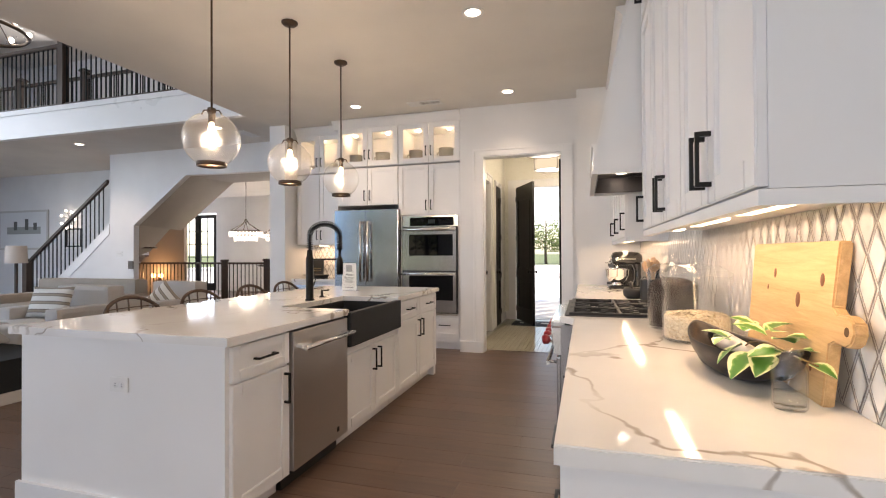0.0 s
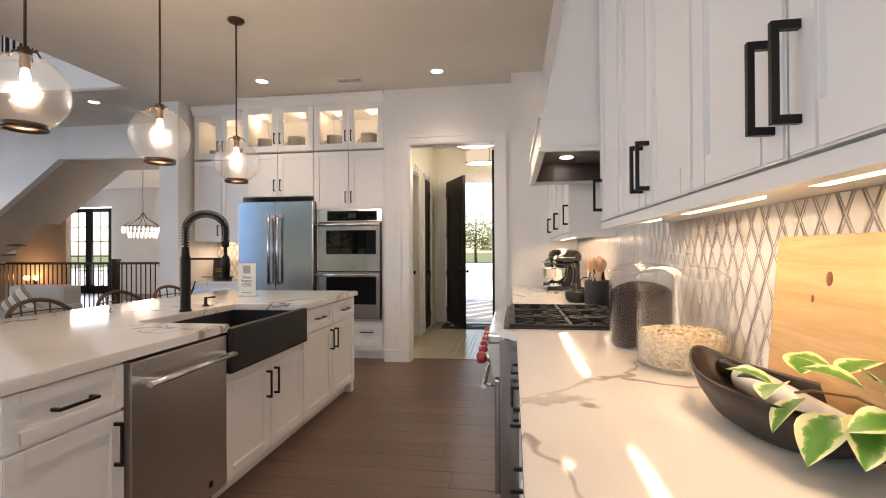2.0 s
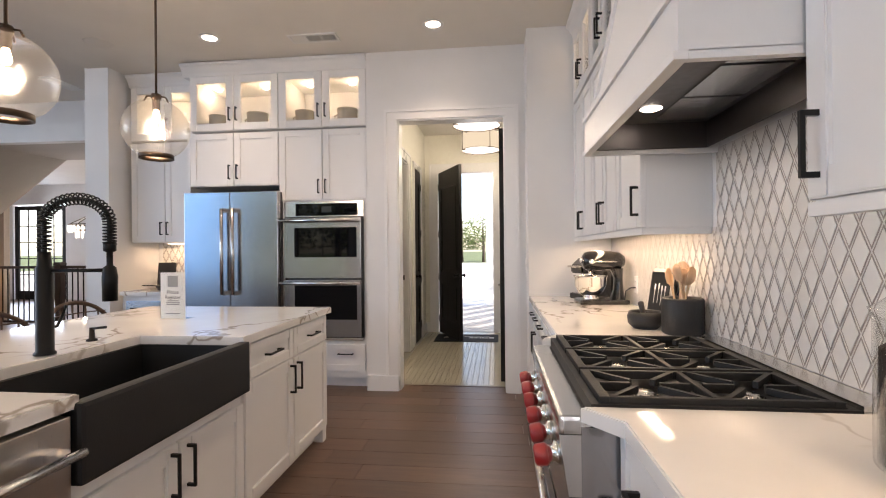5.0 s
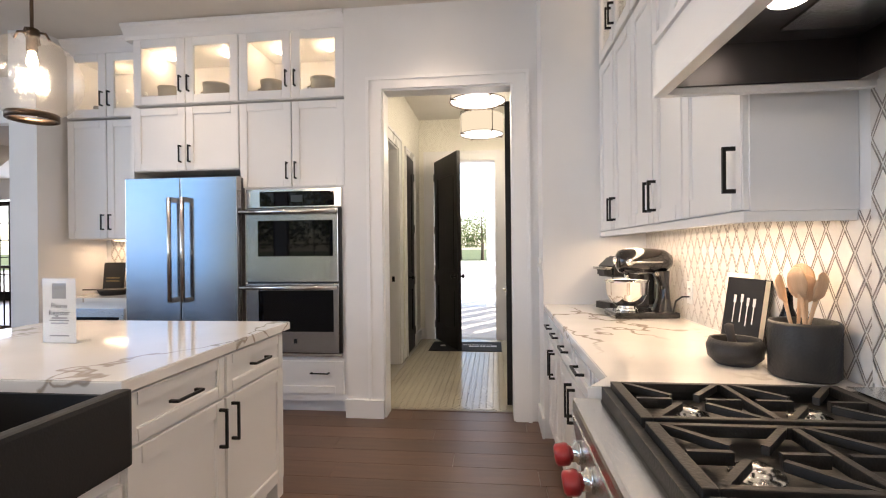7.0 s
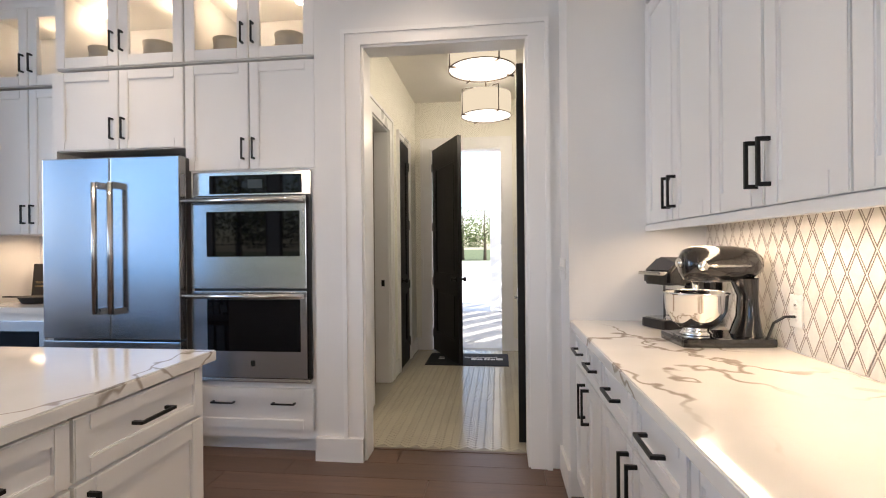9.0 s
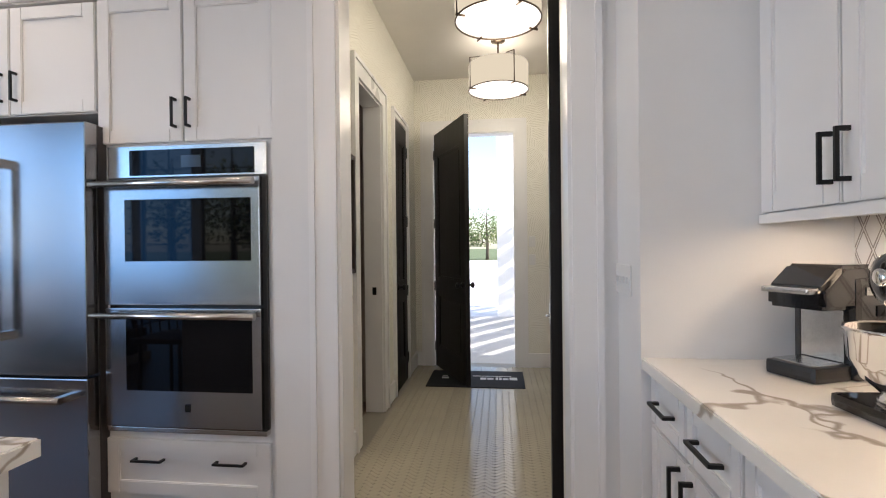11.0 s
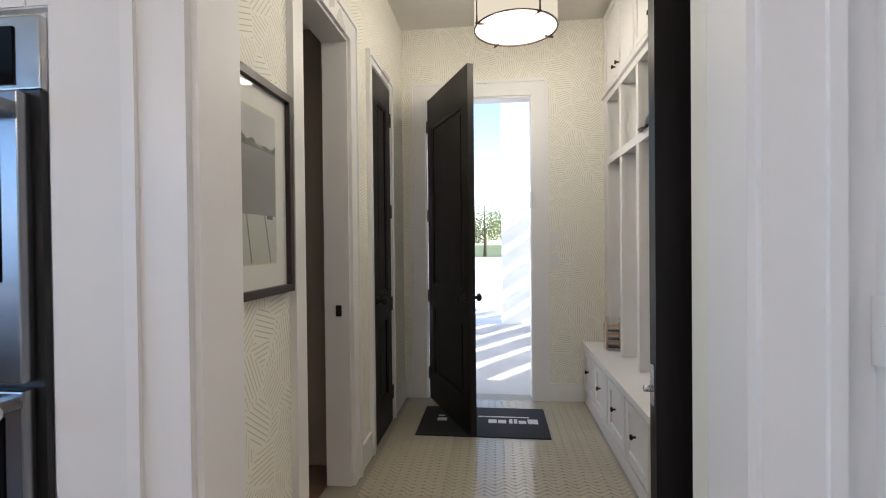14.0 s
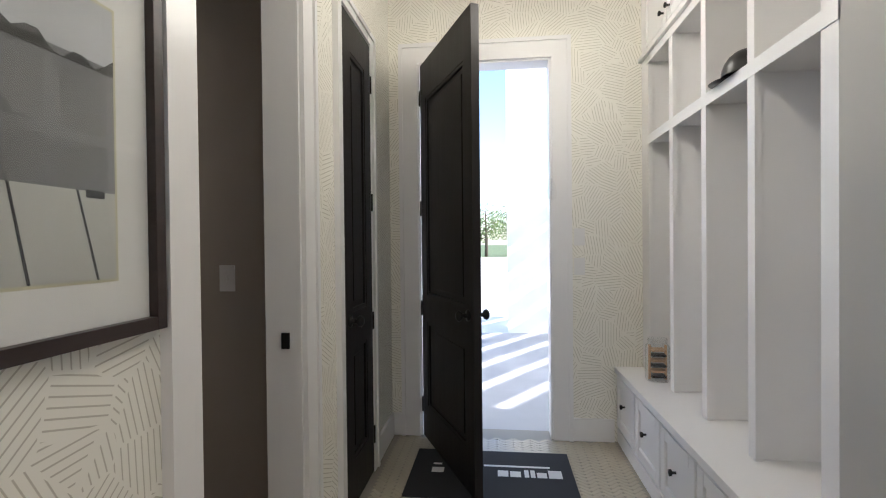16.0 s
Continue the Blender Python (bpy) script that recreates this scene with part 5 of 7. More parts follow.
def leafy():
    """Variegated cutting laid over the dough bowl."""
    g = shader("variegated_leaf", (0.10, 0.22, 0.03), 0.35)
    n = Nodes(g)
    v = n.add("ShaderNodeTexCoord").outputs["UV"]
    s = n.add("ShaderNodeSeparateXYZ", {0: v})
    across = n.math("ABSOLUTE", n.math("SUBTRACT", s.outputs[1], 0.5))
    blot = n.noise(n.coords((1, 1, 1)), 60, 3).outputs[0]
    e = n.math("ADD", n.math("MULTIPLY", across, 1.5), n.math("MULTIPLY", n.math("SUBTRACT", blot, 0.5), 0.55))
    n.color(n.ramp(e, (0.30, (0.07, 0.22, 0.03)), (0.46, (0.18, 0.36, 0.06)), (0.54, (0.72, 0.72, 0.40))))
    p = thing("plant_cutting", pose(0.005, -0.06, -0.005), "variegated green and cream leafy vine lying across the dough bowl", "plant")
    stem = [(0.60, 2.90, 1.005), (0.555, 2.80, 1.03), (0.55, 2.68, 1.045), (0.56, 2.58, 1.03), (0.575, 2.47, 1.02)]

    def along(q):
        y = 2.40 + (q[1] - 2.47) * 0.72
        return (0.545 - (y - 2.40) * 0.25 + (q[0] - 0.54) * 0.55, y, q[2])

    part("stem", tube(bmesh.new(), [along(q) for q in stem], 0.0025, 6), shader("vine_stem", (0.20, 0.12, 0.05), 0.6), p)
    rnd = random.Random(11)
    spots = [((0.50, 2.86, 1.03), 150, 25, .085), ((0.53, 2.80, 1.06), 60, 30, .09), ((0.48, 2.74, 1.03), 200, -20, .10), ((0.58, 2.74, 1.07), 20, 25, .095), ((0.47, 2.66, 1.02), 215, -25, .11),
             ((0.60, 2.66, 1.06), 330, 15, .085), ((0.48, 2.60, 1.03), 240, -20, .10), ((0.60, 2.58, 1.04), 340, 5, .08), ((0.57, 2.50, 1.02), 300, -5, .07), ((0.53, 2.90, 1.02), 110, 10, .08), ((0.52, 2.70, 1.08), 190, 35, .08), ((0.50, 2.62, 1.07), 165, 30, .09), ((0.55, 2.64, 1.08), 250, 20, .085), ((0.46, 2.80, 1.04), 225, 5, .085), ((0.56, 2.56, 1.06), 215, 25, .085), ((0.50, 2.55, 1.04), 190, 0, .08)]
    for spot, yaw, tilt, ln in spots:
        x, y, z = along(spot)
        bm = bmesh.new()
        uv = bm.loops.layers.uv.new("uv")
        rows = []
        for i in range(9):
            t = i / 8
            w = ln * 0.36 * math.sin(math.pi * min(1, t ** 0.75)) ** 0.9 + 0.0004
            droop = -0.25 * ln * t * t
            rows.append([(bm.verts.new((ln * t, sgn * w, droop + abs(sgn) * w * 0.28)), t, 0.5 + sgn * 0.5) for sgn in (-1, -0.5, 0, 0.5, 1)])
        for ra, rb in zip(rows, rows[1:]):
            for j in range(4):
                q = (ra[j], ra[j + 1], rb[j + 1], rb[j])
                f = bm.faces.new([k[0] for k in q])
                f.smooth = True
                for lp, k in zip(f.loops, q):
                    lp[uv].uv = (k[1], k[2])
        part("leaf", bm, g, p, "", pose(x, y, z, rnd.uniform(-25, 25), -tilt, yaw) @ Matrix.Scale(0.92, 4))


leafy()


def dough_bowl():
    d = thing("dough_bowl", pose(0.495, 2.655, TOP, 0, 0, 105), "dark brown carved wooden dough bowl", "bowl")
    bm = bmesh.new()
    a, b, k = 0.26, 0.105, 36
    rings = []
    for (sx, sz) in ((0.0, 0.012), (0.5, 0.012), (0.74, 0.03), (0.90, 0.058), (0.985, 0.085), (1.0, 0.092), (1.02, 0.088), (0.94, 0.052), (0.78, 0.018), (0.55, 0.0), (0.0, 0.0)):
        if sx == 0:
            rings.append([bm.verts.new((0, 0, sz))])
            continue
        ring = []
        for i in range(k):
            t = 2 * math.pi * i / k
            c, s = math.cos(t), math.sin(t)
            lift = 0.035 * sx * abs(c) ** 4
            ring.append(bm.verts.new((a * sx * c, b * sx * s * (1 - 0.25 * c * c), sz + lift)))
        rings.append(ring)
    for p, q in zip(rings, rings[1:]):
        for i in range(k):
            j = (i + 1) % k
            if len(p) == 1:
                f = bm.faces.new((p[0], q[i], q[j]))
            elif len(q) == 1:
                f = bm.faces.new((p[i], p[j], q[0]))
            else:
                f = bm.faces.new((p[i], p[j], q[j], q[i]))
            f.smooth = True
    bmesh.ops.recalc_face_normals(bm, faces=bm.faces[:])
    part("bowl", bm, wood("dark_walnut", (0.010, 0.007, 0.006), (0.035, 0.022, 0.016), (1, 12, 12), 0.35, 0.2, 0.1), d)
    r = thing("rolling_pin", pose(0.505, 2.67, TOP + 0.066, 0, -6, 100), "white marble rolling pin with dark handles", "rolling pin")
    bm = lathe(bmesh.new(), [(0, -0.13), (0.026, -0.13), (0.030, -0.12), (0.030, 0.12), (0.026, 0.13), (0, 0.13)], 24)
    part("roller", bm, MARBLE, r, "white marble roller", pose(0, 0, 0, 0, 90, 0))
    for s in (-1, 1):
        bm = lathe(bmesh.new(), [(0, 0.13), (0.010, 0.13), (0.010, 0.15), (0.016, 0.165), (0.017, 0.20), (0.010, 0.215), (0, 0.216)], 16)
        part("handle", bm, BLACKM, r, "", pose(0, 0, 0, 0, 90 * s, 0))


dough_bowl()
bt = thing("glass_bottle", pose(0.505, 2.322, TOP) @ Matrix.Diagonal((1.2, 1.2, 1.18, 1)), "small clear glass bottle with a little water", "bottle")
p = part("bottle", lathe(bmesh.new(), [(0, 0.004), (0.026, 0.001), (0.030, 0.008), (0.030, 0.078), (0.027, 0.088), (0.019, 0.094), (0.019, 0.108), (0.023, 0.111), (0.023, 0.118), (0.018, 0.119), (0.016, 0.095), (0.027, 0.075), (0.027, 0.010), (0, 0.008)], 28), GLASS, bt)
p.visible_shadow = False
part("water", lathe(bmesh.new(), [(0, 0.009), (0.0265, 0.011), (0.0265, 0.035), (0, 0.035)], 24), clear("water", (0.95, 0.97, 0.97), 0, 0.4), bt)


def stand_mixer():
    m = thing("stand_mixer", pose(0.44, 6.18, TOP, 0, 0, 4), "glossy black stand mixer with a steel bowl", "stand mixer")
    bm = bmesh.new()
    box(bm, -0.17, -0.105, 0, 0.17, 0.105, 0.035, 0.016)
    part("base", bm, BLACKP, m)
    bm = bmesh.new()
    rows = []
    for z, x0, x1, w in ((0.03, 0.06, 0.165, 0.075), (0.10, 0.085, 0.155, 0.055), (0.18, 0.09, 0.15, 0.05), (0.25, 0.06, 0.155, 0.058)):
        rows.append([bm.verts.new((x0 + (x1 - x0) * (0.5 + 0.5 * math.cos(t)), w * math.sin(t), z)) for t in np.linspace(0, 2 * math.pi, 17)[:-1]])
    for p, q in zip(rows, rows[1:]):
        for i in range(16):
            f = bm.faces.new((p[i], p[(i + 1) % 16], q[(i + 1) % 16], q[i]))
            f.smooth = True
    part("column", bm, BLACKP, m)
    prof = [(0, -0.125), (0.035, -0.125), (0.058, -0.112), (0.068, -0.085), (0.072, -0.03), (0.070, 0.06), (0.062, 0.13), (0.04, 0.165), (0, 0.172)]
    part("head", lathe(bmesh.new(), prof, 28), BLACKP, m, "rounded glossy black motor head", pose(-0.005, 0, 0.305, 0, 90, 0))
    part("band", lathe(bmesh.new(), [(0.0735, -0.085), (0.0745, -0.02), (0.073, 0.10), (0.070, 0.10), (0.072, -0.02), (0.071, -0.085)], 28, closed=True), STEELH, m, "brushed steel band", pose(-0.005, 0, 0.300, 0, 90, 0) @ Matrix.Diagonal((0.24, 1.0, 1.0, 1)))
    part("hub_cap", lathe(bmesh.new(), [(0.018, 0), (0.020, 0.01), (0.012, 0.016), (0, 0.016)], 18), CHROME, m, "", pose(-0.130, 0, 0.31, 0, -90, 0))
    part("hub_knob", lathe(bmesh.new(), [(0, 0), (0.016, 0), (0.018, 0.02), (0, 0.022)], 16), CHROME, m, "", pose(-0.085, -0.066, 0.30, 90, 0, 0))
    part("beater_shaft", tube(bmesh.new(), [(-0.075, 0, 0.25), (-0.075, 0, 0.16)], 0.012, 12), CHROME, m)
    bw = part("bowl", lathe(bmesh.new(), [(0, 0.05), (0.045, 0.05), (0.085, 0.085), (0.108, 0.13), (0.113, 0.19), (0.118, 0.196), (0.116, 0.20), (0.110, 0.196), (0.104, 0.13), (0.08, 0.09), (0, 0.056)], 36, -0.075, 0), CHROME, m, "polished steel bowl")
    part("bowl_foot", lathe(bmesh.new(), [(0.055, 0.034), (0.058, 0.04), (0.046, 0.052)], 28, -0.075, 0), CHROME, bw)
    return m


stand_mixer()


def coffee_maker():
    k = thing("coffee_maker", pose(0.46, 6.57, TOP, 0, 0, 22), "black pod coffee maker with silver trim", "coffee maker")
    part("body", bmbox(-0.035, -0.09, 0.0, 0.11, 0.09, 0.29, bevel=0.02), BLACKP, k)
    bm = bmesh.new()
    prism(bm, [(-0.15, 0.20), (0.02, 0.20), (0.05, 0.325), (-0.07, 0.325), (-0.15, 0.26)], -0.085, 0.085)
    bmesh.ops.bevel(bm, geom=bm.edges[:], offset=0.012, segments=2, affect="EDGES")
    part("brew_head", bm, BLACKP, k)
    part("handle", bmbox(-0.185, -0.07, 0.245, -0.13, 0.07, 0.262, bevel=0.006), STEELH, k, "silver lift handle")
    part("drip_tray", bmbox(-0.165, -0.075, 0.0, -0.03, 0.075, 0.045, bevel=0.014), BLACKPL, k)
    part("tray_grid", bmbox(-0.15, -0.062, 0.045, -0.04, 0.062, 0.048), STEELH, k)
    part("splash_plate", bmbox(-0.041, -0.06, 0.05, -0.036, 0.06, 0.195), STEELH, k, "silver back plate")
    part("water_tank", bmbox(0.11, -0.08, 0.02, 0.155, 0.08, 0.255, bevel=0.01), BLACKG, k)
    part("button", bmbox(0.0, -0.093, 0.24, 0.04, -0.09, 0.262), STEELH, k)
    part("button", bmbox(0.04, -0.0925, 0.18, 0.07, -0.09, 0.21), BLACKG, k)


coffee_maker()


def crock():
    c = thing("utensil_crock", pose(0.542, 4.955, TOP) @ Matrix.Diagonal((1.2, 1.2, 1.15, 1)), "black stoneware crock holding wooden spoons", "crock")
    part("pot", lathe(bmesh.new(), [(0, 0), (0.066, 0), (0.074, 0.008), (0.075, 0.135), (0.070, 0.143), (0.064, 0.140), (0.062, 0.02), (0, 0.016)], 36), BLACKST, c)
    rnd = random.Random(5)
    for i, (yaw, tilt, ln, s) in enumerate(((200, 10, 0.29, 1.2), (250, 8, 0.27, 1.1), (300, 14, 0.28, 1.2), (40, 8, 0.29, 1.4), (130, 12, 0.27, 1.15))):
        sp = thing("wooden_spoon", pose(0.542 + 0.02 * math.cos(i), 4.955 + 0.02 * math.sin(i), TOP + 0.021) @ pose(0, 0, 0, 0, tilt, yaw), "pale wooden spoon standing in the crock", "spoon", "spoons in the crock")
        part("handle", tube(bmesh.new(), [(0, 0, 0), (0, 0, ln * 0.5), (0, 0, ln - 0.06)], [0.004, 0.005, 0.006], 8), SPOONW, sp)
        bm = bmesh.new()
        bmesh.ops.create_uvsphere(bm, u_segments=14, v_segments=10, radius=1.0)
        for v in bm.verts:
            v.co = Vector((v.co.x * 0.007 + (0.004 if abs(v.co.z) < 0.7 else 0), v.co.y * 0.026 * s, v.co.z * 0.038 * s + ln - 0.03))
        for f in bm.faces:
            f.smooth = True
        part("spoon_bowl", bm, SPOONW, sp)
    m = thing("mortar", pose(0.425, 5.11, TOP) @ Matrix.Diagonal((1.25, 1.25, 1.15, 1)), "black stone mortar bowl", "mortar")
    part("bowl", lathe(bmesh.new(), [(0, 0), (0.045, 0), (0.064, 0.02), (0.068, 0.05), (0.060, 0.072), (0.054, 0.070), (0.058, 0.05), (0.04, 0.02), (0, 0.014)], 32), BLACKST, m)
    q = thing("pestle", pose(0.425, 5.11, TOP + 0.022, 0, -16, 30), "dark stone pestle leaning in the mortar", "pestle")
    part("grip", lathe(bmesh.new(), [(0, 0), (0.018, 0.004), (0.02, 0.02), (0.012, 0.06), (0.014, 0.11), (0, 0.118)], 18), paint("worn_pestle", (0.06, 0.05, 0.045), 0.6, 0.4, 0.2), q)
    o = thing("oil_bottle", pose(0.603, 5.135, TOP), "dark glass oil bottle beside the crock", "bottle")
    part("bottle", lathe(bmesh.new(), [(0, 0), (0.028, 0), (0.03, 0.01), (0.03, 0.14), (0.014, 0.18), (0.013, 0.22), (0.016, 0.222), (0.016, 0.245), (0, 0.246)], 24), BLACKG, o)


crock()


def words(text, size, m, material, parent, name="lettering"):
    cu = bpy.data.curves.new(name, "FONT")
    cu.body, cu.size, cu.align_x, cu.extrude = text, size, "CENTER", 0.0003
    tmp = bpy.data.objects.new(name, cu)
    dg = bpy.context.evaluated_depsgraph_get()
    me = bpy.data.meshes.new_from_object(tmp.evaluated_get(dg))
    bpy.data.objects.remove(tmp)
    me.materials.append(material)
    ob = new(name, me)
    ob.parent = parent
    ob.matrix_basis = m
    return ob


PAGE = shader("book_pages", (0.78, 0.74, 0.64), 0.7)
INKW = shader("pale_print", (0.70, 0.70, 0.68), 0.6)
INKD = shader("dark_print", (0.05, 0.05, 0.05), 0.6)
COVER = shader("black_book_cover", (0.012, 0.012, 0.013), 0.35)


def cookbooks():
    b = thing("cookbook", pose(0.566, 5.265, TOP, 0, 9, 10) @ Matrix.Diagonal((1, 1.1, 1.08, 1)), "black cookbook with pale utensils on its cover, leaning on the wall", "book")
    part("cover", bmbox(0, 0, 0, 0.003, 0.18, 0.245), COVER, b)
    part("pages", bmbox(0.003, 0.003, 0.003, 0.024, 0.176, 0.242), PAGE, b)
    part("back_cover", bmbox(0.024, 0, 0, 0.027, 0.18, 0.245), COVER, b)
    for i, (y, z0, z1) in enumerate(((0.035, 0.09, 0.17), (0.065, 0.08, 0.17), (0.095, 0.09, 0.18), (0.13, 0.085, 0.175))):
        bm = bmbox(-0.001, y - 0.002, z0, 0, y + 0.002, z1)
        box(bm, -0.001, y - 0.006, z1 - 0.02, 0, y + 0.006, z1 + 0.008)
        part("printed_utensil", bm, INKW, b)
    part("printed_title", bmbox(-0.001, 0.05, 0.035, 0, 0.14, 0.045), INKW, b)
    a = thing("cookbook", pose(0.598, 5.37, TOP, 0, 4, 0), "pale cookbook behind the black one", "book")
    part("cover", bmbox(0, 0, 0, 0.022, 0.20, 0.275), PAGE, a)


cookbooks()
lb = thing("cookbook", pose(-4.07, 7.60, TOP, -6, 0, 0), "black cookbook with gold title standing beside the refrigerator", "book")
part("cover", bmbox(0, 0, 0, 0.20, 0.025, 0.285), COVER, lb)
GOLD = shader("gold_print", (0.55, 0.42, 0.20), 0.4, 0.6)
words("THE WORLD", 0.024, pose(0.10, -0.001, 0.13, 90, 0, 0), GOLD, lb)
words("COOKBOOK", 0.024, pose(0.10, -0.001, 0.10, 90, 0, 0), GOLD, lb)
pn = thing("cast_iron_pan", pose(-3.78, 7.40, TOP), "black cast iron pan in front of the cookbook", "pan")
part("pan", lathe(bmesh.new(), [(0, 0), (0.10, 0), (0.125, 0.045), (0.128, 0.05), (0.122, 0.05), (0.097, 0.008), (0, 0.008)], 28), CAST, pn)
part("handle", bmbox(-0.30, -0.013, 0.038, -0.12, 0.013, 0.048, bevel=0.004), CAST, pn)

# ---- on the island ----
sg = thing("acrylic_sign", pose(-2.27, 5.285, TOP), "clear acrylic stand holding a printed register sign", "sign")
part("card", bmbox(0, 0, 0.004, 0.155, 0.002, 0.275), shader("sign_card", (0.80, 0.79, 0.77), 0.4), sg)
g = part("acrylic", bmbox(-0.003, -0.003, 0.0, 0.158, -0.001, 0.28), GLASS, sg)
g.visible_shadow = False
part("foot", bmbox(-0.003, -0.003, 0, 0.158, 0.075, 0.003), GLASS, sg)
words("Please", 0.030, pose(0.0775, -0.0005, 0.150, 90, 0, 0), INKD, sg)
words("Register", 0.030, pose(0.0775, -0.0005, 0.120, 90, 0, 0), INKD, sg)
for z, w in ((0.105, 0.07), (0.094, 0.09), (0.083, 0.08), (0.03, 0.09)):
    part("printed_line", bmbox(0.0775 - w / 2, -0.0008, z, 0.0775 + w / 2, 0.0, z + 0.006), shader("grey_print", (0.3, 0.3, 0.3), 0.6), sg)
part("printed_square", bmbox(0.045, -0.0008, 0.19, 0.11, 0.0, 0.255), shader("grey_block", (0.35, 0.35, 0.35), 0.6), sg)


def faucet():
    f = thing("kitchen_faucet", pose(-2.045, 4.345, TOP), "matte black spring-neck kitchen faucet", "faucet")
    part("base", lathe(bmesh.new(), [(0.0, 0), (0.037, 0), (0.037, 0.008), (0.030, 0.014), (0.030, 0.335), (0.024, 0.345), (0.021, 0.40), (0, 0.40)], 24), BLACKM, f)
    path = []
    for t in np.linspace(0, 1, 48):
        if t < 0.20:
            path.append(Vector((0, 0, 0.38 + t / 0.20 * 0.13)))
        elif t < 0.80:
            a = (t - 0.20) / 0.60 * math.pi
            path.append(Vector((0.125 - 0.125 * math.cos(a), 0, 0.51 + 0.095 * math.sin(a))))
        else:
            path.append(Vector((0.25, 0, 0.51 - (t - 0.8) / 0.2 * 0.09)))
    part("hose", tube(bmesh.new(), path, 0.009, 10), BLACKM, f)
    coil = []
    turns, steps = 36, 36 * 10
    for i in range(steps + 1):
        u = 0.04 + 0.95 * i / steps
        k = u * (len(path) - 1)
        j = min(int(k), len(path) - 2)
        c = path[j].lerp(path[j + 1], k - j)
        d = (path[j + 1] - path[j]).normalized()
        side = Vector((0, 1, 0))
        up = side.cross(d)
        a = 2 * math.pi * turns * i / steps
        coil.append(c + side * 0.022 * math.cos(a) + up * 0.022 * math.sin(a))
    part("spring", tube(bmesh.new(), coil, 0.0035, 5), BLACKM, f, "black coil spring")
    part("spray_head", lathe(bmesh.new(), [(0.0, 0.205), (0.026, 0.205), (0.027, 0.30), (0.022, 0.335), (0.011, 0.345), (0.011, 0.395), (0.022, 0.40), (0.022, 0.435), (0, 0.437)], 22, 0.25, 0), BLACKM, f)
    bm = tube(bmesh.new(), [(0.0, 0, 0.325), (0.225, 0, 0.325)], 0.007, 8)
    part("dock_arm", bm, BLACKM, f)
    part("lever", tube(bmesh.new(), [(0, 0.02, 0.10), (0, 0.06, 0.10), (0.005, 0.085, 0.14), (0.01, 0.095, 0.18)], 0.006, 8), BLACKM, f)
    return f


fa = faucet()
fa.rotation_euler = (0, 0, radians(8))
dsp = thing("soap_dispenser", pose(-2.10, 4.62, TOP), "matte black soap pump beside the faucet", "soap dispenser")
part("pump", lathe(bmesh.new(), [(0, 0), (0.022, 0), (0.022, 0.008), (0.012, 0.012), (0.010, 0.06), (0, 0.06)], 16), BLACKM, dsp)
part("spout", tube(bmesh.new(), [(0, 0, 0.055), (0.07, 0, 0.062)], 0.006, 8), BLACKM, dsp)


def outlet(m, n=2, label="white wall outlet"):
    o = thing("wall_outlet", m, label, "outlet")
    w = 0.07 if n < 3 else 0.165 if n == 3 else 0.21
    part("plate", bmbox(-w / 2, -0.006, -0.057, w / 2, 0, 0.057, bevel=0.003), WHITEP, o)
    if n == 2:
        for z in (-0.02, 0.02):
            s = part("socket", lathe(bmesh.new(), [(0, 0.001), (0.016, 0.001), (0.017, 0)], 16), WHITEP, o, "", pose(0, -0.006, z, 90, 0, 0))
            for x in (-0.005, 0.005):
                part("slot", bmbox(x - 0.001, -0.0082, z - 0.004, x + 0.001, -0.0068, z + 0.004), BLACKPL, o)
    else:
        k = 1 if n == 1 else n
        for i in range(k):
            x = (i - (k - 1) / 2) * 0.046
            part("toggle", bmbox(x - 0.005, -0.014, -0.012, x + 0.005, -0.006, 0.012, bevel=0.002), WHITEP, o)
    return o


outlet(pose(-2.10, 2.778, 0.66, 0, 90, 0), 2, "white outlet lying on its side in the island end")
outlet(pose(0.641, 2.93, 1.06, 0, 90, -90), 2, "white outlet in the tiled backsplash")
outlet(pose(0.641, 6.02, 1.06, 0, 0, -90), 2, "white outlet in the tiled backsplash with a black plug")
outlet(pose(-0.032, 6.955, 1.17, 0, 0, -90), 4, "white four-gang light switch beside the opening")
outlet(pose(-0.16, MY1 - 0.002, 1.16), 1, "white light switch beside the back door")
outlet(pose(-0.16, MY1 - 0.002, 1.355), 1, "white alarm keypad above the light switch")
outlet(pose(-1.86, 8.948, 1.18), 1, "white light switch on the taupe wall of the side room")
outlet(pose(-8.87, 8.298, 1.30), 3, "white light switch plate on the stair wall")
cord = single("mixer_cord", tube(bmesh.new(), [(0.632, 6.02, 1.04), (0.60, 6.02, 1.04), (0.575, 6.04, 1.015), (0.58, 6.09, 0.95), (0.56, 6.13, 0.922)], 0.005, 8), BLACKPL, "black cord of the stand mixer plugged into the wall", "cord")

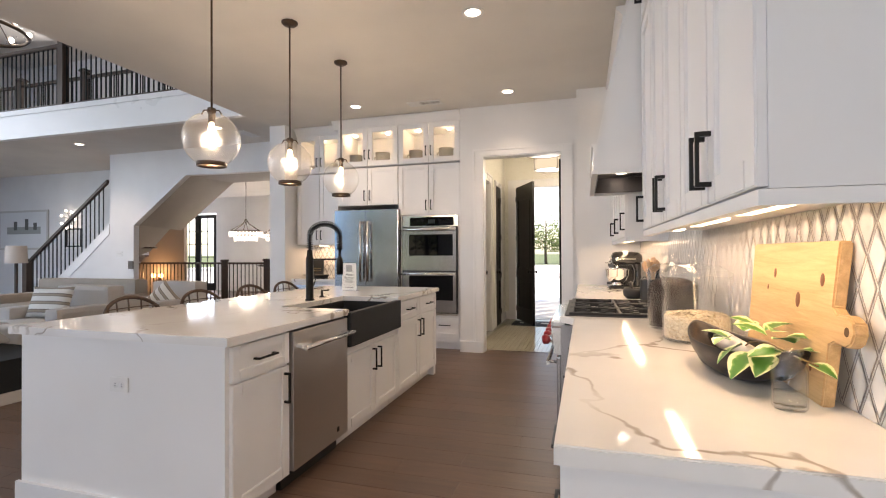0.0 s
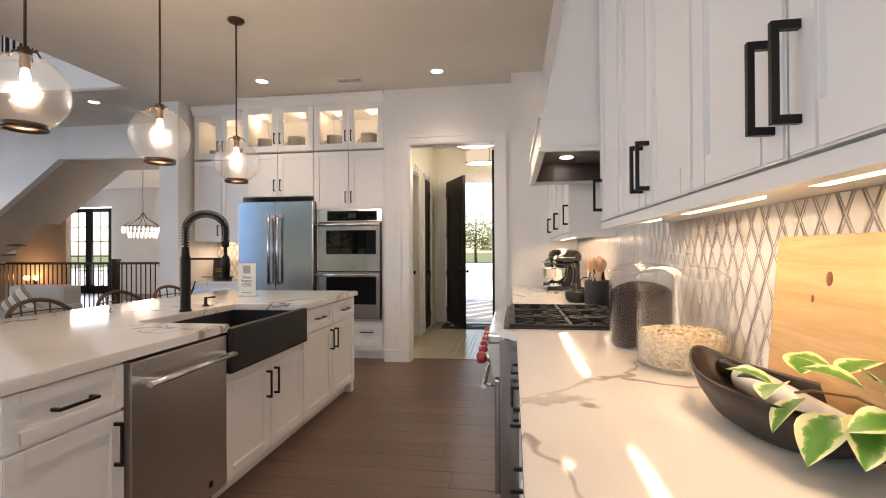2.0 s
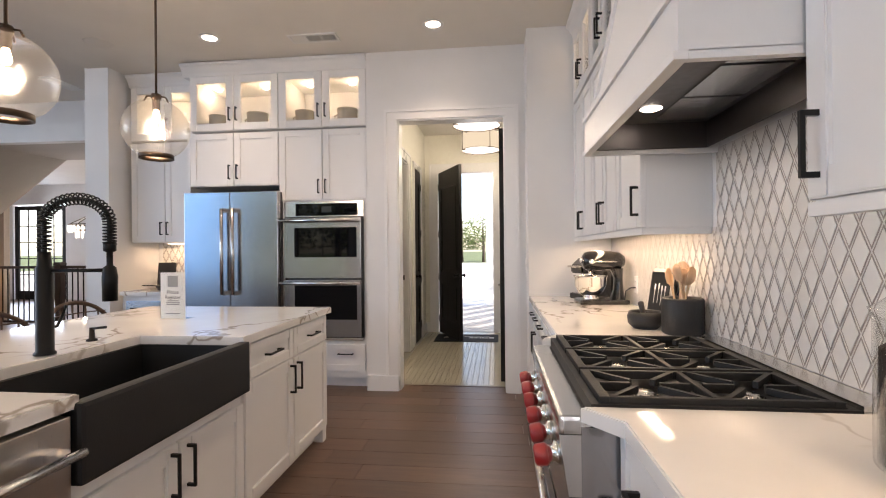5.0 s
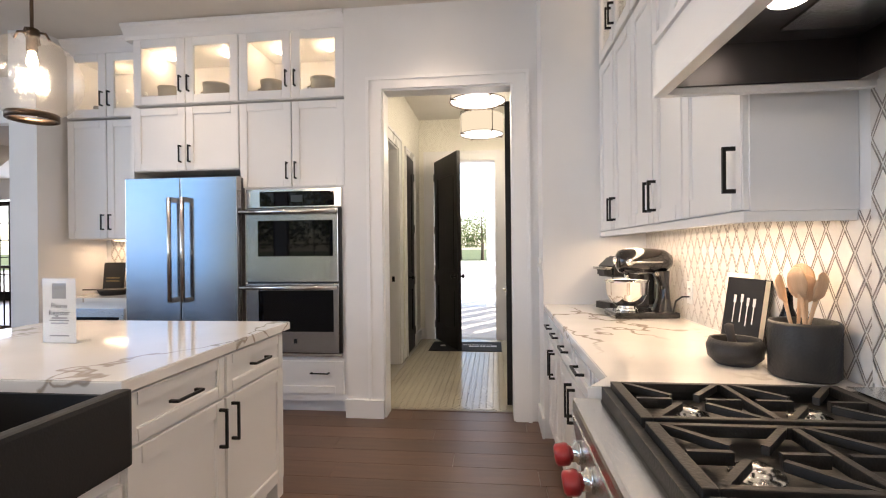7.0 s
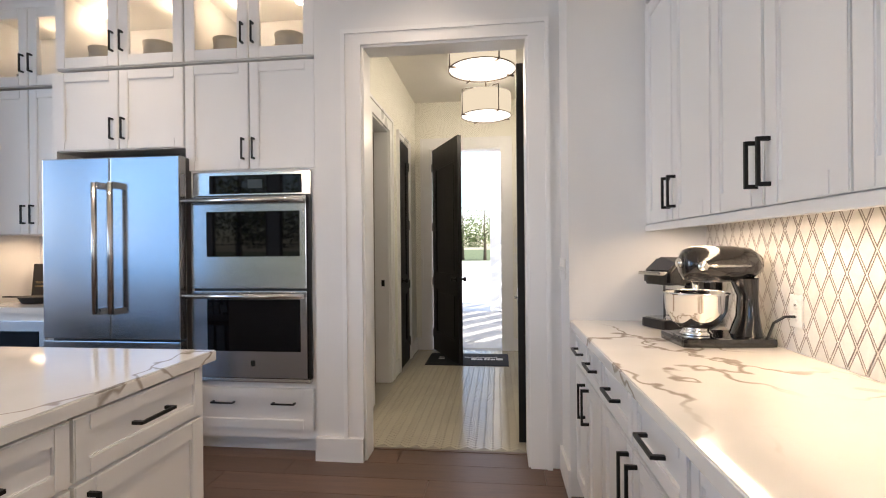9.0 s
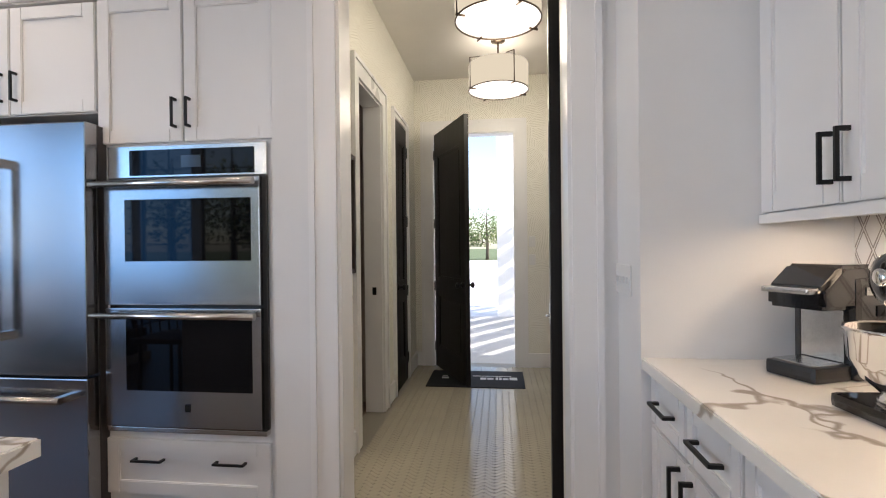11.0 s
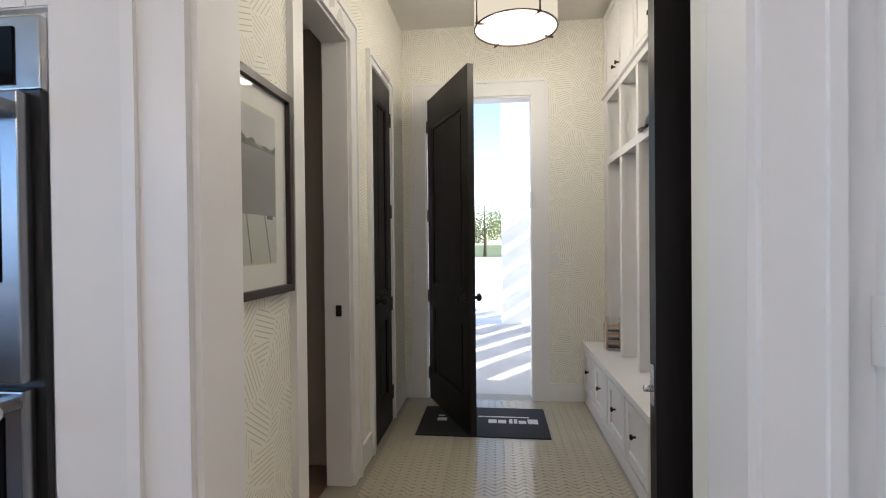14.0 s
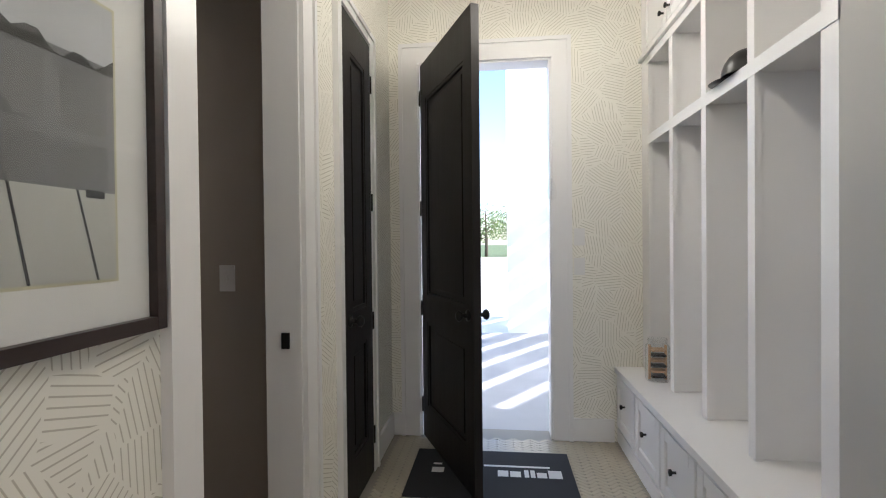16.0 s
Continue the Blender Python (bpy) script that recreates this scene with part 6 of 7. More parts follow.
# ---- stools at the island ----
def stool(x, y):
    s = thing("counter_stool", pose(x, y, 0, 0, 0, 0), "brown rattan counter stool with a curved open back", "stool", "stools at the island")
    for sx in (-0.17, 0.17):
        for sy in (-0.18, 0.18):
            part("leg", tube(bmesh.new(), [(sx, sy, 0.0), (sx * 0.9, sy * 0.9, 0.62)], 0.014, 8), RATTAN, s)
    part("seat", bmbox(-0.20, -0.22, 0.62, 0.20, 0.22, 0.66, bevel=0.015), RATTAN, s)
    part("footrest", tube(bmesh.new(), [(0.165, -0.175, 0.2), (0.165, 0.175, 0.2)], 0.010, 8), RATTAN, s)
    arc = []
    for t in np.linspace(-1, 1, 17):
        arc.append((-0.23 + 0.10 * t * t, 0.25 * math.sin(t * 1.5), 0.68 + 0.285 * math.cos(t * 1.48) ** 0.6))
    part("back_rail", tube(bmesh.new(), arc, 0.014, 8), RATTAN, s, "bent rattan top rail")
    for k in range(7):
        t = (k - 3) / 3.6
        zt = 0.68 + 0.285 * math.cos(t * 1.48) ** 0.6
        xx = -0.23 + 0.10 * t * t
        part("spindle", tube(bmesh.new(), [(xx + 0.03, 0.22 * math.sin(t * 1.5), 0.66), (xx, 0.25 * math.sin(t * 1.5), zt)], 0.006, 6), RATTAN, s)
    for z in (0.74, 0.79, 0.84, 0.89):
        lim = 0.92 if z < 0.86 else 0.75
        part("cross_cane", tube(bmesh.new(), [(-0.22 + 0.10 * t * t, 0.235 * math.sin(t * 1.5), z) for t in np.linspace(-lim, lim, 11)], 0.0045, 6), RATTAN, s)
    return s


st = stool(-2.99, 3.76)
for y in (4.42, 5.08, 5.66):
    copy_thing(st, pose(-2.99, y, 0))

# ---- upper landing, stair and hall ----
def railing(name, p, q, z0, h, label, posts, gap=0.105, tall=()):
    """Rail between two plan points with thin iron balusters."""
    r = thing(name, pose(0, 0, 0), label, "railing")
    a, b = Vector((*p, 0)), Vector((*q, 0))
    n = max(1, round((b - a).length / gap))
    d = (b - a).normalized()
    s = Vector((-d.y, d.x, 0)) * 0.03

    def rail(nm, z, hh):
        bm = bmesh.new()
        vs = [bm.verts.new(a + s * k + Vector((0, 0, zz))) for k in (-1, 1) for zz in (z, z + hh)] + [bm.verts.new(b + s * k + Vector((0, 0, zz))) for k in (-1, 1) for zz in (z, z + hh)]
        for f in ((0, 1, 3, 2), (4, 6, 7, 5), (0, 4, 5, 1), (2, 3, 7, 6), (1, 5, 7, 3), (0, 2, 6, 4)):
            bm.faces.new([vs[i] for i in f])
        bmesh.ops.recalc_face_normals(bm, faces=bm.faces[:])
        part(nm, bm, RAILW, r)
    rail("handrail", z0 + h - 0.05, 0.05)
    rail("shoe_rail", z0, 0.035)
    for i in range(1, n):
        c = a.lerp(b, i / n)
        part("baluster", bmbox(c.x - 0.008, c.y - 0.008, z0 + 0.035, c.x + 0.008, c.y + 0.008, z0 + h - 0.05), BLACKM, r)
    for x, y, hh in posts:
        w = 0.055
        bm = bmbox(x - w, y - w, z0 - 0.02, x + w, y + w, z0 + hh)
        box(bm, x - w - 0.02, y - w - 0.02, z0 + hh, x + w + 0.02, y + w + 0.02, z0 + hh + 0.03, 0.006)
        box(bm, x - w - 0.008, y - w - 0.008, z0 + hh + 0.03, x + w + 0.008, y + w + 0.008, z0 + hh + 0.05)
        part("newel_post", bm, RAILW, r, "square dark newel post with a cap")
    return r


railing("landing_railing", (-14.4, 6.61), (-4.45, 6.61), 3.685, 1.0, "dark wood railing with iron balusters along the upper landing", [(-7.98, 6.61, 1.08), (-10.6, 6.61, 1.08)])
railing("landing_railing", (-14.4, 7.75), (-4.45, 7.75), 3.685, 1.0, "second dark railing round the upper stairwell", [(-10.75, 7.75, 1.08), (-9.05, 7.75, 1.08)])
railing("hall_railing", (-12.6, 10.9), (-7.3, 10.9), 0.0, 1.08, "dark wood railing with iron balusters round the basement stair", [(-8.6, 10.9, 1.10), (-7.36, 10.9, 1.12)], 0.115)
rb = thing("rail_rosette", pose(-8.56, 8.30, 1.0), "dark wood end block of the hall railing on the wall", "rail block")
part("block", bmbox(-0.06, -0.02, 0.0, 0.06, 0.0, 0.16), RAILW, rb)


def stair():
    s = thing("staircase", pose(0, 0, 0), "white staircase rising behind the wall, with a dark handrail", "staircase")
    x0, z0, x1, z1 = -11.45, 0.0, -9.2, 1.70
    n = 8
    for i in range(n):
        xa, za = -11.3 + i * 0.25, (i + 1) * 0.182
        part("tread", bmbox(xa, 8.43, za - 0.035, xa + 0.28, 9.55, za), RAILW, s)
        part("riser", bmbox(xa + 0.02, 8.43, za - 0.182, xa + 0.04, 9.55, za - 0.035), TRIM, s)
    bm = bmesh.new()
    prism(bm, [(-11.40, 0.0), (-11.40, 0.14), (-9.12, 1.90), (-9.12, 1.70), (-11.25, 0.0)], 8.285, 8.30)
    part("stringer", bm, TRIM, s)
    a, b = Vector((-11.5, 8.36, 1.10)), Vector((-9.25, 8.36, 2.74))
    d = b - a
    bm = bmesh.new()
    prism(bm, [(a.x, a.z), (b.x, b.z), (b.x, b.z + 0.07), (a.x, a.z + 0.07)], 8.33, 8.39)
    part("handrail", bm, RAILW, s)
    for i in range(1, 19):
        t = i / 19
        x = a.x + d.x * t
        zb = 0.14 + (x + 11.40) / 2.28 * 1.76
        part("baluster", bmbox(x - 0.008, 8.352, zb - 0.1, x + 0.008, 8.368, a.z + d.z * t + 0.01), BLACKM, s)
    bm = bmbox(-11.62, 8.30, 0, -11.49, 8.43, 1.17)
    box(bm, -11.65, 8.27, 1.17, -11.46, 8.46, 1.21, 0.006)
    part("newel_post", bm, RAILW, s, "square dark newel post with a cap")


stair()
art = thing("framed_landscape", pose(-14.5, 9.57, 1.42), "large framed pale landscape print on the white wall", "picture")
part("frame", bmbox(0, 0, 0, 1.75, 0.03, 1.0), shader("pale_frame", (0.55, 0.53, 0.50), 0.4), art)
part("print", bmbox(0.05, -0.003, 0.05, 1.70, 0, 0.95), paint("pale_print_paper", (0.72, 0.73, 0.73), 0.7), art)
part("printed_trees", bmbox(0.3, -0.005, 0.40, 1.5, -0.003, 0.58), paint("printed_grey", (0.35, 0.36, 0.34), 0.7), art)
for x, h in ((0.55, 0.22), (0.95, 0.28), (1.25, 0.18)):
    part("printed_shape", bmbox(x, -0.006, 0.50, x + 0.12, -0.004, 0.50 + h), paint("printed_dark", (0.12, 0.12, 0.11), 0.7), art)
cb = thing("wall_console", pose(-12.15, 9.575, 1.48), "thin black frame hung on the stair wall", "frame")
for a in ((0, 0, 0, 0.5, 0.02, 0.03), (0, 0, 0.42, 0.5, 0.02, 0.45), (0, 0, 0.03, 0.03, 0.02, 0.42), (0.47, 0, 0.03, 0.5, 0.02, 0.42)):
    part("bar", bmbox(*a), BLACKM, cb)
sc = thing("spike_lamp", pose(-12.0, 9.59, 2.15), "brass starburst wall lamp with lit bulbs", "wall lamp")
for k in range(7):
    an = k * 0.9
    e = (0.22 * math.cos(an), -0.08, 0.22 * math.sin(an))
    part("arm", tube(bmesh.new(), [(0, 0, 0), e], 0.007, 6), BRONZE, sc)
    part("bulb", lathe(bmesh.new(), [(0, -0.03), (0.03, 0), (0, 0.03)], 10), CANW, sc, "", Matrix.Translation(e))


def window_front_doors():
    d = thing("front_doors", pose(-14.2, 15.02, 0), "tall dark double front doors with divided glass", "door")
    for i in range(2):
        x = 0.0 + i * 0.82
        bm = bmesh.new()
        for a in ((x, 0, 0, x + 0.12, 0.05, 2.7), (x + 0.70, 0, 0, x + 0.82, 0.05, 2.7), (x + 0.12, 0, 0, x + 0.70, 0.05, 0.25), (x + 0.12, 0, 2.58, x + 0.70, 0.05, 2.7)):
            box(bm, *a)
        lf = part("leaf", bm, BLACKM, d)
        for k in range(1, 5):
            part("glazing_bar", bmbox(x + 0.12, 0.015, 0.25 + k * 0.466 - 0.012, x + 0.70, 0.035, 0.25 + k * 0.466 + 0.012), BLACKM, lf)
        part("glazing_bar", bmbox(x + 0.40, 0.014, 0.25, x + 0.42, 0.036, 2.58), BLACKM, lf)
    return d


window_front_doors()


def chandelier(x, y, z, s=1.0):
    c = thing("crystal_chandelier", pose(x, y, z), "bronze chandelier with tiers of clear crystal drops, lit", "chandelier", "dining chandeliers")
    part("rod", tube(bmesh.new(), [(0, 0, 0.35 * s), (0, 0, 3.29 - z)], 0.008, 6), BRONZE, c)
    for k in range(6):
        a = k * math.pi / 3
        part("arm", tube(bmesh.new(), [(0, 0, 0.42 * s), (0.08 * s * math.cos(a), 0.08 * s * math.sin(a), 0.28 * s), (0.38 * s * math.cos(a), 0.38 * s * math.sin(a), 0.10 * s)], 0.008, 6), BRONZE, c)
    for R, zz in ((0.40, 0.08), (0.28, -0.03)):
        part("ring", lathe(bmesh.new(), [(R * s, zz * s), (R * s + 0.01, zz * s + 0.01), (R * s, zz * s + 0.02), (R * s - 0.01, zz * s + 0.01)], 32, closed=True), BRONZE, c)
        n = int(30 * R / 0.4)
        for k in range(n):
            a = 2 * math.pi * k / n
            part("crystal", lathe(bmesh.new(), [(0, -0.16 * s), (0.016 * s, -0.12 * s), (0.018 * s, -0.03 * s), (0, 0)], 6), DIFFUSER, c, "", pose(R * s * math.cos(a), R * s * math.sin(a), zz * s))
    lamp("chandelier_lamp", "POINT", pose(x, y, z - 0.2), 22, (1.0, 0.93, 0.82), shadow_soft_size=0.2)
    return c


chandelier(-8.45, 11.5, 1.80)
chandelier(-9.4, 14.0, 1.85, 0.9)
dt = thing("console_table", pose(-8.0, 12.3, 0), "dark pedestal table with a round top in the hall", "table")
part("tabletop", lathe(bmesh.new(), [(0, 0.95), (0.55, 0.95), (0.56, 0.97), (0.55, 0.99), (0, 0.99)], 32), RAILW, dt)
part("pedestal", lathe(bmesh.new(), [(0.28, 0), (0.28, 0.04), (0.08, 0.12), (0.06, 0.6), (0.22, 0.95)], 24), RAILW, dt)
cu = bmesh.new()
k = 24
vs = [(cu.verts.new((-7.45 + 0.42 * i / k, 13.9 + 0.03 * math.sin(i * 1.9), 0.02)), cu.verts.new((-7.45 + 0.36 * i / k, 13.9 + 0.03 * math.sin(i * 1.9), 2.9))) for i in range(k + 1)]
for a, b in zip(vs, vs[1:]):
    cu.faces.new((a[0], b[0], b[1], a[1])).smooth = True
curt = single("curtain", cu, paint("grey_curtain", (0.42, 0.40, 0.36), 0.9), "grey hanging curtain with soft folds", "curtain")
so = curt.modifiers.new("thick", "SOLIDIFY")
so.thickness = 0.006
ws = thing("wall_sconce", pose(-11.1, 11.3, 0.55), "two-armed wall sconce with warm lit globes", "sconce")
part("plate", bmbox(-0.05, -0.01, -0.15, 0.05, 0.02, 0.12), BRONZE, ws)
for sx in (-0.13, 0.13):
    part("arm", tube(bmesh.new(), [(0, -0.02, 0), (sx, -0.08, 0.02), (sx, -0.08, 0.1)], 0.01, 6), BRONZE, ws)
    part("globe", lathe(bmesh.new(), [(0, 0.1), (0.05, 0.13), (0.06, 0.17), (0.04, 0.21), (0, 0.22)], 14, sx, -0.08), glow("amber_globe", (1.0, 0.55, 0.2), 4), ws)
lamp("sconce_lamp", "POINT", pose(-11.1, 11.0, 0.75), 6, (1.0, 0.55, 0.25), shadow_soft_size=0.06)
solid("wall_basement_stair", -13.4, 11.33, 0, -10.3, 11.45, 2.9, TAUPE)

# ---- living room ----
SOFA = paint("taupe_upholstery", (0.32, 0.28, 0.24), 0.9, 0.8, 0.1)
SOFAL = paint("pale_upholstery", (0.50, 0.46, 0.42), 0.9, 0.8, 0.1)


def stripes():
    m = shader("striped_linen", (0.7, 0.68, 0.64), 0.9)
    n = Nodes(m)
    s = n.add("ShaderNodeSeparateXYZ", {0: n.add("ShaderNodeTexCoord").outputs["Generated"]})
    w = n.math("FRACT", n.math("MULTIPLY", s.outputs[2], 4.0))
    n.color(n.ramp(w, (0.0, (0.72, 0.69, 0.64)), (0.58, (0.72, 0.69, 0.64)), (0.60, (0.12, 0.09, 0.07)), (0.68, (0.34, 0.28, 0.22)), (0.9, (0.34, 0.28, 0.22)), (0.97, (0.12, 0.09, 0.07))))
    n.bump(n.noise(n.coords(), 220, 2).outputs[0], 0.3, 0.003)
    return m


STRIPE = stripes()


def cushion(name, m, w, h, d, mat, label):
    bm = bmesh.new()
    bmesh.ops.create_grid(bm, x_segments=14, y_segments=14, size=1.0)
    top = list(bm.verts)
    for v in top:
        u, t = v.co.x, v.co.y
        puff = (1 - u ** 4) * (1 - t ** 4)
        pull_in = 1 - 0.10 * (1 - abs(u)) - 0.0
        v.co = Vector((u * w / 2 * (1 - 0.06 * (1 - t * t)), 0.5 * d * puff + 0.004, h / 2 + t * h / 2 * (1 - 0.08 * (1 - u * u))))
    geo = bmesh.ops.duplicate(bm, geom=bm.verts[:] + bm.edges[:] + bm.faces[:])
    for v in geo["geom"]:
        if isinstance(v, bmesh.types.BMVert):
            v.co.y *= -1
    bmesh.ops.remove_doubles(bm, verts=bm.verts[:], dist=0.009)
    bmesh.ops.recalc_face_normals(bm, faces=bm.faces[:])
    for f in bm.faces:
        f.smooth = True
    return single(name, bm, mat, label, "pillow", "", m)


def sofa(m, w, mat, label):
    s = thing("sofa", m, label, "sofa")
    part("base", bmbox(0, 0, 0.12, w, 0.9, 0.30, bevel=0.03), mat, s)
    part("seat_cushion", bmbox(0.20, -0.02, 0.30, w - 0.20, 0.68, 0.47, bevel=0.05), mat, s)
    part("backrest", bmbox(0.05, 0.66, 0.30, w - 0.05, 0.92, 0.86, bevel=0.06), mat, s)
    for x in (0, w - 0.22):
        part("arm", bmbox(x, -0.02, 0.12, x + 0.22, 0.9, 0.62, bevel=0.06), mat, s)
    for x in (0.08, w - 0.12):
        for y in (0.06, 0.82):
            part("foot", lathe(bmesh.new(), [(0.02, 0), (0.025, 0.12)], 10, x, y), RAILW, s)
    return s


sofa(pose(-9.6, 6.6, 0), 2.4, SOFA, "taupe upholstered sofa by the stairs")
sofa(pose(-7.15, 5.25, 0), 1.05, SOFAL, "pale upholstered armchair beside the side table")
cushion("throw_pillow", pose(-6.62, 5.45, 0.47, -18, 0, 8), 0.62, 0.42, 0.18, STRIPE, "striped linen throw pillow on the armchair")
sofa(pose(-6.65, 6.35, 0), 0.95, SOFAL, "pale upholstered chair by the railing")
cushion("throw_pillow", pose(-6.15, 6.62, 0.47, -12, 45, 0), 0.42, 0.42, 0.16, STRIPE, "striped throw pillow standing on its corner")
tb = thing("side_table", pose(-5.75, 4.55, 0), "white hourglass pedestal side table", "side table")
part("pedestal", lathe(bmesh.new(), [(0, 0.02), (0.19, 0.02), (0.20, 0.05), (0.11, 0.26), (0.12, 0.40), (0.24, 0.52), (0.27, 0.56), (0.26, 0.58), (0, 0.58)], 32), paint("white_plaster", (0.72, 0.70, 0.67), 0.5), tb)
part("foot_ring", lathe(bmesh.new(), [(0, 0), (0.2, 0), (0.2, 0.02), (0, 0.02)], 32), RAILW, tb)
ot = thing("bench_seat", pose(-5.95, 3.75, 0), "dark open bench with pale upholstered frame", "bench")
part("plinth", bmbox(0, 0, 0, 1.25, 0.7, 0.10, bevel=0.02), SOFAL, ot)
part("core", bmbox(0.03, 0.03, 0.10, 1.22, 0.67, 0.38), shader("black_fabric", (0.012, 0.012, 0.012), 0.9), ot)
part("cushion", bmbox(-0.02, -0.02, 0.38, 0.32, 0.72, 0.60, bevel=0.06), SOFAL, ot)
fl = thing("table_lamp", pose(-11.15, 7.9, 0), "white drum table lamp on a dark stand behind the sofa", "lamp")
part("stand", lathe(bmesh.new(), [(0.14, 0), (0.14, 0.03), (0.03, 0.06), (0.03, 1.12)], 20), RAILW, fl)
part("shade", lathe(bmesh.new(), [(0.19, 1.12), (0.17, 1.48)], 28), shader("pale_shade", (0.70, 0.62, 0.55), 0.9), fl)


def ring_chandelier():
    c = thing("ring_chandelier", pose(-5.9, 4.3, 3.6), "bronze ring chandelier with lit glass cups in the tall void", "chandelier")
    part("ring", lathe(bmesh.new(), [(0.42, -0.02), (0.44, 0), (0.42, 0.02), (0.40, 0)], 40, closed=True), BRONZE, c)
    part("rod", tube(bmesh.new(), [(0, 0, 0.5), (0, 0, 2.69)], 0.008, 8), BRONZE, c)
    for k in range(8):
        a = k * math.pi / 4 + 0.3
        x, y = 0.42 * math.cos(a), 0.42 * math.sin(a)
        if k % 2 == 0:
            part("stay", tube(bmesh.new(), [(x, y, 0), (0, 0, 0.5)], 0.005, 6), BRONZE, c)
        cup = part("cup", lathe(bmesh.new(), [(0.02, 0.01), (0.045, 0.02), (0.045, 0.13)], 14, x, y), GLASS, c)
        cup.visible_shadow = False
        part("bulb", lathe(bmesh.new(), [(0, 0.03), (0.022, 0.05), (0.026, 0.075), (0, 0.10)], 12, x, y), CANW, c)


ring_chandelier()

# ---- mudroom things ----
mt = thing("door_mat", pose(-1.21, 9.44, 0.0), "dark rubber-backed door mat with faded pale lettering", "mat")
part("mat", bmbox(0, 0, 0, 0.925, 0.575, 0.008, bevel=0.003), paint("mat_pile", (0.030, 0.032, 0.037), 0.95, 0.9, 0.3), mt)
for x0, x1, y0, y1 in ((0.12, 0.19, 0.27, 0.33), (0.50, 0.56, 0.25, 0.32), (0.57, 0.63, 0.25, 0.315), (0.65, 0.675, 0.25, 0.335), (0.685, 0.71, 0.25, 0.335), (0.72, 0.775, 0.25, 0.31), (0.785, 0.86, 0.25, 0.34)):
    part("printed_mark", bmbox(x0, y0, 0.008, x1, y1, 0.0088), INKW, mt)
part("printed_line", bmbox(0.42, 0.365, 0.008, 0.80, 0.385, 0.0088), INKW, mt)
part("printed_line", bmbox(0.12, 0.365, 0.008, 0.17, 0.385, 0.0088), INKW, mt)

fr = thing("framed_picture", pose(MX0 + 0.001, 7.24, 1.145), "dark framed matted lake picture on the wallpaper", "picture")
W, H = 0.72, 0.735
FRM = wood("dark_frame_wood", (0.018, 0.010, 0.009), (0.04, 0.024, 0.02), (10, 1, 10), 0.35, 0.1, 0.1)
for a in ((0, 0, 0.028, H), (W - 0.028, 0, W, H), (0.028, 0, W - 0.028, 0.028), (0.028, H - 0.028, W - 0.028, H)):
    part("frame", bmbox(0, a[0], a[1], 0.026, a[2], a[3], bevel=0.002), FRM, fr)
part("mat_board", bmbox(0, 0.028, 0.028, 0.006, W - 0.028, H - 0.028), shader("mat_board", (0.72, 0.71, 0.68), 0.8), fr)
m0, m1, n0, n1 = 0.115, W - 0.115, 0.115, H - 0.115
part("bevel", bmbox(0.006, m0 - 0.006, n0 - 0.006, 0.0066, m1 + 0.006, n1 + 0.006), shader("mat_core", (0.55, 0.52, 0.36), 0.8), fr)
SKYP = paint("printed_sky", (0.42, 0.43, 0.44), 0.6, 0.05, 0.35)
LAKE = paint("printed_lake", (0.17, 0.17, 0.17), 0.6, 0.05, 0.3)
DOCK = paint("printed_dock", (0.46, 0.46, 0.42), 0.6, 0.05, 0.15)
part("printed_sky", bmbox(0.0066, m0, n1 - 0.11, 0.0074, m1, n1), SKYP, fr)
part("printed_lake", bmbox(0.0066, m0, n0 + 0.16, 0.0074, m1, n1 - 0.11), LAKE, fr)
part("printed_dock", bmbox(0.0066, m0, n0, 0.0074, m1, n0 + 0.16), DOCK, fr)
bm = bmesh.new()
ys = np.linspace(m0, m1, 24)
top = [(y, n1 - 0.085 + 0.012 * math.sin(i * 1.7) + 0.008 * math.sin(i * 0.6) - 0.03 * i / 24) for i, y in enumerate(ys)]
for (a, za), (b, zb) in zip(top, top[1:]):
    bm.faces.new([bm.verts.new(p) for p in ((0.0078, a, n1 - 0.125), (0.0078, b, n1 - 0.125), (0.0078, b, zb), (0.0078, a, za))])
part("printed_shore", bm, shader("printed_trees", (0.05, 0.05, 0.045), 0.7), fr)
for y0, y1 in ((0.28, 0.30), (0.40, 0.43), (0.52, 0.56)):
    bm = bmesh.new()
    bm.faces.new([bm.verts.new(p) for p in ((0.0078, y1, n0), (0.0078, y1 + 0.006, n0), (0.0078, y0 + 0.005, n0 + 0.16), (0.0078, y0, n0 + 0.16))])
    part("printed_gap", bm, INKD, fr)
bm = bmesh.new()
ctr = [(0.275, n0 + 0.02, 0.055), (0.272, n0 + 0.05, 0.075), (0.278, n0 + 0.12, 0.072), (0.284, n0 + 0.19, 0.062), (0.288, n0 + 0.26, 0.050), (0.290, n0 + 0.31, 0.034),
       (0.290, n0 + 0.335, 0.028), (0.289, n0 + 0.365, 0.040), (0.287, n0 + 0.395, 0.040), (0.285, n0 + 0.415, 0.022)]
left = [(0.0082, y - w, z) for y, z, w in ctr]
right = [(0.0082, y + w, z) for y, z, w in ctr][::-1]
bm.faces.new([bm.verts.new(p) for p in left + right])
TAN = paint("printed_tan", (0.14, 0.10, 0.052), 0.7, 0.05, 0.6)
part("printed_shape", bm, TAN, fr)
bm = bmesh.new()
bm.faces.new([bm.verts.new((0.0086, 0.262 + 0.03 * math.cos(t), n0 + 0.045 + 0.035 * math.sin(t))) for t in np.linspace(0, 2 * math.pi, 15)[:-1]])
part("printed_tuft", bm, paint("printed_cream", (0.50, 0.45, 0.33), 0.7, 0.05, 0.4), fr)
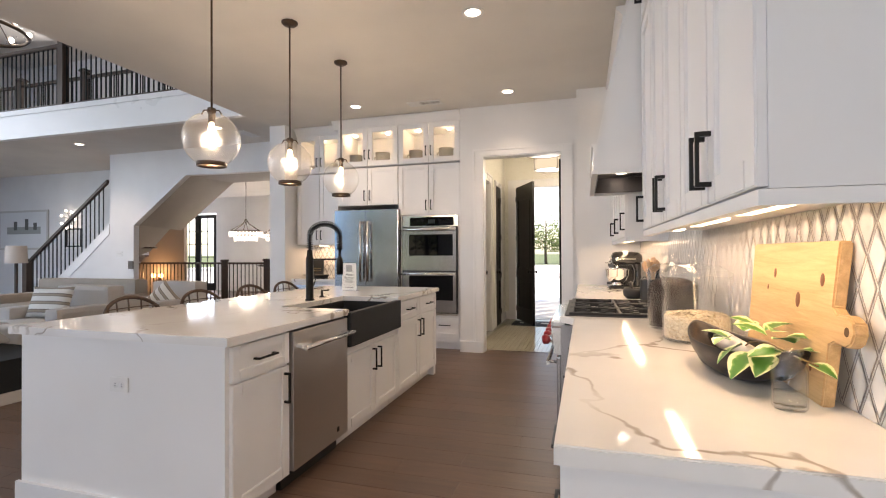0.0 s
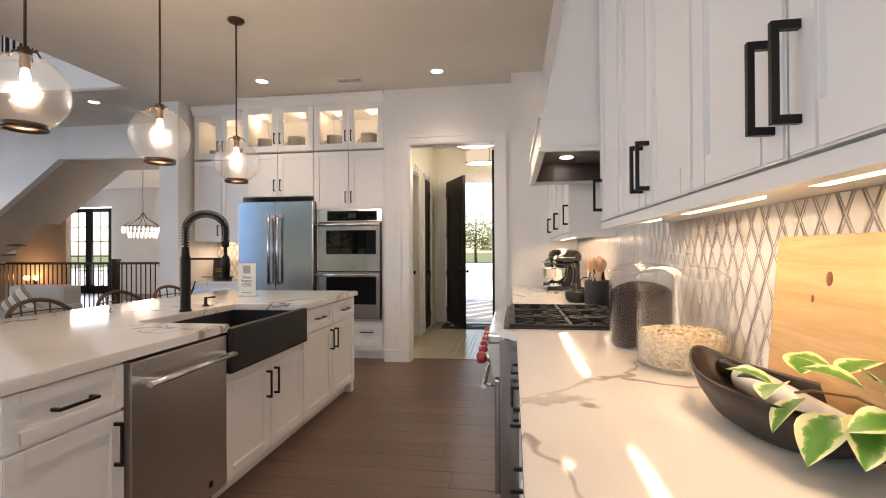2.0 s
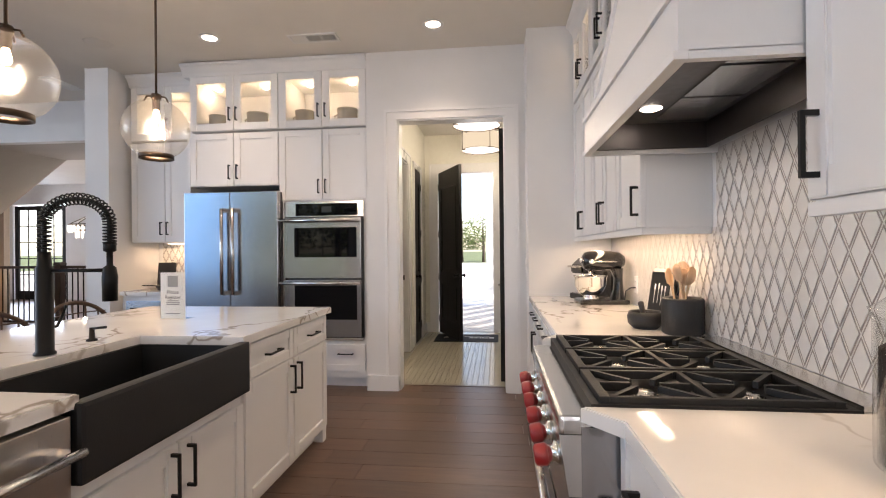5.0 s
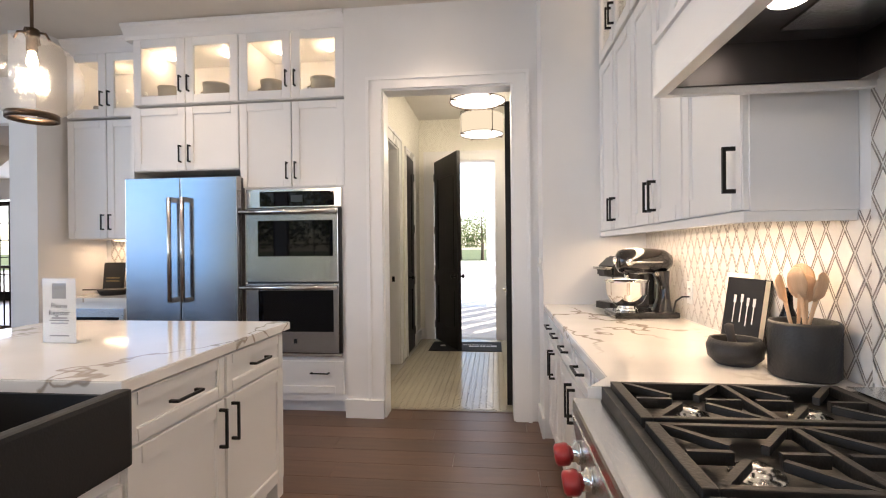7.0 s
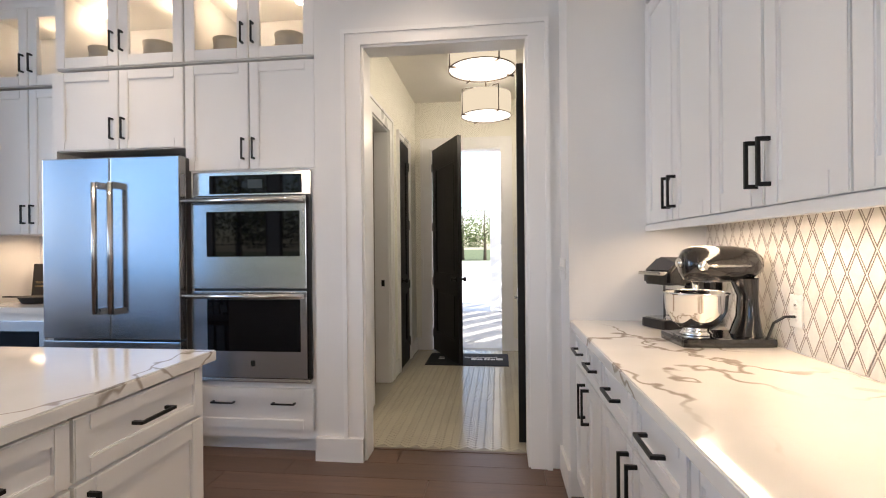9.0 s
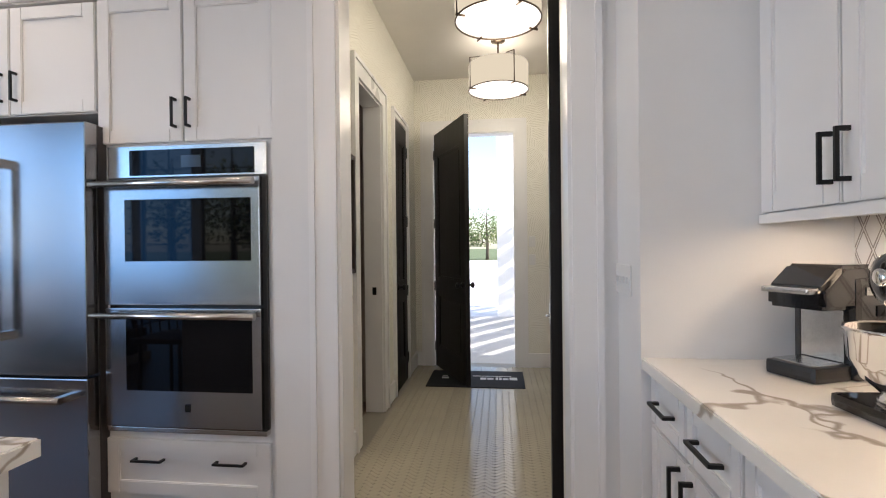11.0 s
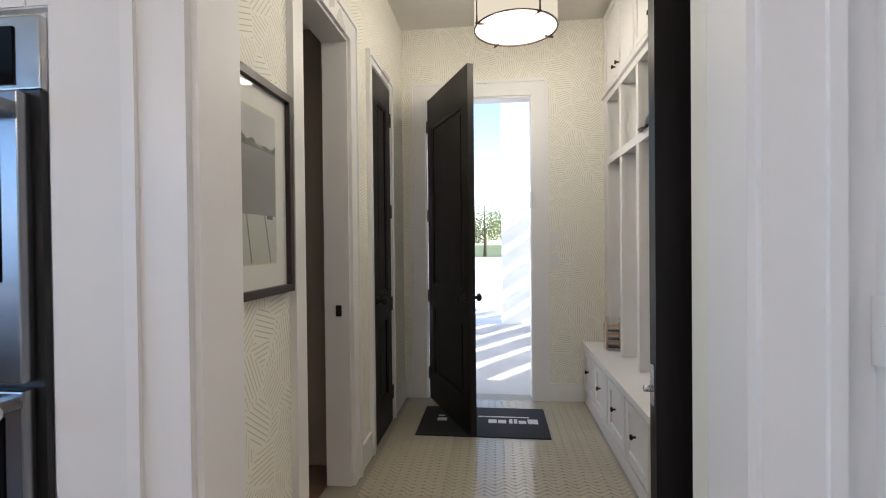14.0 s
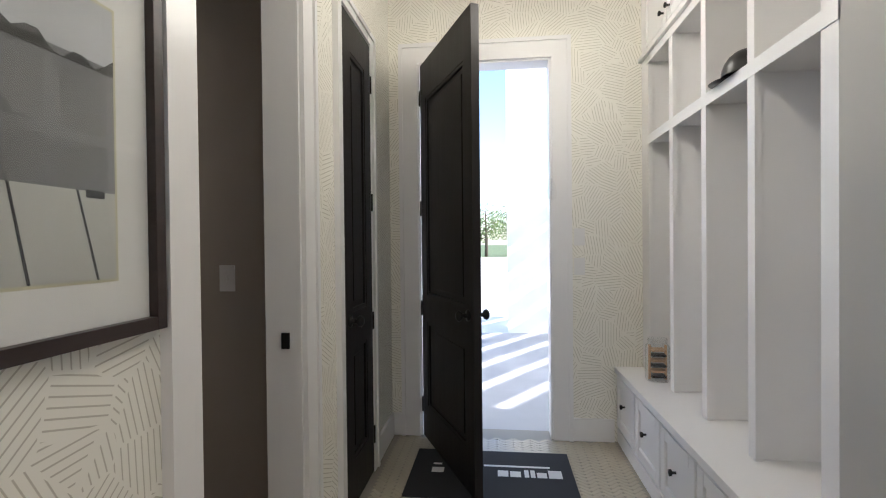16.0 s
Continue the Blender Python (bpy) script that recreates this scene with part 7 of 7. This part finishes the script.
part("printed_cleat", bmbox(0.0078, 0.54, n0 + 0.148, 0.0084, 0.58, n0 + 0.162), INKD, fr)
part("printed_boat", bmbox(0.0078, 0.335, n1 - 0.145, 0.0084, 0.375, n1 - 0.135), INKD, fr)
gl = part("glazing", bmbox(0.010, 0.028, 0.028, 0.012, W - 0.028, H - 0.028), GLASS, fr)
gl.visible_shadow = False

jr = thing("glass_lantern", pose(0.235, 9.945, 0.4985), "clear glass jar lantern with a slatted wooden insert", "lantern")
g = part("jar", lathe(bmesh.new(), [(0, 0.004), (0.062, 0.0), (0.066, 0.02), (0.066, 0.20), (0.05, 0.225), (0.05, 0.25), (0.054, 0.25), (0.054, 0.22), (0.07, 0.20), (0.07, 0.0)], 28), GLASS, jr)
g.visible_shadow = False
for i in range(6):
    part("slat", bmbox(-0.04, -0.035, 0.02 + i * 0.031, 0.04, 0.035, 0.032 + i * 0.031), SPOONW if i % 2 else BLACKPL, jr)
for sx in (-1, 1):
    part("upright", bmbox(sx * 0.046 - 0.006, -0.008, 0.006, sx * 0.046 + 0.006, 0.008, 0.21), SPOONW, jr)
cap = thing("black_cap", pose(0.30, 9.06, 1.9855), "black baseball cap lying in a locker cubby", "cap")
bm = bmesh.new()
bmesh.ops.create_uvsphere(bm, u_segments=20, v_segments=12, radius=0.09)
bmesh.ops.delete(bm, geom=[v for v in bm.verts if v.co.z < -0.01], context="VERTS")
for f in bm.faces:
    f.smooth = True
for v in bm.verts:
    v.co.z = max(0.0, v.co.z) * 1.15
part("crown", bm, COVER, cap)
bm = lathe(bmesh.new(), [(0.0, 0.004), (0.08, 0.006), (0.09, 0.001), (0.0, 0.0)], 20)
part("brim", bm, COVER, cap, "", pose(-0.02, 0.09, 0.0) @ Matrix.Diagonal((0.9, 1.0, 1, 1)))
hk = thing("coat_hook", pose(0.40, 8.487, 1.20), "black coat hook with a dark strap inside the locker", "hook")
part("hook", tube(bmesh.new(), [(0, 0, 0), (0, 0.05, -0.01), (0, 0.055, 0.03)], 0.007, 8), BLACKM, hk)
part("strap", bmbox(-0.03, 0.004, -0.16, 0.03, 0.03, 0.02, bevel=0.01), COVER, hk)

# ---- trees outside ----
LEAF = shader("leaf_green", (0.07, 0.11, 0.03), 0.6)
nn = Nodes(LEAF)
nn.color(nn.ramp(nn.add("ShaderNodeNewGeometry").outputs["Random Per Island"], (0.0, (0.035, 0.065, 0.015)), (0.6, (0.08, 0.13, 0.03)), (1.0, (0.15, 0.17, 0.05))))
BARK = paint("bark", (0.09, 0.07, 0.05), 0.9, 1.0, 0.3)


def tree(x, y, h, seed):
    rnd = random.Random(seed)
    t = thing("tree", pose(x, y, -0.16), "leafy green tree beyond the house", "tree", "trees outside")
    bm = tube(bmesh.new(), [(0, 0, 0), (0.05, 0.03, h * 0.3), (-0.05, 0.05, h * 0.6), (0.02, 0, h * 0.9)], [0.20, 0.15, 0.09, 0.03], 8)
    ends = []
    for k in range(9):
        a, z = rnd.random() * 6.28, h * (0.28 + 0.06 * k)
        ln = h * 0.30 * (1.1 - k / 12)
        e = Vector((ln * math.cos(a), ln * math.sin(a), z + ln * 0.5))
        tube(bm, [(0, 0, z), e * 0.5 + Vector((0, 0, z * 0.5)), e], [0.06, 0.04, 0.015], 6)
        ends.append(e)
    part("trunk", bm, BARK, t)
    verts, faces = [], []
    for i in range(1500):
        e = ends[i % 9]
        c = Vector((0, 0, 0)).lerp(e, rnd.uniform(0.5, 1.1)) + Vector((rnd.gauss(0, 0.09), rnd.gauss(0, 0.09), rnd.gauss(0, 0.07))) * h
        c.z = max(c.z, e.z * 0.55)
        u = Vector((rnd.gauss(0, 1), rnd.gauss(0, 1), rnd.gauss(0, 1))).normalized()
        w = u.orthogonal().normalized()
        s = 0.10 * h / 6 * rnd.uniform(0.7, 1.6)
        b0 = len(verts)
        verts += [c - u * s, c + w * s * 0.5, c + u * s, c - w * s * 0.5]
        faces.append((b0, b0 + 1, b0 + 2, b0 + 3))
    me = bpy.data.meshes.new("crown")
    me.from_pydata(verts, [], faces)
    me.materials.append(LEAF)
    cr = new("crown", me)
    cr.parent = t
    tagged(cr, kind="stuff")
    return t


T0 = tree(-2.6, -12.0, 6.5, 4)
for x, y, k in ((-0.6, -13.5, 1.1), (-5.0, -14, 1.0), (-8.5, -12.5, 1.15), (1.5, -12.5, 0.9), (-3.6, -17, 1.3), (-0.0, -18, 1.3), (-11.0, -12, 1.05), (-13.5, -13, 1.2), (-16, -12, 0.9), (-10, -17, 1.3)):
    copy_thing(T0, pose(x, y, -0.16, 0, 0, k * 200))
T1 = tree(-1.9, 60.0, 6.5, 9)
for x, y, k in ((-4.6, 62, 1.0), (0.8, 63, 1.2), (-15.5, 26, 1.2), (-18.5, 28, 0.9), (-13, 30, 1.0)):
    copy_thing(T1, pose(x, y, -0.16, 0, 0, k * 170))

# ---- pieces: backsplash tiles, floor boards, mudroom herringbone ----
def clip(poly, axis, lim, sign):
    out = []
    for i, p in enumerate(poly):
        q = poly[(i + 1) % len(poly)]
        a, b = sign * (p[axis] - lim), sign * (q[axis] - lim)
        if a <= 0:
            out.append(p)
        if a * b < 0:
            t = a / (a - b)
            out.append((p[0] + (q[0] - p[0]) * t, p[1] + (q[1] - p[1]) * t))
    return out


def clip_rect(poly, u0, u1, v0, v1):
    for axis, lim, sign in ((0, u0, -1), (0, u1, 1), (1, v0, -1), (1, v1, 1)):
        if poly:
            poly = clip(poly, axis, lim, sign)
    return poly if len(poly) > 2 else []


def tile_wall(name, m, rects, single_u, label):
    """Long diamonds of white marble, each ringed by thin grey strips; u along local x, v up, facing -y."""
    wall = tagged(new(name), label, "", "", "structure")
    wall.matrix_basis = m
    bm = bmesh.new()
    for u0, u1, v0, v1 in rects:
        box(bm, u0, 0.0, v0, u1, 0.004, v1)
    part("grout", bm, GROUT, wall)
    a, b = 0.0385, 0.072
    rings, rest = bmesh.new(), bmesh.new()
    shared = None
    for u0, u1, v0, v1 in rects:
        for j in range(-1, int((v1 - v0) / b) + 2):
            for i in range(-1, int((u1 - u0) / (2 * a)) + 2):
                cu, cv = u0 + (2 * i + (j % 2)) * a, v0 + j * b

                def dia(s):
                    return [(cu - a * s, cv), (cu, cv - b * s), (cu + a * s, cv), (cu, cv + b * s)]
                o, n = dia(0.94), dia(0.80)
                for k in range(4):
                    q = clip_rect([o[k], o[(k + 1) % 4], n[(k + 1) % 4], n[k]], u0, u1, v0, v1)
                    if q:
                        rings.faces.new([rings.verts.new((x, -0.0012, z)) for x, z in q])
                full = dia(0.79)
                c = clip_rect(full, u0, u1, v0, v1)
                if not c:
                    continue
                whole = len(c) == 4 and all(abs(p[0] - q[0]) + abs(p[1] - q[1]) < 1e-6 for p, q in zip(sorted(c), sorted(full)))
                if whole and single_u[0] < cu < single_u[1]:
                    if shared is None:
                        t = bmesh.new()
                        f = [t.verts.new((x - cu, -0.0022, z - cv)) for x, z in full]
                        r = [t.verts.new((x - cu, 0.0, z - cv)) for x, z in dia(0.81)]
                        t.faces.new(f)
                        for k in range(4):
                            t.faces.new((r[k], r[(k + 1) % 4], f[(k + 1) % 4], f[k]))
                        shared = bpy.data.meshes.new("tile")
                        t.to_mesh(shared)
                        t.free()
                        shared.materials.append(MARBLE)
                    ob = new("tile", shared)
                    ob.parent = wall
                    ob.location = (cu, 0, cv)
                else:
                    rest.faces.new([rest.verts.new((x, -0.0022, z)) for x, z in c])
    tagged(part("grey_strips", rings, GREYST, wall), kind="stuff")
    tagged(part("tiles", rest, MARBLE, wall), kind="stuff")
    return wall


# local x runs from the far end of the counter back towards the viewer
tile_wall("wall_backsplash", pose(0.645, 6.748, 0, 0, 0, -90), [(0.0, 1.906, 0.9155, 1.395), (1.908, 2.992, 0.931, 1.73), (2.994, 4.78, 0.9155, 1.395)], (1.45, 3.2), "white marble diamond tiles with grey strips above the counter")
tile_wall("wall_backsplash_side", pose(-4.11, 7.756, 0), [(0.0, 0.765, 0.9155, 1.418)], (9, 10), "white marble diamond tiles with grey strips beside the refrigerator")


def boards():
    """Wide oak boards along x; those by the island and the walkway are single pieces."""
    rnd = random.Random(21)
    near = tagged(new("floor_boards"), "wide brown oak floorboards with dark seams", "", "", "structure")
    far = bmesh.new()
    w, g = 0.19, 0.0012
    y, row = -4.55, 0
    meshes = {}
    while y < 7.22:
        y1 = min(y + w, 7.222)
        x = -14.55 - rnd.random() * 1.5
        while x < 0.76:
            ln = rnd.choice((1.2, 1.5, 1.8, 2.1))
            a, b = max(x, -14.55), min(x + ln, 0.6)
            if b - a > 0.05:
                if a > -4.6 and y > 1.0 and y1 - y > 0.18:
                    key = round(b - a, 3)
                    if key not in meshes:
                        t = bmbox(g, g, -0.012, key - g, w - g, 0.0, bevel=0.0015)
                        me = bpy.data.meshes.new("board")
                        t.to_mesh(me)
                        t.free()
                        me.materials.append(FLOORW)
                        meshes[key] = me
                    ob = new("board", meshes[key])
                    ob.parent = near
                    ob.location = (a, y, 0)
                else:
                    box(far, a + g, y + g, -0.012, b - g, y1 - g, 0.0)
            x += ln
        y += w
        row += 1
    tagged(part("boards", far, FLOORW, near), kind="stuff")


boards()


def herringbone():
    """Small glossy bricks laid in herringbone over the mudroom floor."""
    floor = tagged(new("floor_tiles"), "small glossy greige herringbone floor tiles", "", "", "structure")
    L, W, g = 0.078, 0.026, 0.0012
    x0, x1, y0, y1 = MX0 + 0.001, 0.07, 7.252, 10.249
    rnd = random.Random(8)
    c = math.cos(radians(45))
    rest = bmesh.new()
    shared = []
    for turn in (45, -45):
        t = bmbox(-L / 2 + g, -W / 2 + g, -0.006, L / 2 - g, W / 2 - g, 0.0, bevel=0.0012)
        bmesh.ops.rotate(t, cent=(0, 0, 0), matrix=Matrix.Rotation(radians(turn), 3, "Z"), verts=t.verts[:])
        me = bpy.data.meshes.new("tile")
        t.to_mesh(me)
        t.free()
        me.materials.append(MUDTILE)
        shared.append(me)
    count = 0
    cw = (L * c)                                # width of one zigzag column
    step = W / c                                # advance along y
    ncol = int((x1 - x0) / cw) + 2
    for i in range(ncol):
        cx = x0 + (i + 0.5) * cw
        turn = i % 2
        for j in range(int((y1 - y0) / step) + 3):
            cy = y0 + j * step - 0.02
            if not (x0 + 0.03 < cx < x1 - 0.03 and y0 + 0.03 < cy < y1 - 0.03):
                continue
            tilt = (rnd.gauss(0, 0.006), rnd.gauss(0, 0.006), 0)
            if 8.35 < cy < 9.44 and -0.95 < cx < -0.45 and count < 300:
                ob = new("tile", shared[turn])
                ob.parent = floor
                ob.location, ob.rotation_euler = (cx, cy, 0), tilt
                count += 1
            else:
                a = radians(45 if turn == 0 else -45)
                d, n = Vector((math.cos(a), math.sin(a), 0)), Vector((-math.sin(a), math.cos(a), 0))
                hl, hw = L / 2 - g, W / 2 - g
                f = []
                for sx, sy in ((-1, -1), (1, -1), (1, 1), (-1, 1)):
                    p = d * hl * sx + n * hw * sy
                    f.append(rest.verts.new((cx + p.x, cy + p.y, p.y * tilt[0] - p.x * tilt[1])))
                k = []
                for v in f:
                    k.append(rest.verts.new((v.co.x, v.co.y, -0.006)))
                rest.faces.new(f)
                for q in range(4):
                    rest.faces.new((k[q], k[(q + 1) % 4], f[(q + 1) % 4], f[q]))
    tagged(part("tiles", rest, MUDTILE, floor), kind="stuff")


herringbone()
